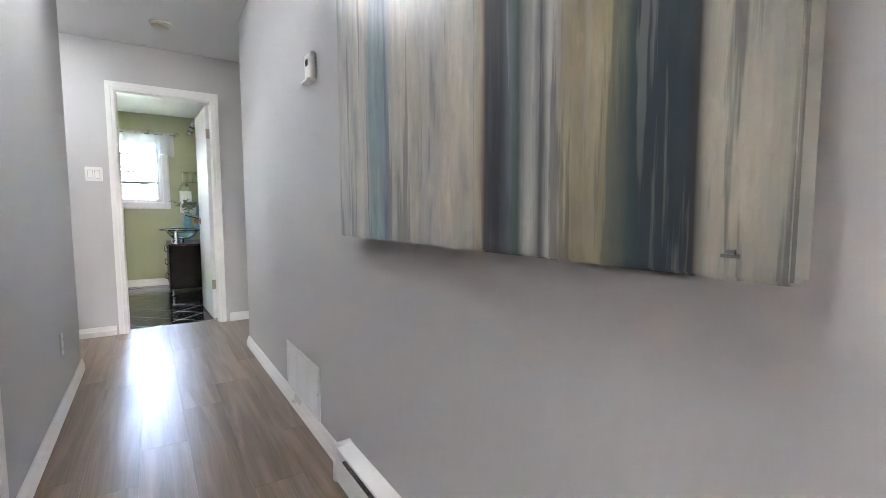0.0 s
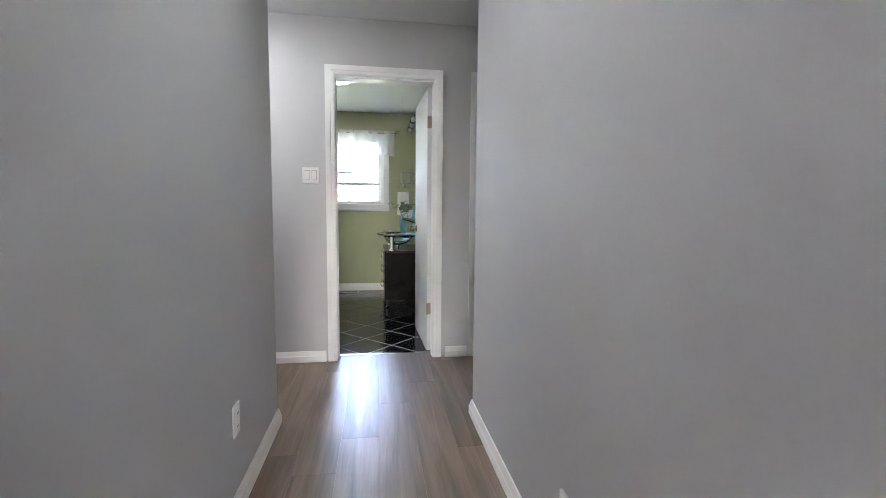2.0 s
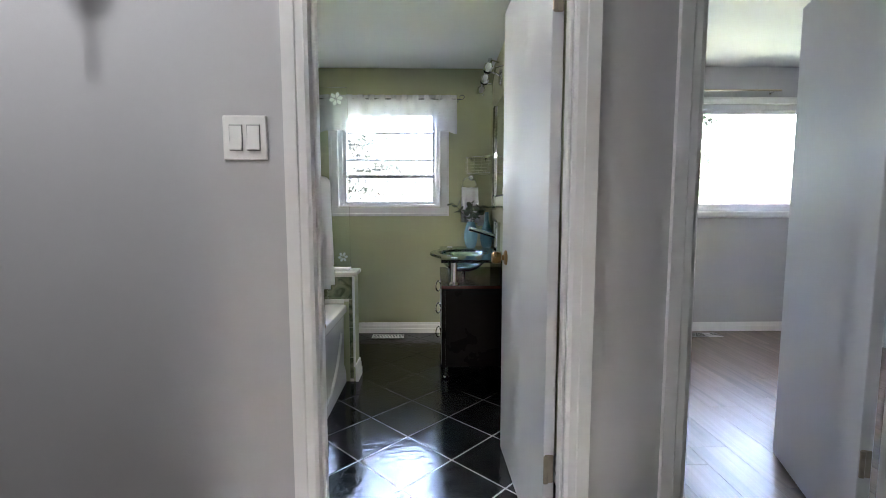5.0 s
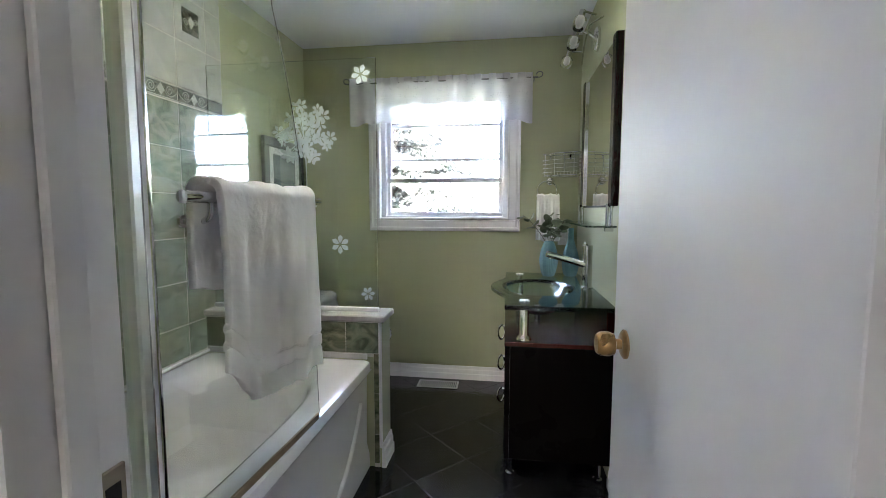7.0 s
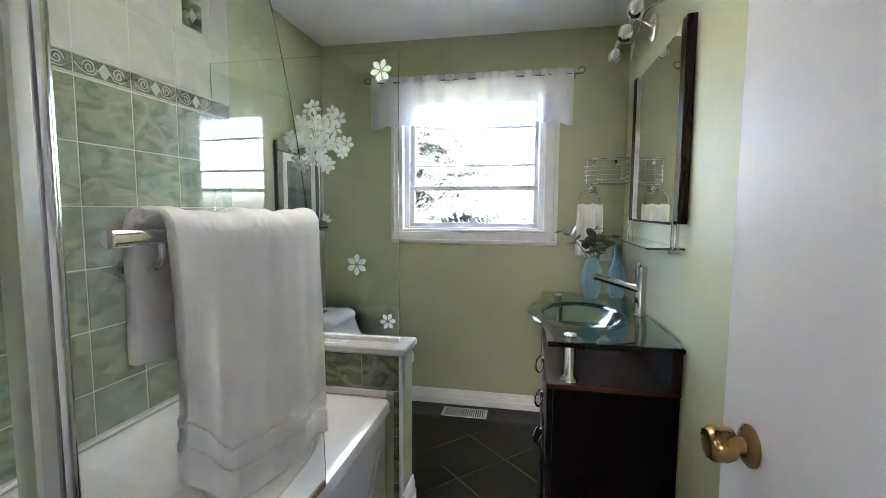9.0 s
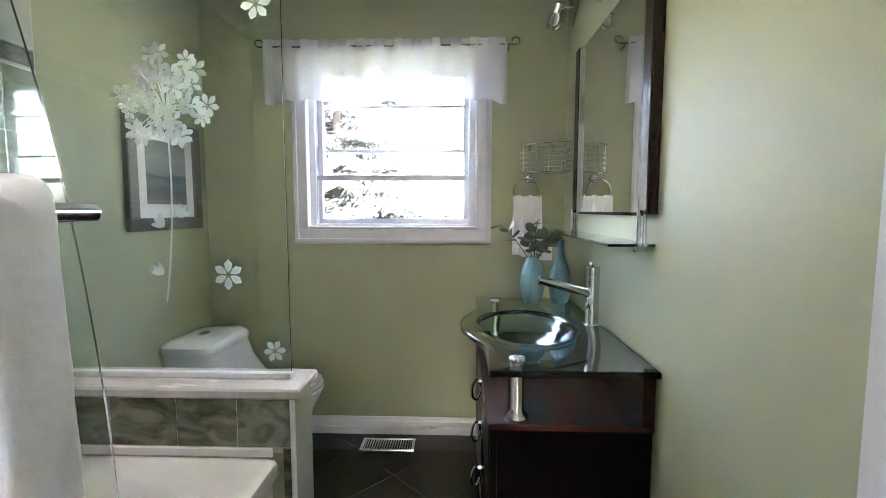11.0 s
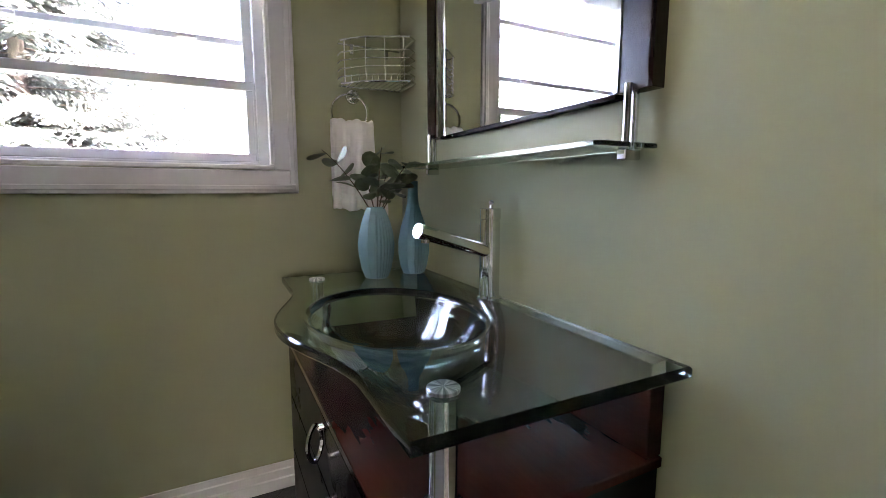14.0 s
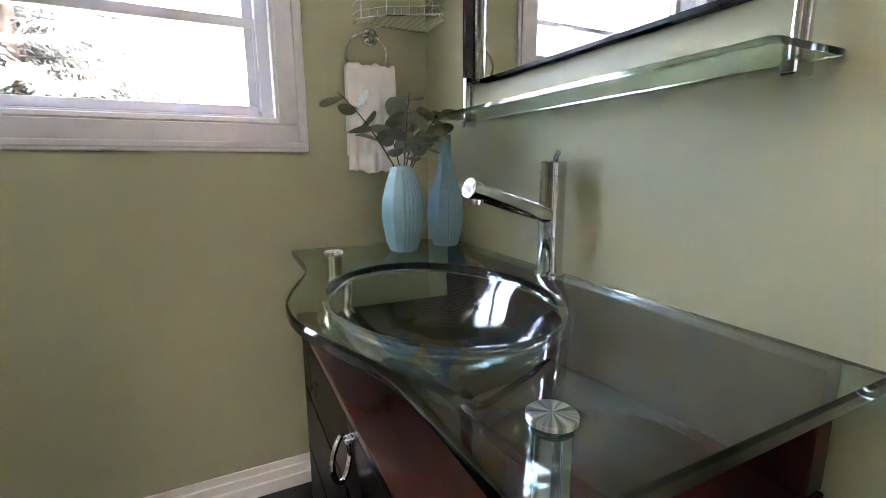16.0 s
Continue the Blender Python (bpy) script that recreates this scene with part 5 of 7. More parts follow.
def folded_towel(name, y_range, bar, drop_front, drop_back, axis, label, thick, seed, hem=True, radius=0.019, flare=0.02, back_shift=0.0, fineness=(60, 110)):
    """A towel over a bar: one closed sheet that hangs in front and behind, with soft folds.
    axis 'y': the bar runs along y and the front hangs on +x; axis 'x': the bar runs along x and the front hangs on -y."""
    rnd = random.Random(seed)
    a0, a1 = y_range
    nu, nv = fineness
    bx, bz = bar
    bm = bmesh.new()
    phase = [rnd.uniform(0, 6.28) for _ in range(6)]
    grid = []
    for i in range(nu + 1):
        u = i / nu
        front = drop_front(u)
        back = drop_back(u)
        total = front + math.pi * radius + back
        row = []
        for j in range(nv + 1):
            s = total * j / nv
            if s < front:
                h, side, down = front - s, 1.0, (front - s) / max(front, 1e-6)
                px, pz = radius, -h
            elif s < front + math.pi * radius:
                a = (s - front) / radius
                px, pz, down, h = radius * math.cos(a), radius * math.sin(a), 0.0, 0.0
            else:
                h = s - front - math.pi * radius
                px, pz, down = -radius, -h, h / max(back, 1e-6)
            fold = 0.012 * math.sin(9 * u + phase[0] + 1.2 * down) + 0.007 * math.sin(21 * u + phase[1] - 2 * down) + 0.004 * math.sin(40 * u + phase[2] + 3 * down)
            grow = min(1.0, abs(h) / 0.25)
            px += (fold * 0.8 + 0.010) * grow * (1 if px > 0 else -0.25)
            w = a0 + (a1 - a0) * u - (back_shift * (1 - u) if px < 0 else 0.0) + flare * down * (u - 0.35) * (1 if px > 0 else 0.3)
            top = 0.0035 * math.sin(14 * u + phase[3]) + 0.002 * math.sin(33 * u + phase[4])
            pile = 1.0
            if hem and px > 0:
                for h0, h1 in ((front - 0.100, front - 0.088), (front - 0.062, front - 0.050)):
                    if h0 < h < h1:
                        px, pile = px - 0.0035, 0.1
            q = Vector((w * 90, pz * 90, px * 90))
            px += pile * (1 if px > 0 else -1) * (0.0007 * noise.noise(q) + 0.0009 * noise.noise(q * 0.3 + Vector((5, 1, 2))))
            row.append((px, w, pz + top))
        grid.append(row)

    def place(p):
        px, w, pz = p
        return (bx + px, w, bz + pz) if axis == "y" else (w, bx - px, bz + pz)

    v = [[bm.verts.new(place(p)) for p in row] for row in grid]
    for i in range(nu):
        for j in range(nv):
            bm.faces.new((v[i][j], v[i + 1][j], v[i + 1][j + 1], v[i][j + 1]))
    bmesh.ops.recalc_face_normals(bm, faces=bm.faces[:])
    ob = new(name, finish(bm, name, TOWEL, True))
    m = ob.modifiers.new("thickness", "SOLIDIFY")
    m.thickness, m.offset = thick, 0
    return tagged(ob, label, "towel")


hung = folded_towel("bath_towel", (5.995, 6.388), (2.008, 1.272), lambda u: 0.365 + 0.085 * min(1.0, u / 0.24) + 0.035 * u, lambda u: 0.19 + 0.05 * u, "y",
             "thick white terry bath towel draped over the chrome bar", 0.016, 4, True, 0.026, 0.015, 0.02, (150, 300))
hung.matrix_basis = pose(2.021, 6.2, 0, 0, 0, -SWING) @ Matrix.Translation((-2.008, -6.2, 0))


def petal_flower(bm, cx, cz, r, y, k=5, turn=0.3, gap=0.30):
    for i in range(k):
        a = turn + 2 * math.pi * i / k
        d, s = Vector((math.cos(a), 0, math.sin(a))), Vector((-math.sin(a), 0, math.cos(a)))
        c = Vector((cx, y, cz))
        pts = [c + d * r * 0.14, c + d * r * 0.42 + s * r * gap * 0.6, c + d * r * 0.72 + s * r * gap * 0.75, c + d * r, c + d * r * 0.72 - s * r * gap * 0.75, c + d * r * 0.42 - s * r * gap * 0.6]
        lo = [bm.verts.new(p) for p in pts]
        hi = [bm.verts.new(p + Vector((0, -0.0008, 0))) for p in pts]
        bm.faces.new(lo), bm.faces.new(hi[::-1])
        for j in range(6):
            bm.faces.new((lo[j], lo[(j + 1) % 6], hi[(j + 1) % 6], hi[j]))


def flower_panel():
    y = 7.25
    t = thing("glass_partition", "fixed clear glass panel with frosted white flower decals", "glass panel", (1.55, y, 0.746))
    gl = part("glass", boxes((BATH_X0 + 0.008, 1.987, y - 0.004, y + 0.004, 0.762, 1.945), bevel=0.001), SCREEN_GLASS, t)
    gl.visible_shadow = False
    part("channel", boxes((BATH_X0 + 0.008, 1.990, y - 0.013, y + 0.013, 0.746, 0.766), bevel=0.003), TRIM, t, "pale channel strip under the glass")
    f = y - 0.0045
    for cx, cz, r, tn in ((1.915, 1.871, 0.047, 0.2), (1.801, 1.073, 0.048, 0.5), (1.938, 0.834, 0.036, 0.1)):
        bm = bmesh.new()
        petal_flower(bm, cx, cz, r, f, 6, tn, 0.34)
        part("flower_decal", bm, FROST, t, "single frosted star flower")
    rnd = random.Random(5)
    cx, cz = 1.632, 1.592
    bm = bmesh.new()
    spokes = bmesh.new()
    for i in range(38):
        a, q = rnd.uniform(0, 6.28), 0.16 * math.sqrt(rnd.uniform(0.05, 1))
        px, pz = cx + q * math.cos(a), cz + q * 0.88 * math.sin(a) + 0.005
        petal_flower(bm, px, pz, rnd.uniform(0.024, 0.040), f - 0.0001 * i, rnd.choice((5, 6)), rnd.uniform(0, 6), 0.32)
        sweep(spokes, [(cx + 0.002, f - 0.003, cz - 0.03), ((cx + px) / 2, f - 0.003, (cz - 0.02 + pz) / 2 + 0.006), (px, f - 0.003, pz)], 0.0016, 4)
    part("bloom_decal", bm, FROST, t, "large round frosted flower head")
    part("spoke_decal", spokes, FROST, t)
    bm = bmesh.new()
    pts = [(1.632 + 0.010 * math.sin(i / 20 * 3.0) - 0.030 * (i / 20) ** 2, f - 0.001, 1.565 - 0.58 * i / 20) for i in range(21)]
    sweep(bm, pts, 0.0028, 5)
    part("stem_decal", bm, FROST, t, "thin frosted stem")
    for bx, bz, s in ((1.662, 1.262, 1), (1.598, 1.232, -1), (1.588, 1.085, -1)):
        bm = bmesh.new()
        for k in range(3):
            a = (0.35 + 0.5 * k) if s > 0 else (math.pi - 0.2 - 0.5 * k)
            d, n = Vector((math.cos(a), 0, math.sin(a))), Vector((-math.sin(a), 0, math.cos(a)))
            c = Vector((bx - s * 0.012, f - 0.0005 - 0.0002 * k, bz - 0.012))
            q = [c, c + d * 0.016 + n * 0.008, c + d * 0.036 + n * 0.006, c + d * 0.044, c + d * 0.034 - n * 0.007, c + d * 0.014 - n * 0.008]
            bm.faces.new([bm.verts.new(p) for p in q])
            bm.faces.new([bm.verts.new(p + Vector((0, -0.0008, 0))) for p in q])
        part("bud_decal", bm, FROST, t, "frosted bud")
    return t


flower_panel()


def toilet():
    cy, xb = 8.01, BATH_X0 + 0.03
    t = thing("toilet", "white one-piece toilet with a low sloping tank", "toilet", (xb + 0.35, cy, 0))
    k = 40
    def ring(x0, x1, w, z, power=2.6, nose=0.0):
        return superellipse((x0 + x1) / 2, cy, (x1 - x0) / 2, w, z, power, k)
    bm = bmesh.new()
    ring_loft(bm, [ring(xb + 0.04, xb + 0.60, 0.115, 0.0, 3), ring(xb + 0.04, xb + 0.60, 0.115, 0.03, 3), ring(xb + 0.05, xb + 0.58, 0.105, 0.12, 3), ring(xb + 0.04, xb + 0.62, 0.125, 0.20, 2.8),
                   ring(xb + 0.02, xb + 0.655, 0.165, 0.30, 2.6), ring(xb + 0.01, xb + 0.685, 0.182, 0.355, 2.5), ring(xb + 0.01, xb + 0.69, 0.184, 0.378, 2.5), ring(xb + 0.02, xb + 0.68, 0.178, 0.386, 2.5)])
    part("bowl", bm, CERAMIC, t, "", True)
    bm = bmesh.new()
    ring_loft(bm, [ring(xb + 0.24, xb + 0.692, 0.186, 0.387, 2.3), ring(xb + 0.235, xb + 0.698, 0.190, 0.395, 2.3), ring(xb + 0.24, xb + 0.692, 0.186, 0.407, 2.3), ring(xb + 0.25, xb + 0.682, 0.178, 0.409, 2.3)])
    part("seat", bm, CERAMIC, t, "", True)
    bm = bmesh.new()
    ring_loft(bm, [ring(xb + 0.235, xb + 0.692, 0.186, 0.411, 2.3), ring(xb + 0.23, xb + 0.696, 0.189, 0.419, 2.3), ring(xb + 0.24, xb + 0.685, 0.182, 0.432, 2.3), ring(xb + 0.28, xb + 0.69, 0.15, 0.440, 2.3)])
    part("seat_lid", bm, CERAMIC, t, "closed white toilet lid", True)
    bm = bmesh.new()
    ring_loft(bm, [ring(xb, xb + 0.44, 0.175, 0.36, 5), ring(xb, xb + 0.38, 0.180, 0.44, 5), ring(xb, xb + 0.305, 0.188, 0.53, 5), ring(xb, xb + 0.272, 0.192, 0.617, 5)])
    part("tank", bm, CERAMIC, t, "", True)
    bm = bmesh.new()
    ring_loft(bm, [ring(xb - 0.004, xb + 0.278, 0.197, 0.619, 5), ring(xb - 0.006, xb + 0.280, 0.199, 0.630, 5), ring(xb - 0.002, xb + 0.274, 0.195, 0.652, 4.6), ring(xb + 0.02, xb + 0.25, 0.17, 0.670, 4), ring(xb + 0.08, xb + 0.19, 0.09, 0.676, 3)])
    lid = part("tank_lid", bm, CERAMIC, t, "", True)
    part("flush_button", turned((xb + 0.135, cy - 0.02, 0.6755), [(0.030, 0), (0.030, 0.004), (0.026, 0.006), (0, 0.006)], 28, "z", 0.7, 1.15), BRUSHED, lid, "oval metal flush button", True)
    return t


toilet()


def framed_picture():
    x, y0, y1, z0, z1 = BATH_X0, 7.735, 8.262, 1.178, 1.690
    t = thing("framed_picture", "grey wood framed seascape print with a wide mat", "picture", (x, (y0 + y1) / 2, (z0 + z1) / 2))
    w = 0.058
    for a in ((y0, y1, z0, z0 + w), (y0, y1, z1 - w, z1), (y0, y0 + w, z0 + w, z1 - w), (y1 - w, y1, z0 + w, z1 - w)):
        part("frame_side", boxes((x + 0.001, x + 0.028, *a), bevel=0.004), PICTURE_FRAME, t)
    part("mat_board", boxes((x + 0.004, x + 0.014, y0 + w, y1 - w, z0 + w, z1 - w)), MAT_BOARD, t, "cream mat board")
    cy, cz = (y0 + y1) / 2, (z0 + z1) / 2
    bm = boxes((0.0, 0.003, -0.142, 0.142, -0.135, 0.155))
    p = new("print", finish(bm, "print", SEASCAPE))
    p.location = (0.0145, 0, 0)
    p.parent = t
    p["label"] = "dark seascape print"
    return t


framed_picture()


# ---- vanity ----
VY0, VY1, VC = 7.118, 8.172, 7.645


def front_edge(y):
    """The bow of the glass top's free edge."""
    d = abs(y - 7.64) / 0.335
    return 2.596 - (0.0395 * (1 + math.cos(math.pi * d ** 1.08)) if d < 1 else 0.0)


def vanity():
    t = thing("vanity_cabinet", "dark mahogany vanity cabinet with three drawers on chrome feet", "vanity", (2.84, VC, 0))
    x0, x1, y0, y1 = 2.602, 3.074, 7.168, 8.125
    part("body", boxes((x0 + 0.022, x1, y0 + 0.002, y1 - 0.002, 0.095, 0.628), bevel=0.002), BLACK_LACQUER, t, "near-black lacquered cabinet body")
    part("top", boxes((x0 - 0.004, x1 + 0.002, y0 - 0.004, y1 + 0.004, 0.629, 0.648), bevel=0.002), MAHOGANY, t, "glossy mahogany cabinet top")
    part("back_panel", boxes((3.040, x1 + 0.003, y0, y1, 0.649, 0.803), bevel=0.002), MAHOGANY, t, "raised mahogany back panel")
    for a in (y0, y1 - 0.022):
        part("side_stile", boxes((x0, x0 + 0.0215, a, a + 0.022, 0.095, 0.628), bevel=0.001), BLACK_LACQUER, t)
    for z0, z1 in ((0.470, 0.624), (0.290, 0.464), (0.100, 0.284)):
        d = part("drawer_front", boxes((x0 - 0.002, x0 + 0.0205, y0 + 0.024, y1 - 0.024, z0, z1), bevel=0.002), BLACK_LACQUER, t)
        zc = (z0 + z1) / 2 + 0.028
        for y in (7.60,):
            ring = []
            for a in [2 * math.pi * i / 32 for i in range(32)]:
                c = math.copysign(abs(math.cos(a)) ** 1.35, math.cos(a))
                ring.append((x0 - 0.022 + 0.018 * c, y + 0.016 * c, zc + 0.040 * math.sin(a) - 0.002))
            part("ring_pull", tube(ring, 0.0048, 8, True), CHROME, d, "pointed oval chrome ring pull", True)
            part("pull_boss", turned((x0 - 0.002, y, zc + 0.032), [(0.008, 0), (0.007, -0.012), (0, -0.014)], 14, "x"), CHROME, d, "", True)
    for x in (x0 + 0.03, x1 - 0.045):
        for y in (y0 + 0.035, y1 - 0.035):
            part("foot", turned((x, y, 0), [(0.018, 0), (0.021, 0.004), (0.021, 0.016), (0.013, 0.022), (0.013, 0.094), (0, 0.094)], 20), CHROME, t, "short chrome foot", True)
    return t


vanity()



def glass_top():
    """Glass top with the bowl slumped into the same sheet: upper and lower skins run from the rim to the drain."""
    t = thing("glass_sink_top", "thick green glass counter with a moulded glass basin", "sink", (2.80, VC, 0.805))
    cx, cy, rx, ry = 2.772, 7.632, 0.188, 0.252
    zt, zb = 0.826, 0.806
    n = 144
    corners = [math.atan2(y - cy, x - cx) for x, y in ((3.068, VY0), (front_edge(VY0), VY0), (front_edge(VY1), VY1), (3.068, VY1))]
    angles = [2 * math.pi * i / n - math.pi for i in range(n)]
    for c in corners:
        k = min(range(n), key=lambda i: abs(angles[i] - c))
        angles[k] = c

    def outline(a):
        d = Vector((math.cos(a), math.sin(a)))
        s = 0.0
        lo, hi = 0.0, 1.2
        for _ in range(40):
            s = (lo + hi) / 2
            x, y = cx + d.x * s, cy + d.y * s
            inside = VY0 <= y <= VY1 and front_edge(y) <= x <= 3.068
            lo, hi = (s, hi) if inside else (lo, s)
        return cx + d.x * lo, cy + d.y * lo

    def ell(f, z, shift=0.0):
        r = []
        for a in angles:
            q = 1 / math.sqrt((math.cos(a) / rx) ** 2 + (math.sin(a) / ry) ** 2)
            r.append((cx + shift + f * q * math.cos(a), cy + f * q * math.sin(a), z))
        return r

    def rim(z, inset):
        out = []
        for a in angles:
            x, y = outline(a)
            d = math.hypot(x - cx, y - cy)
            out.append((cx + (x - cx) * (d - inset) / d, cy + (y - cy) * (d - inset) / d, z))
        return out

    upper = [rim(zt - 0.004, 0.0), rim(zt, 0.004), ell(1.05, zt), ell(1.0, zt - 0.003), ell(0.96, zt - 0.014), ell(0.88, zt - 0.042), ell(0.76, zt - 0.075), ell(0.60, zt - 0.102), ell(0.40, zt - 0.120), ell(0.20, zt - 0.127), ell(0.06, zt - 0.129)]
    lower = [ell(0.06, zt - 0.143), ell(0.20, zt - 0.141), ell(0.40, zt - 0.134), ell(0.62, zt - 0.116), ell(0.79, zt - 0.088), ell(0.92, zt - 0.053), ell(1.01, zt - 0.024), ell(1.06, zb), rim(zb, 0.004), rim(zb + 0.004, 0.0)]
    bm = bmesh.new()
    rings = upper + lower
    vs = [[bm.verts.new(p) for p in r] for r in rings]
    for r, q in zip(vs, vs[1:] + vs[:1]):
        for j in range(n):
            bm.faces.new((r[j], r[(j + 1) % n], q[(j + 1) % n], q[j]))
    part("glass", bm, SEA_GLASS, t, "", True)
    part("drain", turned((cx, cy, zt - 0.131), [(0, -0.02), (0.018, -0.02), (0.018, 0), (0.026, 0.001), (0.028, 0.006), (0.020, 0.012), (0, 0.014)], 28), CHROME, t, "domed chrome drain cap", True)
    part("drain_pipe", turned((cx, cy, 0.6485), [(0.017, 0), (0.017, 0.026), (0.022, 0.030), (0.022, 0.034), (0, 0.034)], 20), CHROME, t, "", True)
    for y in (7.217, 8.070):
        p = part("support_post", turned((2.686, y, 0.6485), [(0.036, 0), (0.036, 0.004), (0.031, 0.012), (0.022, 0.022), (0.0205, 0.026), (0.0205, 0.157), (0, 0.157)], 28), CHROME, t, "chrome support post", True)
        bm = bmesh.new()
        lathe(bm, (2.686, y, 0.8265), [(0.0235, 0), (0.0235, 0.005), (0.0215, 0.0065), (0, 0.0065)], 32)
        part("post_cap", bm, SPUN, p, "spun steel disc cap", True)
    return t


glass_top()


def faucet():
    x, y, z = 3.030, 7.640, 0.8262
    t = thing("faucet", "chrome single-lever column faucet with a straight spout", "faucet", (x, y, z))
    part("column", turned((x, y, z), [(0.031, 0), (0.031, 0.004), (0.0255, 0.008), (0.0255, 0.196), (0, 0.196)], 36), CHROME, t, "", True)
    part("cap", turned((x, y, z + 0.1995), [(0.024, -0.0035), (0.024, 0.0), (0.0265, 0.001), (0.0265, 0.026), (0.0245, 0.028), (0, 0.028)], 36), CHROME, t, "", True)
    part("lever", tube([(x - 0.004, y - 0.010, z + 0.2275), (x - 0.012, y - 0.022, z + 0.238), (x - 0.020, y - 0.036, z + 0.243)], 0.0055, 12), CHROME, t, "", True)
    a, b = Vector((x - 0.012, y - 0.004, z + 0.122)), Vector((2.812, 7.590, 1.010))
    part("spout", tube([a, b], 0.0165, 28), CHROME, t, "", True)
    d = (b - a).normalized()
    part("aerator", tube([b - d * 0.022 + Vector((0, 0, -0.014)), b - d * 0.022 + Vector((0, 0, -0.022))], 0.010, 18), BRUSHED, t, "", True)
    return t


faucet()


def vase(name, x, y, profile, label, flutes=8):
    """A matt vase with broad flat facets on one half and fine flutes on the other."""
    t = thing(name, label, "vase", (x, y, 0.8262))
    bm = bmesh.new()
    seg = 64
    rings = []
    for r, h in profile:
        row = []
        for k in range(seg):
            a = 2 * math.pi * k / seg
            if math.cos(a + 0.3) > 0.0:
                q = 1 - 0.030 * (0.5 + 0.5 * math.cos(16 * a * 2))
            else:
                w = (a % (2 * math.pi / flutes)) - math.pi / flutes
                q = math.cos(math.pi / flutes) / math.cos(w)
            f = 0.25 if r < 0.025 else 1.0
            row.append(bm.verts.new((x + r * (1 - f + f * q) * math.cos(a), y + r * (1 - f + f * q) * math.sin(a), 0.8262 + h)))
        rings.append(row)
    for r, q in zip(rings, rings[1:]):
        for k in range(seg):
            bm.faces.new((r[k], r[(k + 1) % seg], q[(k + 1) % seg], q[k]))
    bm.faces.new(rings[0][::-1])
    part("body", bm, VASE_BLUE, t)
    part("inside", turned((x, y, 0.8262), [(0, profile[-1][1] - 0.03), (profile[-1][0] * 0.8, profile[-1][1] - 0.03), (profile[-1][0] * 0.86, profile[-1][1] - 0.001), (profile[-1][0] * 0.97, profile[-1][1])], 24), VASE_BLUE, t)
    return t


vase("vase", 2.862, 8.030, [(0.030, 0), (0.037, 0.004), (0.047, 0.03), (0.0555, 0.075), (0.0575, 0.105), (0.054, 0.14), (0.045, 0.175), (0.034, 0.205), (0.028, 0.218), (0.028, 0.221)], "pale blue ribbed teardrop vase holding leafy stems")
vase("vase", 2.998, 8.055, [(0.030, 0), (0.037, 0.004), (0.046, 0.03), (0.0525, 0.07), (0.052, 0.11), (0.043, 0.155), (0.028, 0.195), (0.019, 0.23), (0.0165, 0.27), (0.0165, 0.298), (0.0175, 0.302)], "taller pale blue ribbed bottle vase with a slim neck")


def branch():
    t = thing("eucalyptus_branch", "grey-green eucalyptus stems standing in the blue vase", "plant", (2.862, 8.030, 1.03))
    rnd = random.Random(11)
    base_p = Vector((2.866, 8.030, 1.0))
    tips = [Vector((2.695, 7.985, 1.210)), Vector((2.875, 8.00, 1.225)), Vector((2.960, 7.985, 1.185)), Vector((2.915, 8.06, 1.165)), Vector((2.835, 8.05, 1.150)), Vector((2.925, 7.96, 1.125))]
    for i, tip in enumerate(tips):
        pts, n = [], 8
        mid = (base_p + tip) / 2 + Vector((0, 0, 0.045 if i < 3 else 0.02))
        for k in range(n + 1):
            u = k / n
            pts.append(base_p * (1 - u) ** 2 + mid * 2 * u * (1 - u) + tip * u * u)
        part("stem", tube(pts, [0.0022 - 0.0013 * k / n for k in range(n + 1)], 6), STEM, t)
        count = (6, 8, 9, 7, 6, 7)[i]
        for k in range(count):
            u = 0.36 + 0.64 * (k + 0.5) / count
            p = base_p * (1 - u) ** 2 + mid * 2 * u * (1 - u) + tip * u * u
            a = rnd.uniform(0, 6.28)
            d = Vector((math.cos(a) + (tip.x - base_p.x) * 3, math.sin(a) * 0.8, rnd.uniform(-0.3, 0.9))).normalized()
            s = d.cross(Vector((rnd.uniform(-1, 1), rnd.uniform(-1, 1), 1))).normalized()
            up = d.cross(s)
            r = rnd.uniform(0.020, 0.030)
            bm = bmesh.new()
            c = bm.verts.new(p + d * r * 1.2 - up * 0.003)
            ring = []
            for q in range(12):
                b = 2 * math.pi * q / 12
                ring.append(bm.verts.new(p + d * (r * 1.15 * (1 - math.cos(b))) + s * (r * 1.08 * math.sin(b)) + up * 0.0025 * math.cos(2 * b)))
            for q in range(12):
                bm.faces.new((c, ring[q], ring[(q + 1) % 12]))
            part("leaf", bm, LEAF, t)
    return t


branch()


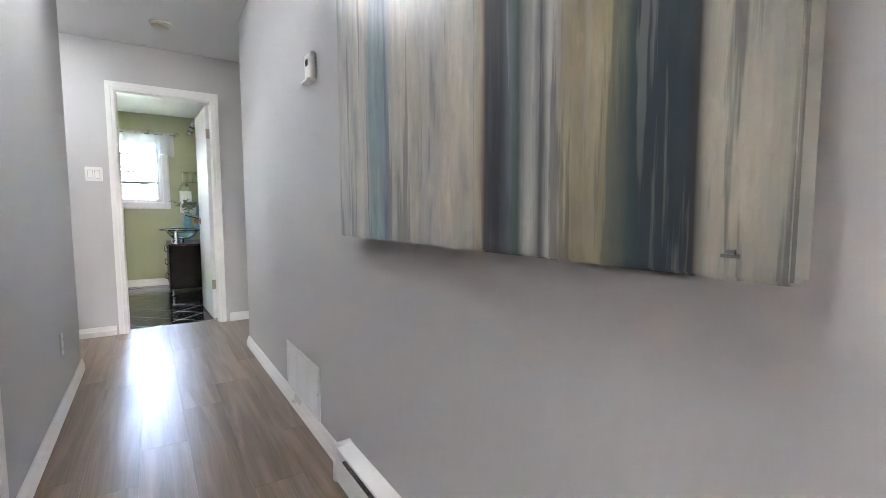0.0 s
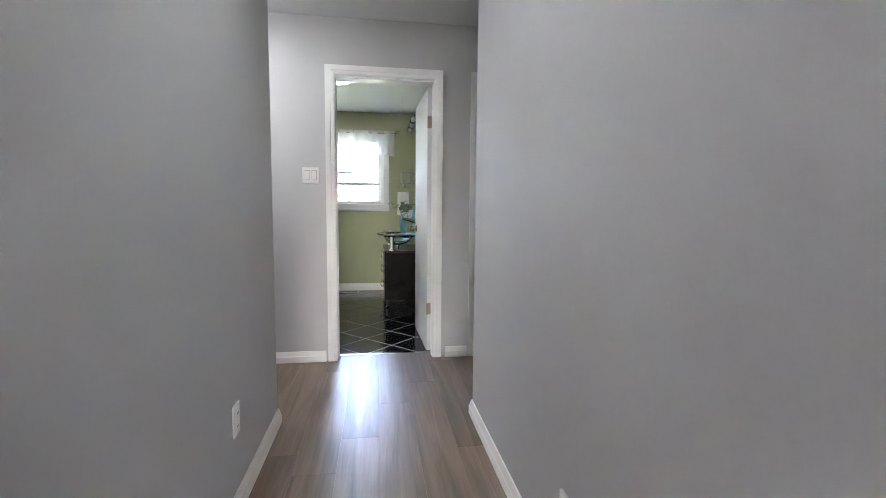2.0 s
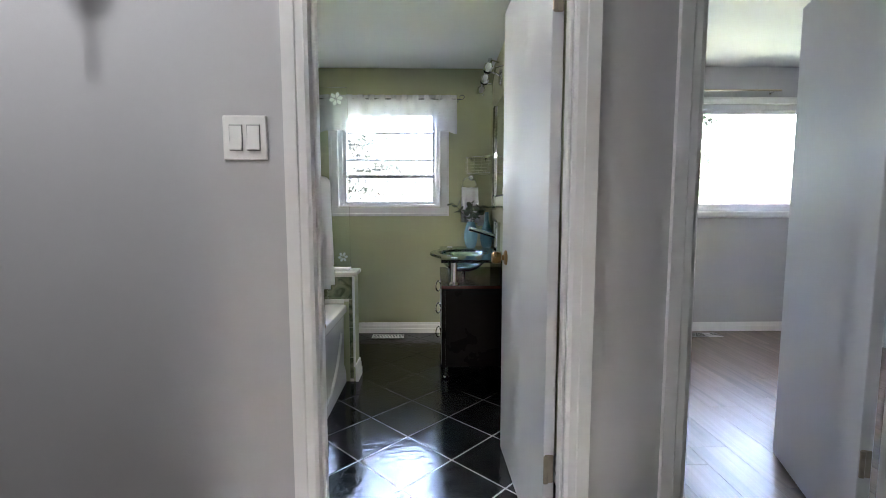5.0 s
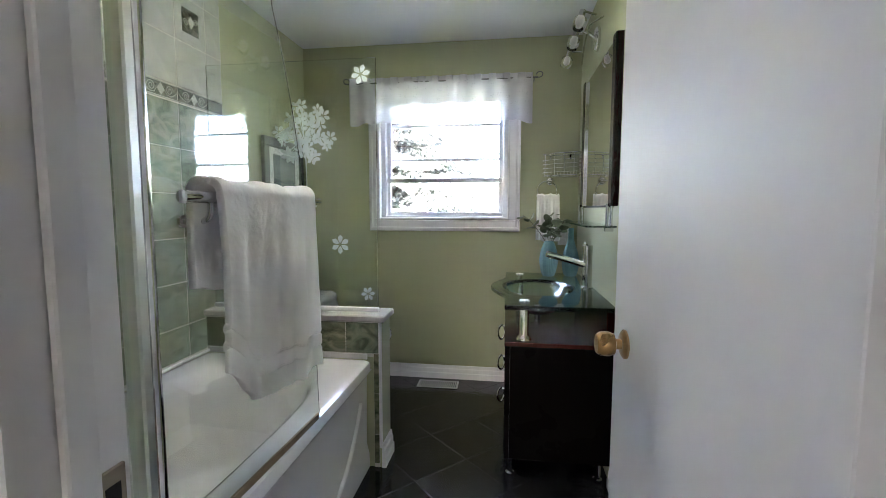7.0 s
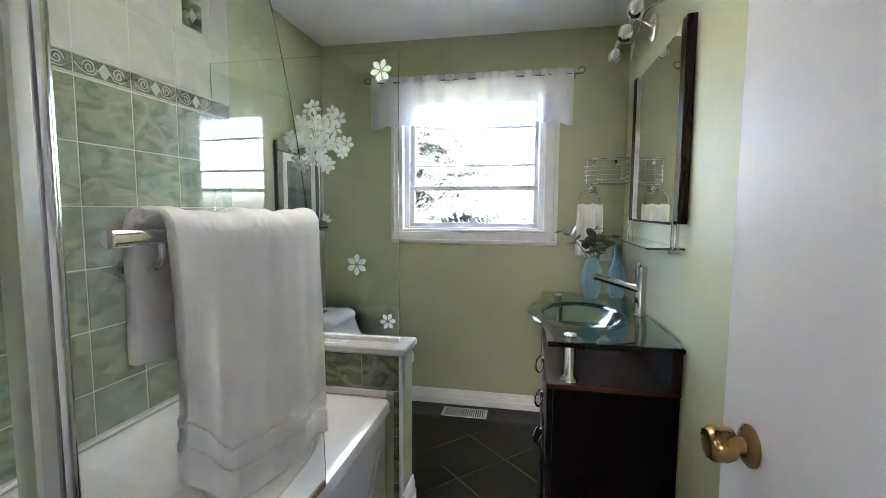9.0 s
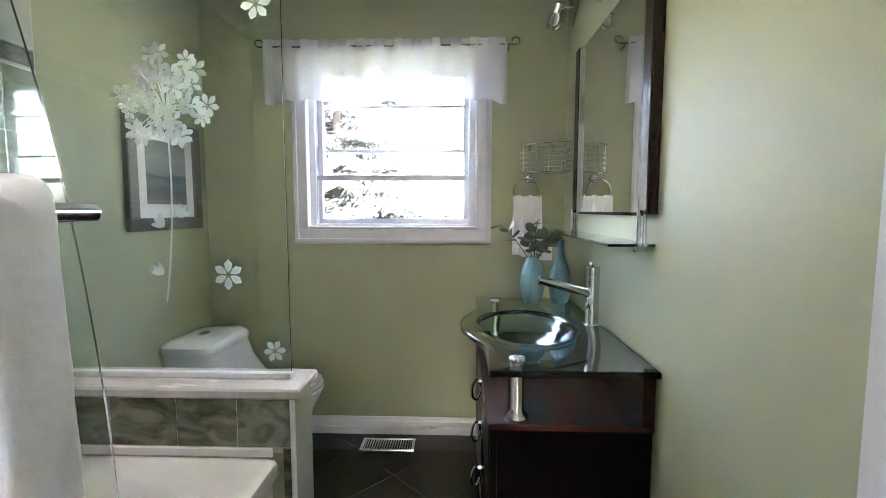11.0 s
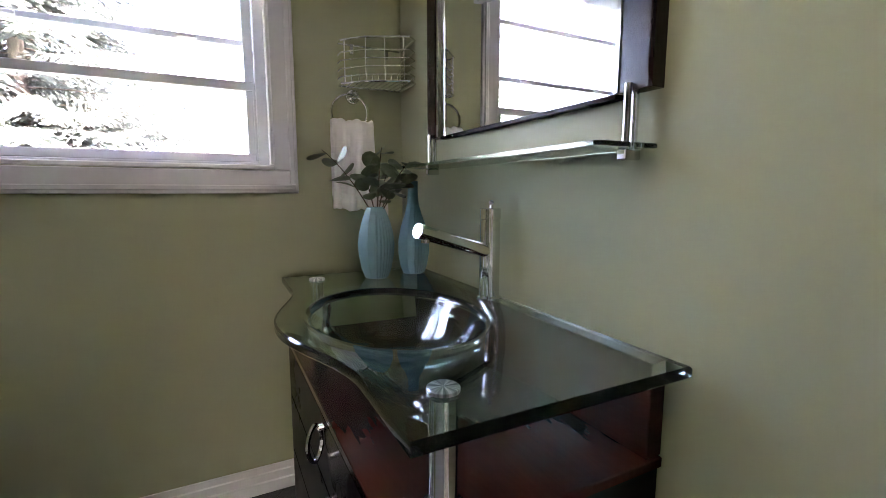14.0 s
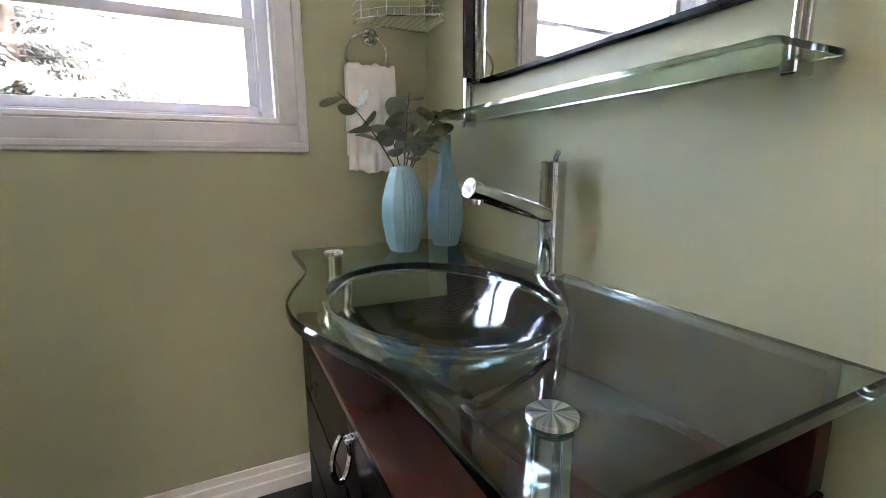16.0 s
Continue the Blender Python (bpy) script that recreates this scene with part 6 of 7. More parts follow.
# ---- mirror, shelf, vanity light ----
def mirror():
    x, y0, y1, z0, z1 = BATH_X1, 7.206, 8.048, 1.260, 1.992
    t = thing("wall_mirror", "tall mirror between dark mahogany side rails", "mirror", (x, (y0 + y1) / 2, z0))
    for a, b, inner in ((y0, y0 + 0.066, 1), (y1 - 0.066, y1, -1)):
        bm = bmesh.new()
        prism(bm, [(x - 0.002, a), (x - 0.030, a), (x - 0.034, a + 0.006), (x - 0.034, b - 0.006), (x - 0.030, b), (x - 0.002, b)], "z", z0, z1)
        part("side_rail", bm, DARK_MAHOGANY, t, "dark mahogany side rail")
    part("chrome_strip", boxes((x - 0.032, x - 0.004, y0 + 0.0665, y0 + 0.078, z0, z1 - 0.002), bevel=0.002), CHROME, t)
    part("chrome_strip", boxes((x - 0.032, x - 0.004, y1 - 0.078, y1 - 0.0665, z0, z1 - 0.002), bevel=0.002), CHROME, t)
    part("backing", boxes((x - 0.014, x - 0.002, y0 + 0.079, y1 - 0.079, z0, z1)), BLACK_LACQUER, t)
    part("glass", boxes((x - 0.020, x - 0.0145, y0 + 0.0785, y1 - 0.0785, z0 + 0.003, z1 - 0.003), bevel=0.001), MIRROR, t, "mirror glass")
    part("bottom_lip", boxes((x - 0.024, x - 0.004, y0 + 0.079, y1 - 0.079, z0 - 0.006, z0 + 0.0025)), BLACK_LACQUER, t)
    return t


mirror()


def glass_shelf():
    x, z = BATH_X1, 1.169
    t = thing("glass_shelf", "clear glass shelf hung on chrome rods under the mirror", "shelf", (x, 7.68, z))
    out = [(x - 0.003, 7.212), (x - 0.128, 7.212), (x - 0.136, 7.220), (x - 0.136, 8.026), (x - 0.128, 8.036), (x - 0.003, 8.036)]
    gl = part("shelf_glass", prism(bmesh.new(), out, "z", z - 0.004, z + 0.004, 0.001), SEA_GLASS, t)
    gl.visible_shadow = False
    for y in (7.244, 8.012):
        for dx in (0.022, 0.040):
            part("rod", turned((x - dx, y, z - 0.018), [(0, 0), (0.0065, 0.001), (0.0065, 0.120), (0, 0.120)], 16), CHROME, t, "", True)
        part("clamp", boxes((x - 0.050, x - 0.012, y - 0.009, y + 0.009, z - 0.022, z - 0.0045), bevel=0.002), CHROME, t)
    return t


glass_shelf()


def vanity_light():
    x, y, z = BATH_X1, 7.79, 2.165
    t = thing("vanity_light", "brushed steel wall light with three small glass spot shades", "wall lamp", (x, y, z))
    part("base", turned((x, y, z), [(0.062, 0), (0.062, -0.014), (0.052, -0.022), (0, -0.024)], 36, "x"), BRUSHED, t, "", True)
    arc = [(x - 0.038 - 0.022 * math.cos(math.pi * u / 2), y + 0.31 * u, z + 0.055 - 0.075 * abs(u + 0.2)) for u in [i / 10 - 1 for i in range(21)]]
    part("bar", tube(arc, 0.0045, 8), CHROME, t, "", True)
    part("stem", tube([(x - 0.02, y, z + 0.01), (x - 0.06, y, z + 0.04)], 0.008, 10), CHROME, t, "", True)
    for dy, dz, tilt in ((-0.235, 0.010, -0.35), (-0.03, -0.012, -0.15), (0.245, -0.025, 0.25)):
        c = Vector((x - 0.135, y + dy, z + dz))
        d = Vector((-0.25, tilt, -0.9)).normalized()
        part("arm", tube([(x - 0.055, y + dy * 0.9, z + dz + 0.035), c + Vector((0.02, 0, 0.045)), c - d * 0.045], 0.0055, 8), CHROME, t, "", True)
        part("socket", tube([c - d * 0.060, c - d * 0.02], 0.016, 16), CHROME, t, "", True)
        q = [0.020, 0.031, 0.033, 0.030, 0.026]
        bm = bmesh.new()
        sweep(bm, [c - d * 0.02, c - d * 0.008, c + d * 0.018, c + d * 0.036, c + d * 0.046], q, 20)
        s = part("shade", bm, CLEAR, t, "small clear glass shade", True)
        s.visible_shadow = False
        part("bulb", tube([c - d * 0.015, c, c + d * 0.020, c + d * 0.03], [0.008, 0.013, 0.013, 0.005], 14), PLASTIC, t, "unlit bulb", True)
    return t


vanity_light()


# ---- towel ring, basket, outlet, valance ----
def towel_ring():
    x, y, z = 2.890, BATH_Y1, 1.435
    t = thing("towel_ring", "chrome towel ring on the green wall", "towel ring", (x, y, z))
    part("rosette", turned((x, y, z), [(0.027, 0), (0.027, -0.008), (0.022, -0.014), (0.012, -0.016), (0.012, -0.034), (0, -0.036)], 28, "y"), CHROME, t, "", True)
    c = Vector((x - 0.022, y - 0.040, z - 0.062))
    pts = [c + Vector((0.064 * math.sin(a), 0.012 * (1 - math.cos(a)) * 0.5, 0.062 * math.cos(a))) for a in [2 * math.pi * i / 40 for i in range(40)]]
    part("ring", tube(pts, 0.0042, 8, True), CHROME, t, "", True)
    return t


towel_ring()
folded_towel("hand_towel", (2.800, 2.948), (8.312, 1.330), lambda u: 0.295 + 0.008 * math.sin(3 * u), lambda u: 0.25, "x", "white terry hand towel hanging through the chrome ring", 0.009, 9, True, 0.013, 0.01)


def wire_basket():
    x0, x1, y0, y1, z0, z1 = 2.838, 3.070, 8.165, 8.345, 1.464, 1.612
    t = thing("wire_basket", "small chrome wire basket on the wall above the towel ring", "basket", ((x0 + x1) / 2, y1, z0))
    front = [(x0, y1), (x0, y1 - 0.04), (x0 + 0.065, y1 - 0.11), (x1 - 0.03, y0), (x1, y0 + 0.03), (x1, y1)]
    for z, r in ((z1, 0.0034), (z0 + 0.004, 0.0032)):
        part("rim_wire", tube([(x, y, z) for x, y in front], r, 6, True), CHROME, t)
    for i in range(1, 5):
        z = z0 + (z1 - z0) * i / 5.5
        part("side_wire", tube([(x, y, z) for x, y in front], 0.0021, 5), BRUSHED, t)
    for i in range(12):
        x = x0 + 0.010 + (x1 - x0 - 0.02) * i / 11
        yf = (y1 - 0.04 - 0.07 * (x - x0) / 0.065) if x < x0 + 0.065 else (y1 - 0.11 - 0.07 * (x - x0 - 0.065) / (x1 - x0 - 0.095) if x < x1 - 0.03 else y0 + 0.02)
        part("base_wire", tube([(x, y1, z0 + 0.003), (x, yf, z0 + 0.003)] + ([(x, yf, z1)] if i % 3 == 0 else [(x, yf, z0 + 0.02)]), 0.0021, 5), BRUSHED, t)
    for x in (x0 + 0.05, x1 - 0.05):
        part("hook", boxes((x - 0.006, x + 0.006, y1 - 0.003, BATH_Y1, z1 - 0.03, z1 + 0.004)), CHROME, t)
    return t


wire_basket()
t = thing("wall_outlet", "white wall outlet plate behind the vases", "outlet", (2.985, BATH_Y1, 1.055))
part("plate", boxes((2.950, 3.020, BATH_Y1 - 0.006, BATH_Y1, 0.998, 1.112), bevel=0.002), PLASTIC, t)
for z in (1.031, 1.079):
    part("receptacle", boxes((2.968, 3.002, BATH_Y1 - 0.009, BATH_Y1 - 0.005, z - 0.015, z + 0.015), bevel=0.002), PLASTIC, t)


def valance_rod():
    y, z = 8.288, 2.118
    t = thing("curtain_rod", "thin dark steel valance rod with curled ends", "curtain rod", (2.13, y, z))
    part("rod", tube([(1.475, y, z), (2.790, y, z)], 0.0055, 10), DARK_STEEL, t, "", True)
    for x, s in ((1.475, -1), (2.790, 1)):
        curl = [(x + s * (0.004 + 0.020 * math.sin(a) + 0.006), y, z + 0.020 - 0.020 * math.cos(a) * (1 - a / 14)) for a in [i * 0.35 for i in range(15)]]
        part("curl_finial", tube([(x, y, z)] + curl, 0.0032, 8), DARK_STEEL, t, "", True)
    for x in (1.50, 2.765):
        part("bracket", tube([(x, y, z - 0.004), (x, y + 0.03, z - 0.012), (x, BATH_Y1, z - 0.012)], 0.004, 8), DARK_STEEL, t)
    return t


valance_rod()


def valance():
    x0, x1, z1, z0 = 1.492, 2.755, 2.152, 1.845
    nu, nv = 220, 24
    bm = bmesh.new()
    v = []
    for i in range(nu + 1):
        u = i / nu
        row = []
        for j in range(nv + 1):
            w = j / nv
            end = 1.0 if 0.02 < u < 0.98 else 0.6
            dip = 0.018 * math.exp(-((u - 0.0) / 0.07) ** 2) + 0.022 * math.exp(-((u - 1.0) / 0.06) ** 2)
            scal = 0.0055 * abs(math.sin(34 * u)) + dip
            z = z1 - (z1 - z0 + scal) * w
            amp = 0.006 + 0.013 * w
            y = 8.281 + amp * math.sin(52 * u + 0.6 * math.sin(9 * u)) + 0.006 * math.sin(17 * u + 2 * w) - 0.006 * w
            if w < 0.16:
                y = 8.281 + (y - 8.281) * w / 0.16 * 0.6 + (0.0075 if (int(u * 26) % 2) else -0.0075) * (1 - w / 0.16)
            row.append(bm.verts.new((x0 + (x1 - x0) * u + 0.004 * math.sin(26 * u) * w, y, z)))
        v.append(row)
    for i in range(nu):
        for j in range(nv):
            bm.faces.new((v[i][j], v[i + 1][j], v[i + 1][j + 1], v[i][j + 1]))
    ob = new("valance_curtain", finish(bm, "valance_curtain", SHEER, True))
    tagged(ob, "sheer white voile valance with embroidered sprigs", "curtain")
    for a, b in ((x0, x0 + 0.012), (x1 - 0.012, x1)):
        bm = bmesh.new()
        box(bm, a, b, 8.270, 8.272, z0 - 0.012, z0 + 0.28)
        hem = new("hem", finish(bm, "hem", SHEER))
        hem.parent = ob
    return ob


valance()


# ---- outdoors ----
solid("ground", boxes((-300, 300, -300, 300, -1.2, -0.8)), GRASS, "mown green lawn round the house", "ground")


def spruce(x, y, height, radius, seed):
    """Conifer: tapered trunk, drooping whorled limbs and many needle sprays."""
    rnd = random.Random(seed)
    t = thing("spruce_tree", "tall blue-green spruce with drooping boughs", "tree", (x, y, -0.8))
    part("trunk", tube([(x, y, -0.8), (x + 0.03, y, height * 0.5), (x, y, height)], [0.17, 0.10, 0.015], 10), BARK, t, "", True)
    limbs, verts, faces = bmesh.new(), [], []
    z = -0.2
    while z < height - 0.2:
        f = 1 - (z + 0.8) / (height + 0.8)
        reach = radius * (f ** 0.85)
        for k in range(8 if z < height * 0.8 else 5):
            a = rnd.uniform(0, 6.28)
            ln = reach * rnd.uniform(0.45, 1.05)
            d = Vector((math.cos(a), math.sin(a), 0))
            pts = [Vector((x, y, z)) + d * ln * u + Vector((0, 0, -0.22 * ln * u * u + 0.16 * ln * u ** 4)) for u in (0, 0.25, 0.5, 0.75, 1.0)]
            sweep(limbs, pts, [0.020 * f + 0.006, 0.014 * f + 0.005, 0.009, 0.006, 0.003], 5)
            side = Vector((-d.y, d.x, 0))
            m = max(9, int(ln * 16))
            for q in range(m):
                u = 0.14 + 0.86 * q / m
                p = Vector((x, y, z)) + d * ln * u + Vector((0, 0, -0.22 * ln * u * u + 0.16 * ln * u ** 4))
                for s in (-1, 1):
                    w = (0.40 * (1 - u) + 0.11) * ln * 0.42 * rnd.uniform(0.6, 1.2)
                    tip = p + side * s * w + d * w * 0.7 + Vector((0, 0, -w * rnd.uniform(0.1, 0.9)))
                    ax = (tip - p)
                    for h in range(3):
                        b0 = p + ax * (h / 3)
                        e = p + ax * min(1, (h + 1.35) / 3)
                        n = Vector((rnd.uniform(-1, 1), rnd.uniform(-1, 1), rnd.uniform(0.2, 1))).normalized() * 0.036
                        i0 = len(verts)
                        verts.extend([b0, (b0 + e) / 2 + n, e, (b0 + e) / 2 - n])
                        faces.append((i0, i0 + 1, i0 + 2, i0 + 3))
        z += 0.15
    part("limbs", limbs, BARK, t, "", False)
    me = bpy.data.meshes.new("crown")
    me.from_pydata([tuple(p) for p in verts], [], faces)
    me.materials.append(SPRUCE)
    c = new("crown", me)
    c.parent, c.matrix_parent_inverse = t, Matrix.Translation(-Vector(t.location))
    c["kind"] = "stuff"
    return t


spruce(-0.85, 18.4, 12.5, 4.9, 3)


def leafy_tree(name, x, y, base_z, height, radius, seed, count, label, trunk=0.16):
    rnd = random.Random(seed)
    t = thing(name, label, "tree" if "tree" in name else "bush", (x, y, base_z))
    low = base_z + height * (0.3 if "tree" in name else 0.02)
    bm = tube([(x, y, base_z), (x + 0.1, y, base_z + height * 0.45), (x, y, base_z + height * 0.9)], [trunk, trunk * 0.7, trunk * 0.15], 8)
    for k in range(9):
        a = k * 2.4
        h = base_z + height * (0.30 + 0.06 * k)
        sweep(bm, [(x, y, h), (x + radius * 0.4 * math.cos(a), y + radius * 0.4 * math.sin(a), h + 0.3 * radius), (x + radius * 0.8 * math.cos(a), y + radius * 0.8 * math.sin(a), h + 0.5 * radius)], [trunk * 0.4, trunk * 0.25, trunk * 0.08], 5)
    part("trunk", bm, BARK, t)
    verts, faces = [], []
    clumps = []
    for k in range(46):
        a, e = rnd.uniform(0, 6.28), rnd.uniform(-1, 1)
        r = radius * rnd.uniform(0.45, 1.0)
        clumps.append((x + r * math.cos(a) * math.sqrt(1 - e * e), y + r * math.sin(a) * math.sqrt(1 - e * e), (low + base_z + height) / 2 + e * (base_z + height - low) / 2, radius * rnd.uniform(0.16, 0.34)))
    for k in range(count):
        cx, cy, cz, cr = rnd.choice(clumps)
        p = Vector((cx, cy, cz)) + Vector((rnd.gauss(0, 1), rnd.gauss(0, 1), rnd.gauss(0, 0.8))) * cr * 0.5
        d = Vector((rnd.uniform(-1, 1), rnd.uniform(-1, 1), rnd.uniform(-1, 0.6))).normalized()
        s = d.orthogonal().normalized()
        q = rnd.uniform(0.045, 0.085) * 1.7
        i0 = len(verts)
        verts.extend([p, p + d * q + s * q * 0.55, p + d * q * 2, p + d * q - s * q * 0.55])
        faces.append((i0, i0 + 1, i0 + 2, i0 + 3))
    me = bpy.data.meshes.new("crown")
    me.from_pydata([tuple(p) for p in verts], [], faces)
    me.materials.append(FOLIAGE)
    c = new("crown", me)
    c.parent, c.matrix_parent_inverse = t, Matrix.Translation(-Vector(t.location))
    c["kind"] = "stuff"
    return t


leafy_tree("leafy_tree", 6.6, 14.2, -0.8, 6.2, 2.6, 21, 26000, "broad green garden tree outside the bedroom")
leafy_tree("bush", 3.45, 24.0, -0.8, 2.5, 1.0, 31, 5000, "rounded green garden bush", 0.05)
leafy_tree("bush", 1.9, 27.0, -0.8, 2.0, 1.2, 32, 5000, "low green garden bush", 0.05)
leafy_tree("bush", 0.2, 29.0, -0.8, 2.2, 1.6, 33, 6000, "low green garden bush", 0.05)
leafy_tree("bush", 6.6, 26.0, -0.8, 3.0, 1.6, 34, 6000, "rounded green garden bush", 0.05)


# ---- pieces: wall tiles, floor tiles, planks ----
def piece(name, me, parent, at, random_turn=0):
    ob = new(name, me)
    ob.parent = parent
    ob.location = at
    return ob


def slab_mesh(name, sx, sy, sz, material, bevel=0.0012):
    """A bevelled slab with its underside at z = 0, in 20 triangles or so."""
    x, y, z, b = sx / 2, sy / 2, sz, bevel
    vs = [(-x, -y, 0), (x, -y, 0), (x, y, 0), (-x, y, 0), (-x, -y, z - b), (x, -y, z - b), (x, y, z - b), (-x, y, z - b), (-x + b, -y + b, z), (x - b, -y + b, z), (x - b, y - b, z), (-x + b, y - b, z)]
    fs = [(8, 9, 10, 11), (3, 2, 1, 0)] + [(i, (i + 1) % 4, (i + 1) % 4 + 4, i + 4) for i in range(4)] + [(i + 4, (i + 1) % 4 + 4, (i + 1) % 4 + 8, i + 8) for i in range(4)]
    me = bpy.data.meshes.new(name)
    me.from_pydata(vs, [], fs)
    me.materials.append(material)
    return me


tile_wall = solid("trim_tile_bed", boxes((BATH_X0 + 0.0005, BATH_X0 + 0.0062, BATH_Y0, 7.372, 0.53, 2.399)), GROUT, "green and pale glazed wall tiles round the tub", "tiled wall")
TILE_T = 0.0075
cache = {}


def wall_tile(y0, y1, z0, z1, material):
    key = (round(y1 - y0, 3), round(z1 - z0, 3), material.name)
    if key not in cache:
        me = slab_mesh("tile", z1 - z0 - 0.0042, y1 - y0 - 0.0042, TILE_T - 0.004, material, 0.001)
        me.transform(Matrix.Rotation(radians(90), 4, "Y"))
        cache[key] = me
    return piece("tile", cache[key], tile_wall, (BATH_X0 + 0.004, (y0 + y1) / 2, (z0 + z1) / 2))


def spiral(bm, x, y, z, r, s, turns=1.6):
    pts = []
    for i in range(26):
        a = i / 25 * turns * 2 * math.pi
        q = r * (1 - 0.8 * i / 25)
        pts.append((x, y + s * q * math.cos(a), z + q * math.sin(a)))
    sweep(bm, pts, 0.0022, 5)


cols = [BATH_Y0 + 0.002, 5.608, 5.814, 6.020, 6.226, 6.431, 6.636, 6.842, 7.048, 7.255, 7.371]
rows_green = [0.550, 0.704, 0.907, 1.110, 1.313, 1.516, 1.719]
rows_pale = [1.794, 2.003, 2.211, 2.398]
relief_mat = mat("relief_glaze", (0.52, 0.53, 0.47), 0.25, var=0.08, scale=20)
for a, b in zip(cols, cols[1:]):
    for c, d in zip(rows_green, rows_green[1:]):
        wall_tile(a, b, c, d, GREEN_TILE)
    for c, d in zip(rows_pale, rows_pale[1:]):
        wall_tile(a, b, c, d, PALE_TILE)
    band = wall_tile(a, b, 1.7225, 1.791, BAND_DARK)
    bm = bmesh.new()
    xs, ym, zm = BATH_X0 + TILE_T, (a + b) / 2, 1.757
    box(bm, xs - 0.001, xs + 0.003, a + 0.002, b - 0.002, 1.7235, 1.7285)
    box(bm, xs - 0.001, xs + 0.003, a + 0.002, b - 0.002, 1.785, 1.790)
    if b - a > 0.15:
        prism(bm, [(ym - 0.022, zm), (ym, zm + 0.027), (ym + 0.022, zm), (ym, zm - 0.027)], "x", xs - 0.001, xs + 0.003)
        for s in (-1, 1):
            spiral(bm, xs + 0.001, ym + s * 0.052, zm + 0.002, 0.022, s)
            sweep(bm, [(xs + 0.001, ym + s * 0.022, zm), (xs + 0.001, ym + s * 0.035, zm - 0.018), (xs + 0.001, ym + s * 0.06, zm - 0.022), (xs + 0.001, ym + s * 0.085, zm - 0.008), (xs + 0.001, ym + s * 0.100, zm + 0.004)], 0.0022, 5)
    rl = new("relief", finish(bm, "relief", relief_mat))
    rl.parent = band
    rl.matrix_parent_inverse = Matrix.Translation(-Vector(band.location))
for ym in (5.917, 6.328, 6.739, 7.151):
    zm, xs = 2.107, BATH_X0 + TILE_T
    d = part("deco_tile", boxes((xs - 0.0005, xs + 0.002, ym - 0.054, ym + 0.054, zm - 0.054, zm + 0.054)), BAND_DARK, tile_wall, "dark inset tile with a scroll relief")
    bm = bmesh.new()
    prism(bm, [(ym - 0.020, zm), (ym, zm + 0.030), (ym + 0.020, zm), (ym, zm - 0.030)], "x", xs + 0.001, xs + 0.005)
    for s in (-1, 1):
        spiral(bm, xs + 0.003, ym + s * 0.033, zm + s * 0.010, 0.017, s)
    part("relief", bm, relief_mat, d)

pcache = {}
for a, b in ((1.124, 1.258), (1.258, 1.462), (1.462, 1.666), (1.666, 1.850), (1.850, 2.010)):
    me = slab_mesh("tile", b - a - 0.003, 0.712 - 0.563 - 0.003, 0.006, PONY_TILE, 0.001)
    me.transform(Matrix.Rotation(radians(90), 4, "X"))
    piece("tile", me, pony, ((a + b) / 2, 7.1715, (0.712 + 0.563) / 2))
for c, d in ((0.02, 0.165), (0.165, 0.37), (0.37, 0.562)):
    me = slab_mesh("tile", 0.022, d - c - 0.003, 0.006, PONY_TILE, 0.001)
    me.transform(Matrix.Rotation(radians(90), 4, "X"))
    piece("tile", me, pony, (1.9985, 7.1715, (c + d) / 2))
part("grout", boxes((1.986, 2.0115, 7.1695, 7.1718, 0.0, 0.546), (1.124, 2.0115, 7.1695, 7.1718, 0.546, 0.714)), GROUT, pony)


def clip(poly, x0, x1, y0, y1):
    for ax, lim, sgn in ((0, x0, 1), (0, x1, -1), (1, y0, 1), (1, y1, -1)):
        out = []
        for i, p in enumerate(poly):
            q = poly[(i + 1) % len(poly)]
            a, b = sgn * (p[ax] - lim), sgn * (q[ax] - lim)
            if a >= 0:
                out.append(p)
            if a * b < 0:
                u = a / (a - b)
                out.append((p[0] + (q[0] - p[0]) * u, p[1] + (q[1] - p[1]) * u))
        poly = out
        if not poly:
            return []
    return poly


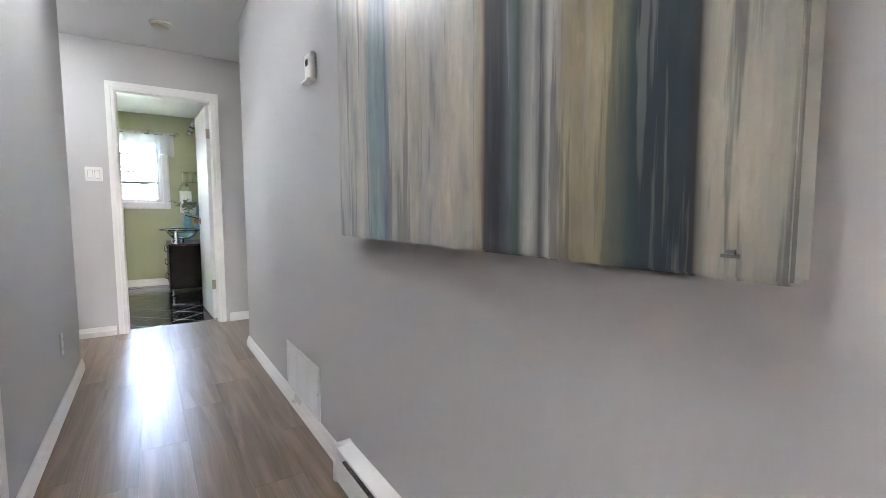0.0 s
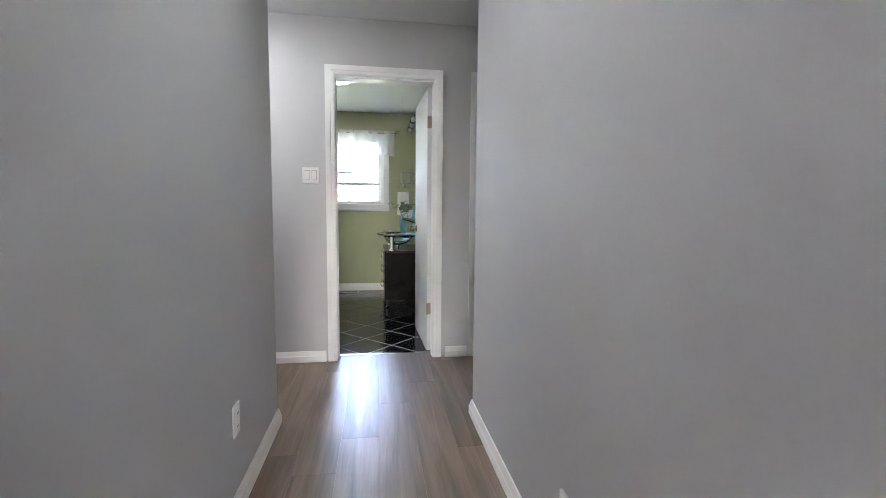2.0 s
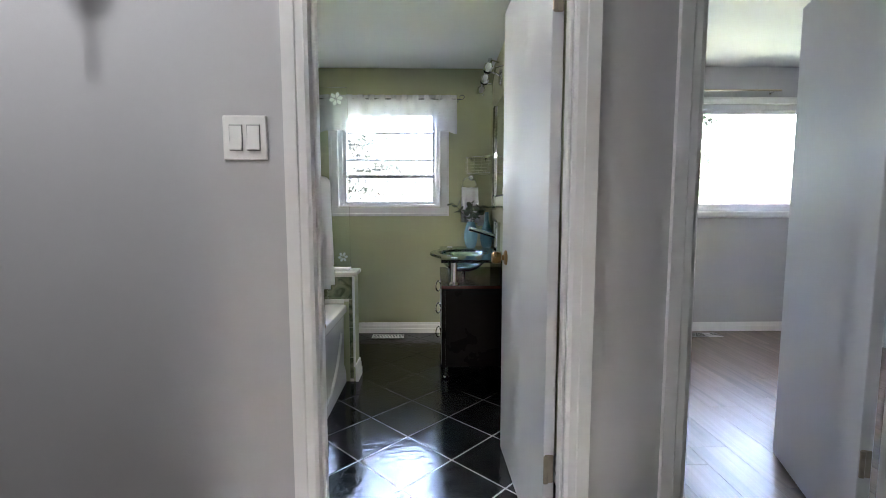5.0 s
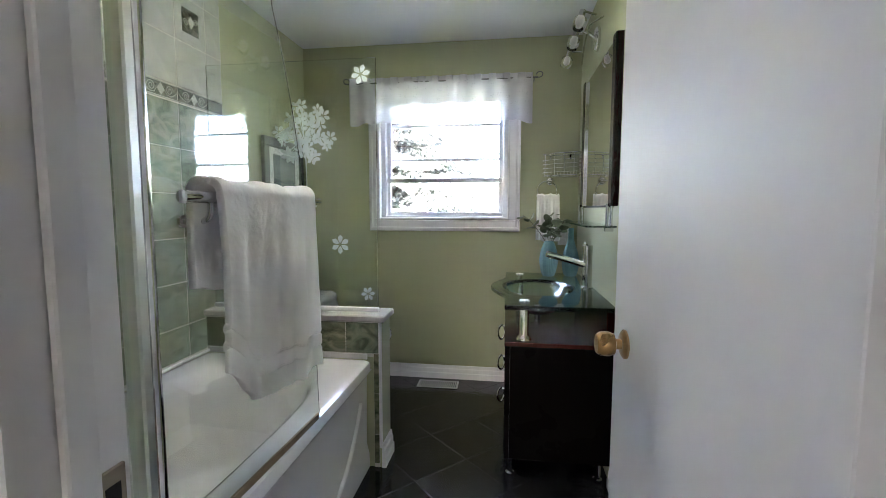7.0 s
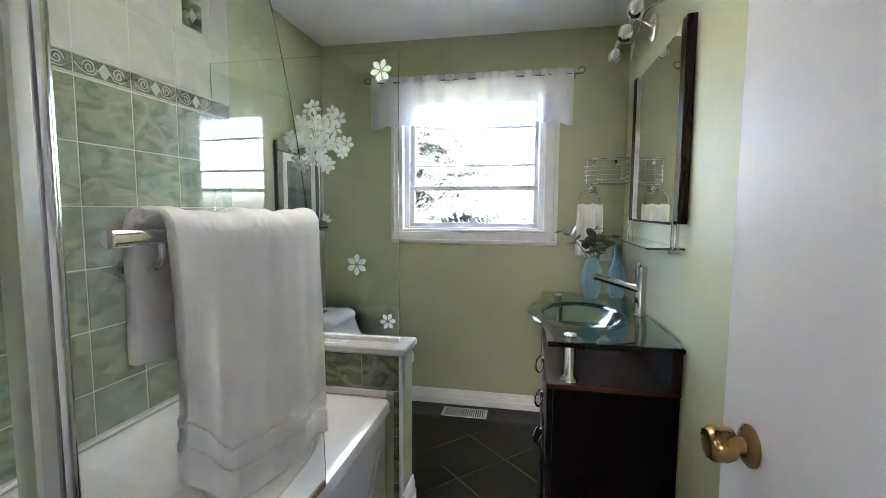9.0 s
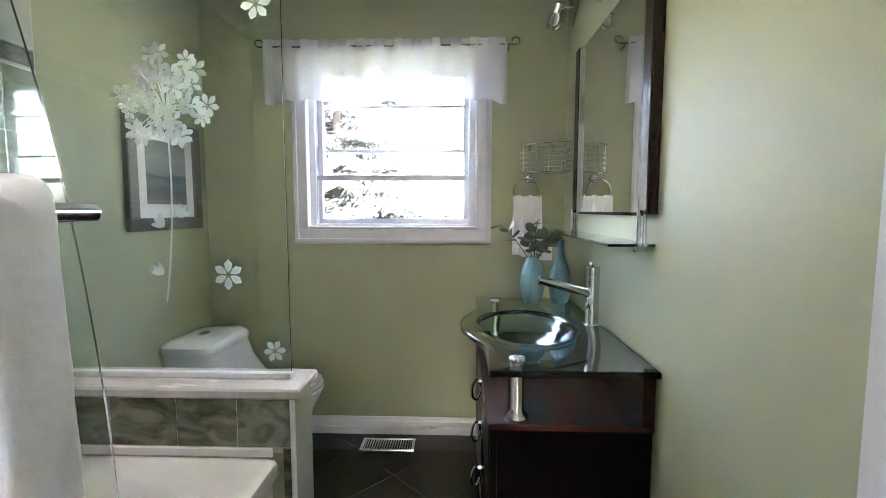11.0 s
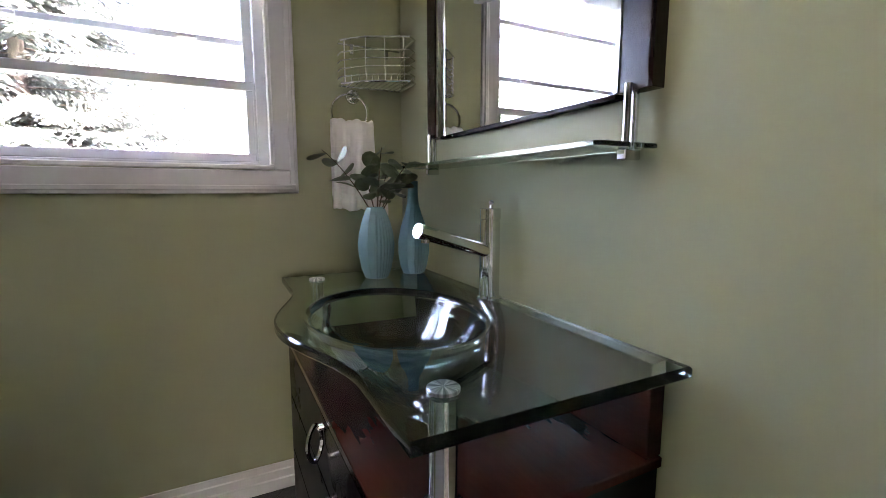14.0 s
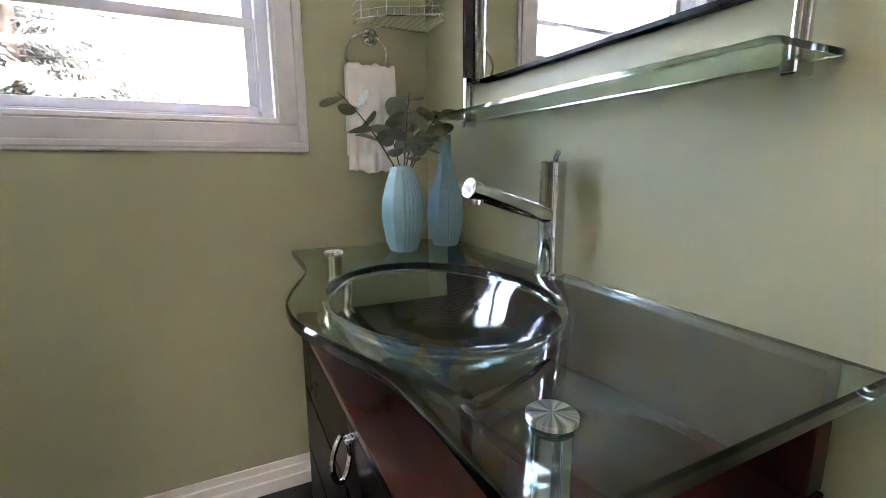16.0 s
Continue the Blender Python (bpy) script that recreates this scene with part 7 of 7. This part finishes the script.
S, GAP = 0.305, 0.0034
ox, oy = 2.632, 7.078
e1, e2 = (math.sqrt(0.5), math.sqrt(0.5)), (-math.sqrt(0.5), math.sqrt(0.5))
for region in ((1.955, BATH_X1 - 0.001, BATH_Y0 + 0.004, BATH_Y1 - 0.001), (BATH_X0 + 0.001, 1.9548, 7.326, BATH_Y1 - 0.001)):
    for i in range(-9, 10):
        for j in range(-9, 10):
            sq = [(i * S + GAP, j * S + GAP), ((i + 1) * S - GAP, j * S + GAP), ((i + 1) * S - GAP, (j + 1) * S - GAP), (i * S + GAP, (j + 1) * S - GAP)]
            poly = clip([(ox + u * e1[0] + v * e2[0], oy + u * e1[1] + v * e2[1]) for u, v in sq], *region)
            if len(poly) < 3:
                continue
            cx, cy = sum(p[0] for p in poly) / len(poly), sum(p[1] for p in poly) / len(poly)
            k = len(poly)
            b = 0.0018
            def inn(p):
                d = math.hypot(p[0] - cx, p[1] - cy) or 1
                return (p[0] - (p[0] - cx) / d * b * 1.3, p[1] - (p[1] - cy) / d * b * 1.3)
            vs = [(p[0] - cx, p[1] - cy, -0.004) for p in poly] + [(p[0] - cx, p[1] - cy, -0.0012) for p in poly] + [(inn(p)[0] - cx, inn(p)[1] - cy, 0.0) for p in poly]
            fs = [tuple(range(2 * k, 3 * k))] + [(m, (m + 1) % k, (m + 1) % k + k, m + k) for m in range(k)] + [(m + k, (m + 1) % k + k, (m + 1) % k + 2 * k, m + 2 * k) for m in range(k)]
            me = bpy.data.meshes.new("tile")
            me.from_pydata(vs, [], fs)
            me.materials.append(SLATE)
            piece("tile", me, bath_floor, (cx, cy, 0))

# laminate planks, laid along the hall
PW, PL = 0.182, 1.215
planks = {}
rest = ([], [])
rnd = random.Random(77)
xs = [-1.3 + PW * i for i in range(42)]
for i, x in enumerate(xs):
    y = -4.1 - rnd.uniform(0, 1) * PL
    while y < BATH_Y1:
        y0, y1 = max(y, -4.1), min(y + PL, BATH_Y1)
        y += PL
        x1 = min(x + PW, 6.3)
        if x1 < 1.0 and y0 > 4.45 and x1 < 0.1:
            continue
        if x1 > BATH_X0 - 0.1 and x < BATH_X1 + 0.1:
            if y0 > 5.56:
                continue
            y1 = min(y1, 5.562)
        if x < 1.0 and y0 > 5.5:
            continue
        if x < 1.0:
            y1 = min(y1, 4.44 if x1 < 0.1 else 5.5)
        if y1 - y0 < 0.02:
            continue
        seen = y1 > 0.9 and x1 > 0.3
        w, ln = x1 - x - 0.0006, y1 - y0 - 0.0006
        if seen:
            key = (round(w, 3), round(ln, 3))
            if key not in planks:
                planks[key] = slab_mesh("plank", w, ln, 0.012, LAMINATE, 0.0006)
            piece("plank", planks[key], hall_floor, ((x + x1) / 2, (y0 + y1) / 2, -0.012))
        else:
            k = len(rest[0])
            rest[0].extend([(x, y0, 0), (x + w, y0, 0), (x + w, y0 + ln, 0), (x, y0 + ln, 0), (x, y0, -0.011), (x + w, y0, -0.011), (x + w, y0 + ln, -0.011), (x, y0 + ln, -0.011)])
            rest[1].extend([(k, k + 1, k + 2, k + 3), (k, k + 4, k + 5, k + 1), (k + 1, k + 5, k + 6, k + 2), (k + 2, k + 6, k + 7, k + 3), (k + 3, k + 7, k + 4, k)])
me = bpy.data.meshes.new("far_planks")
me.from_pydata(rest[0], [], rest[1])
me.materials.append(LAMINATE)
fp = new("far_planks", me)
fp.parent = hall_floor
fp["kind"] = "stuff"
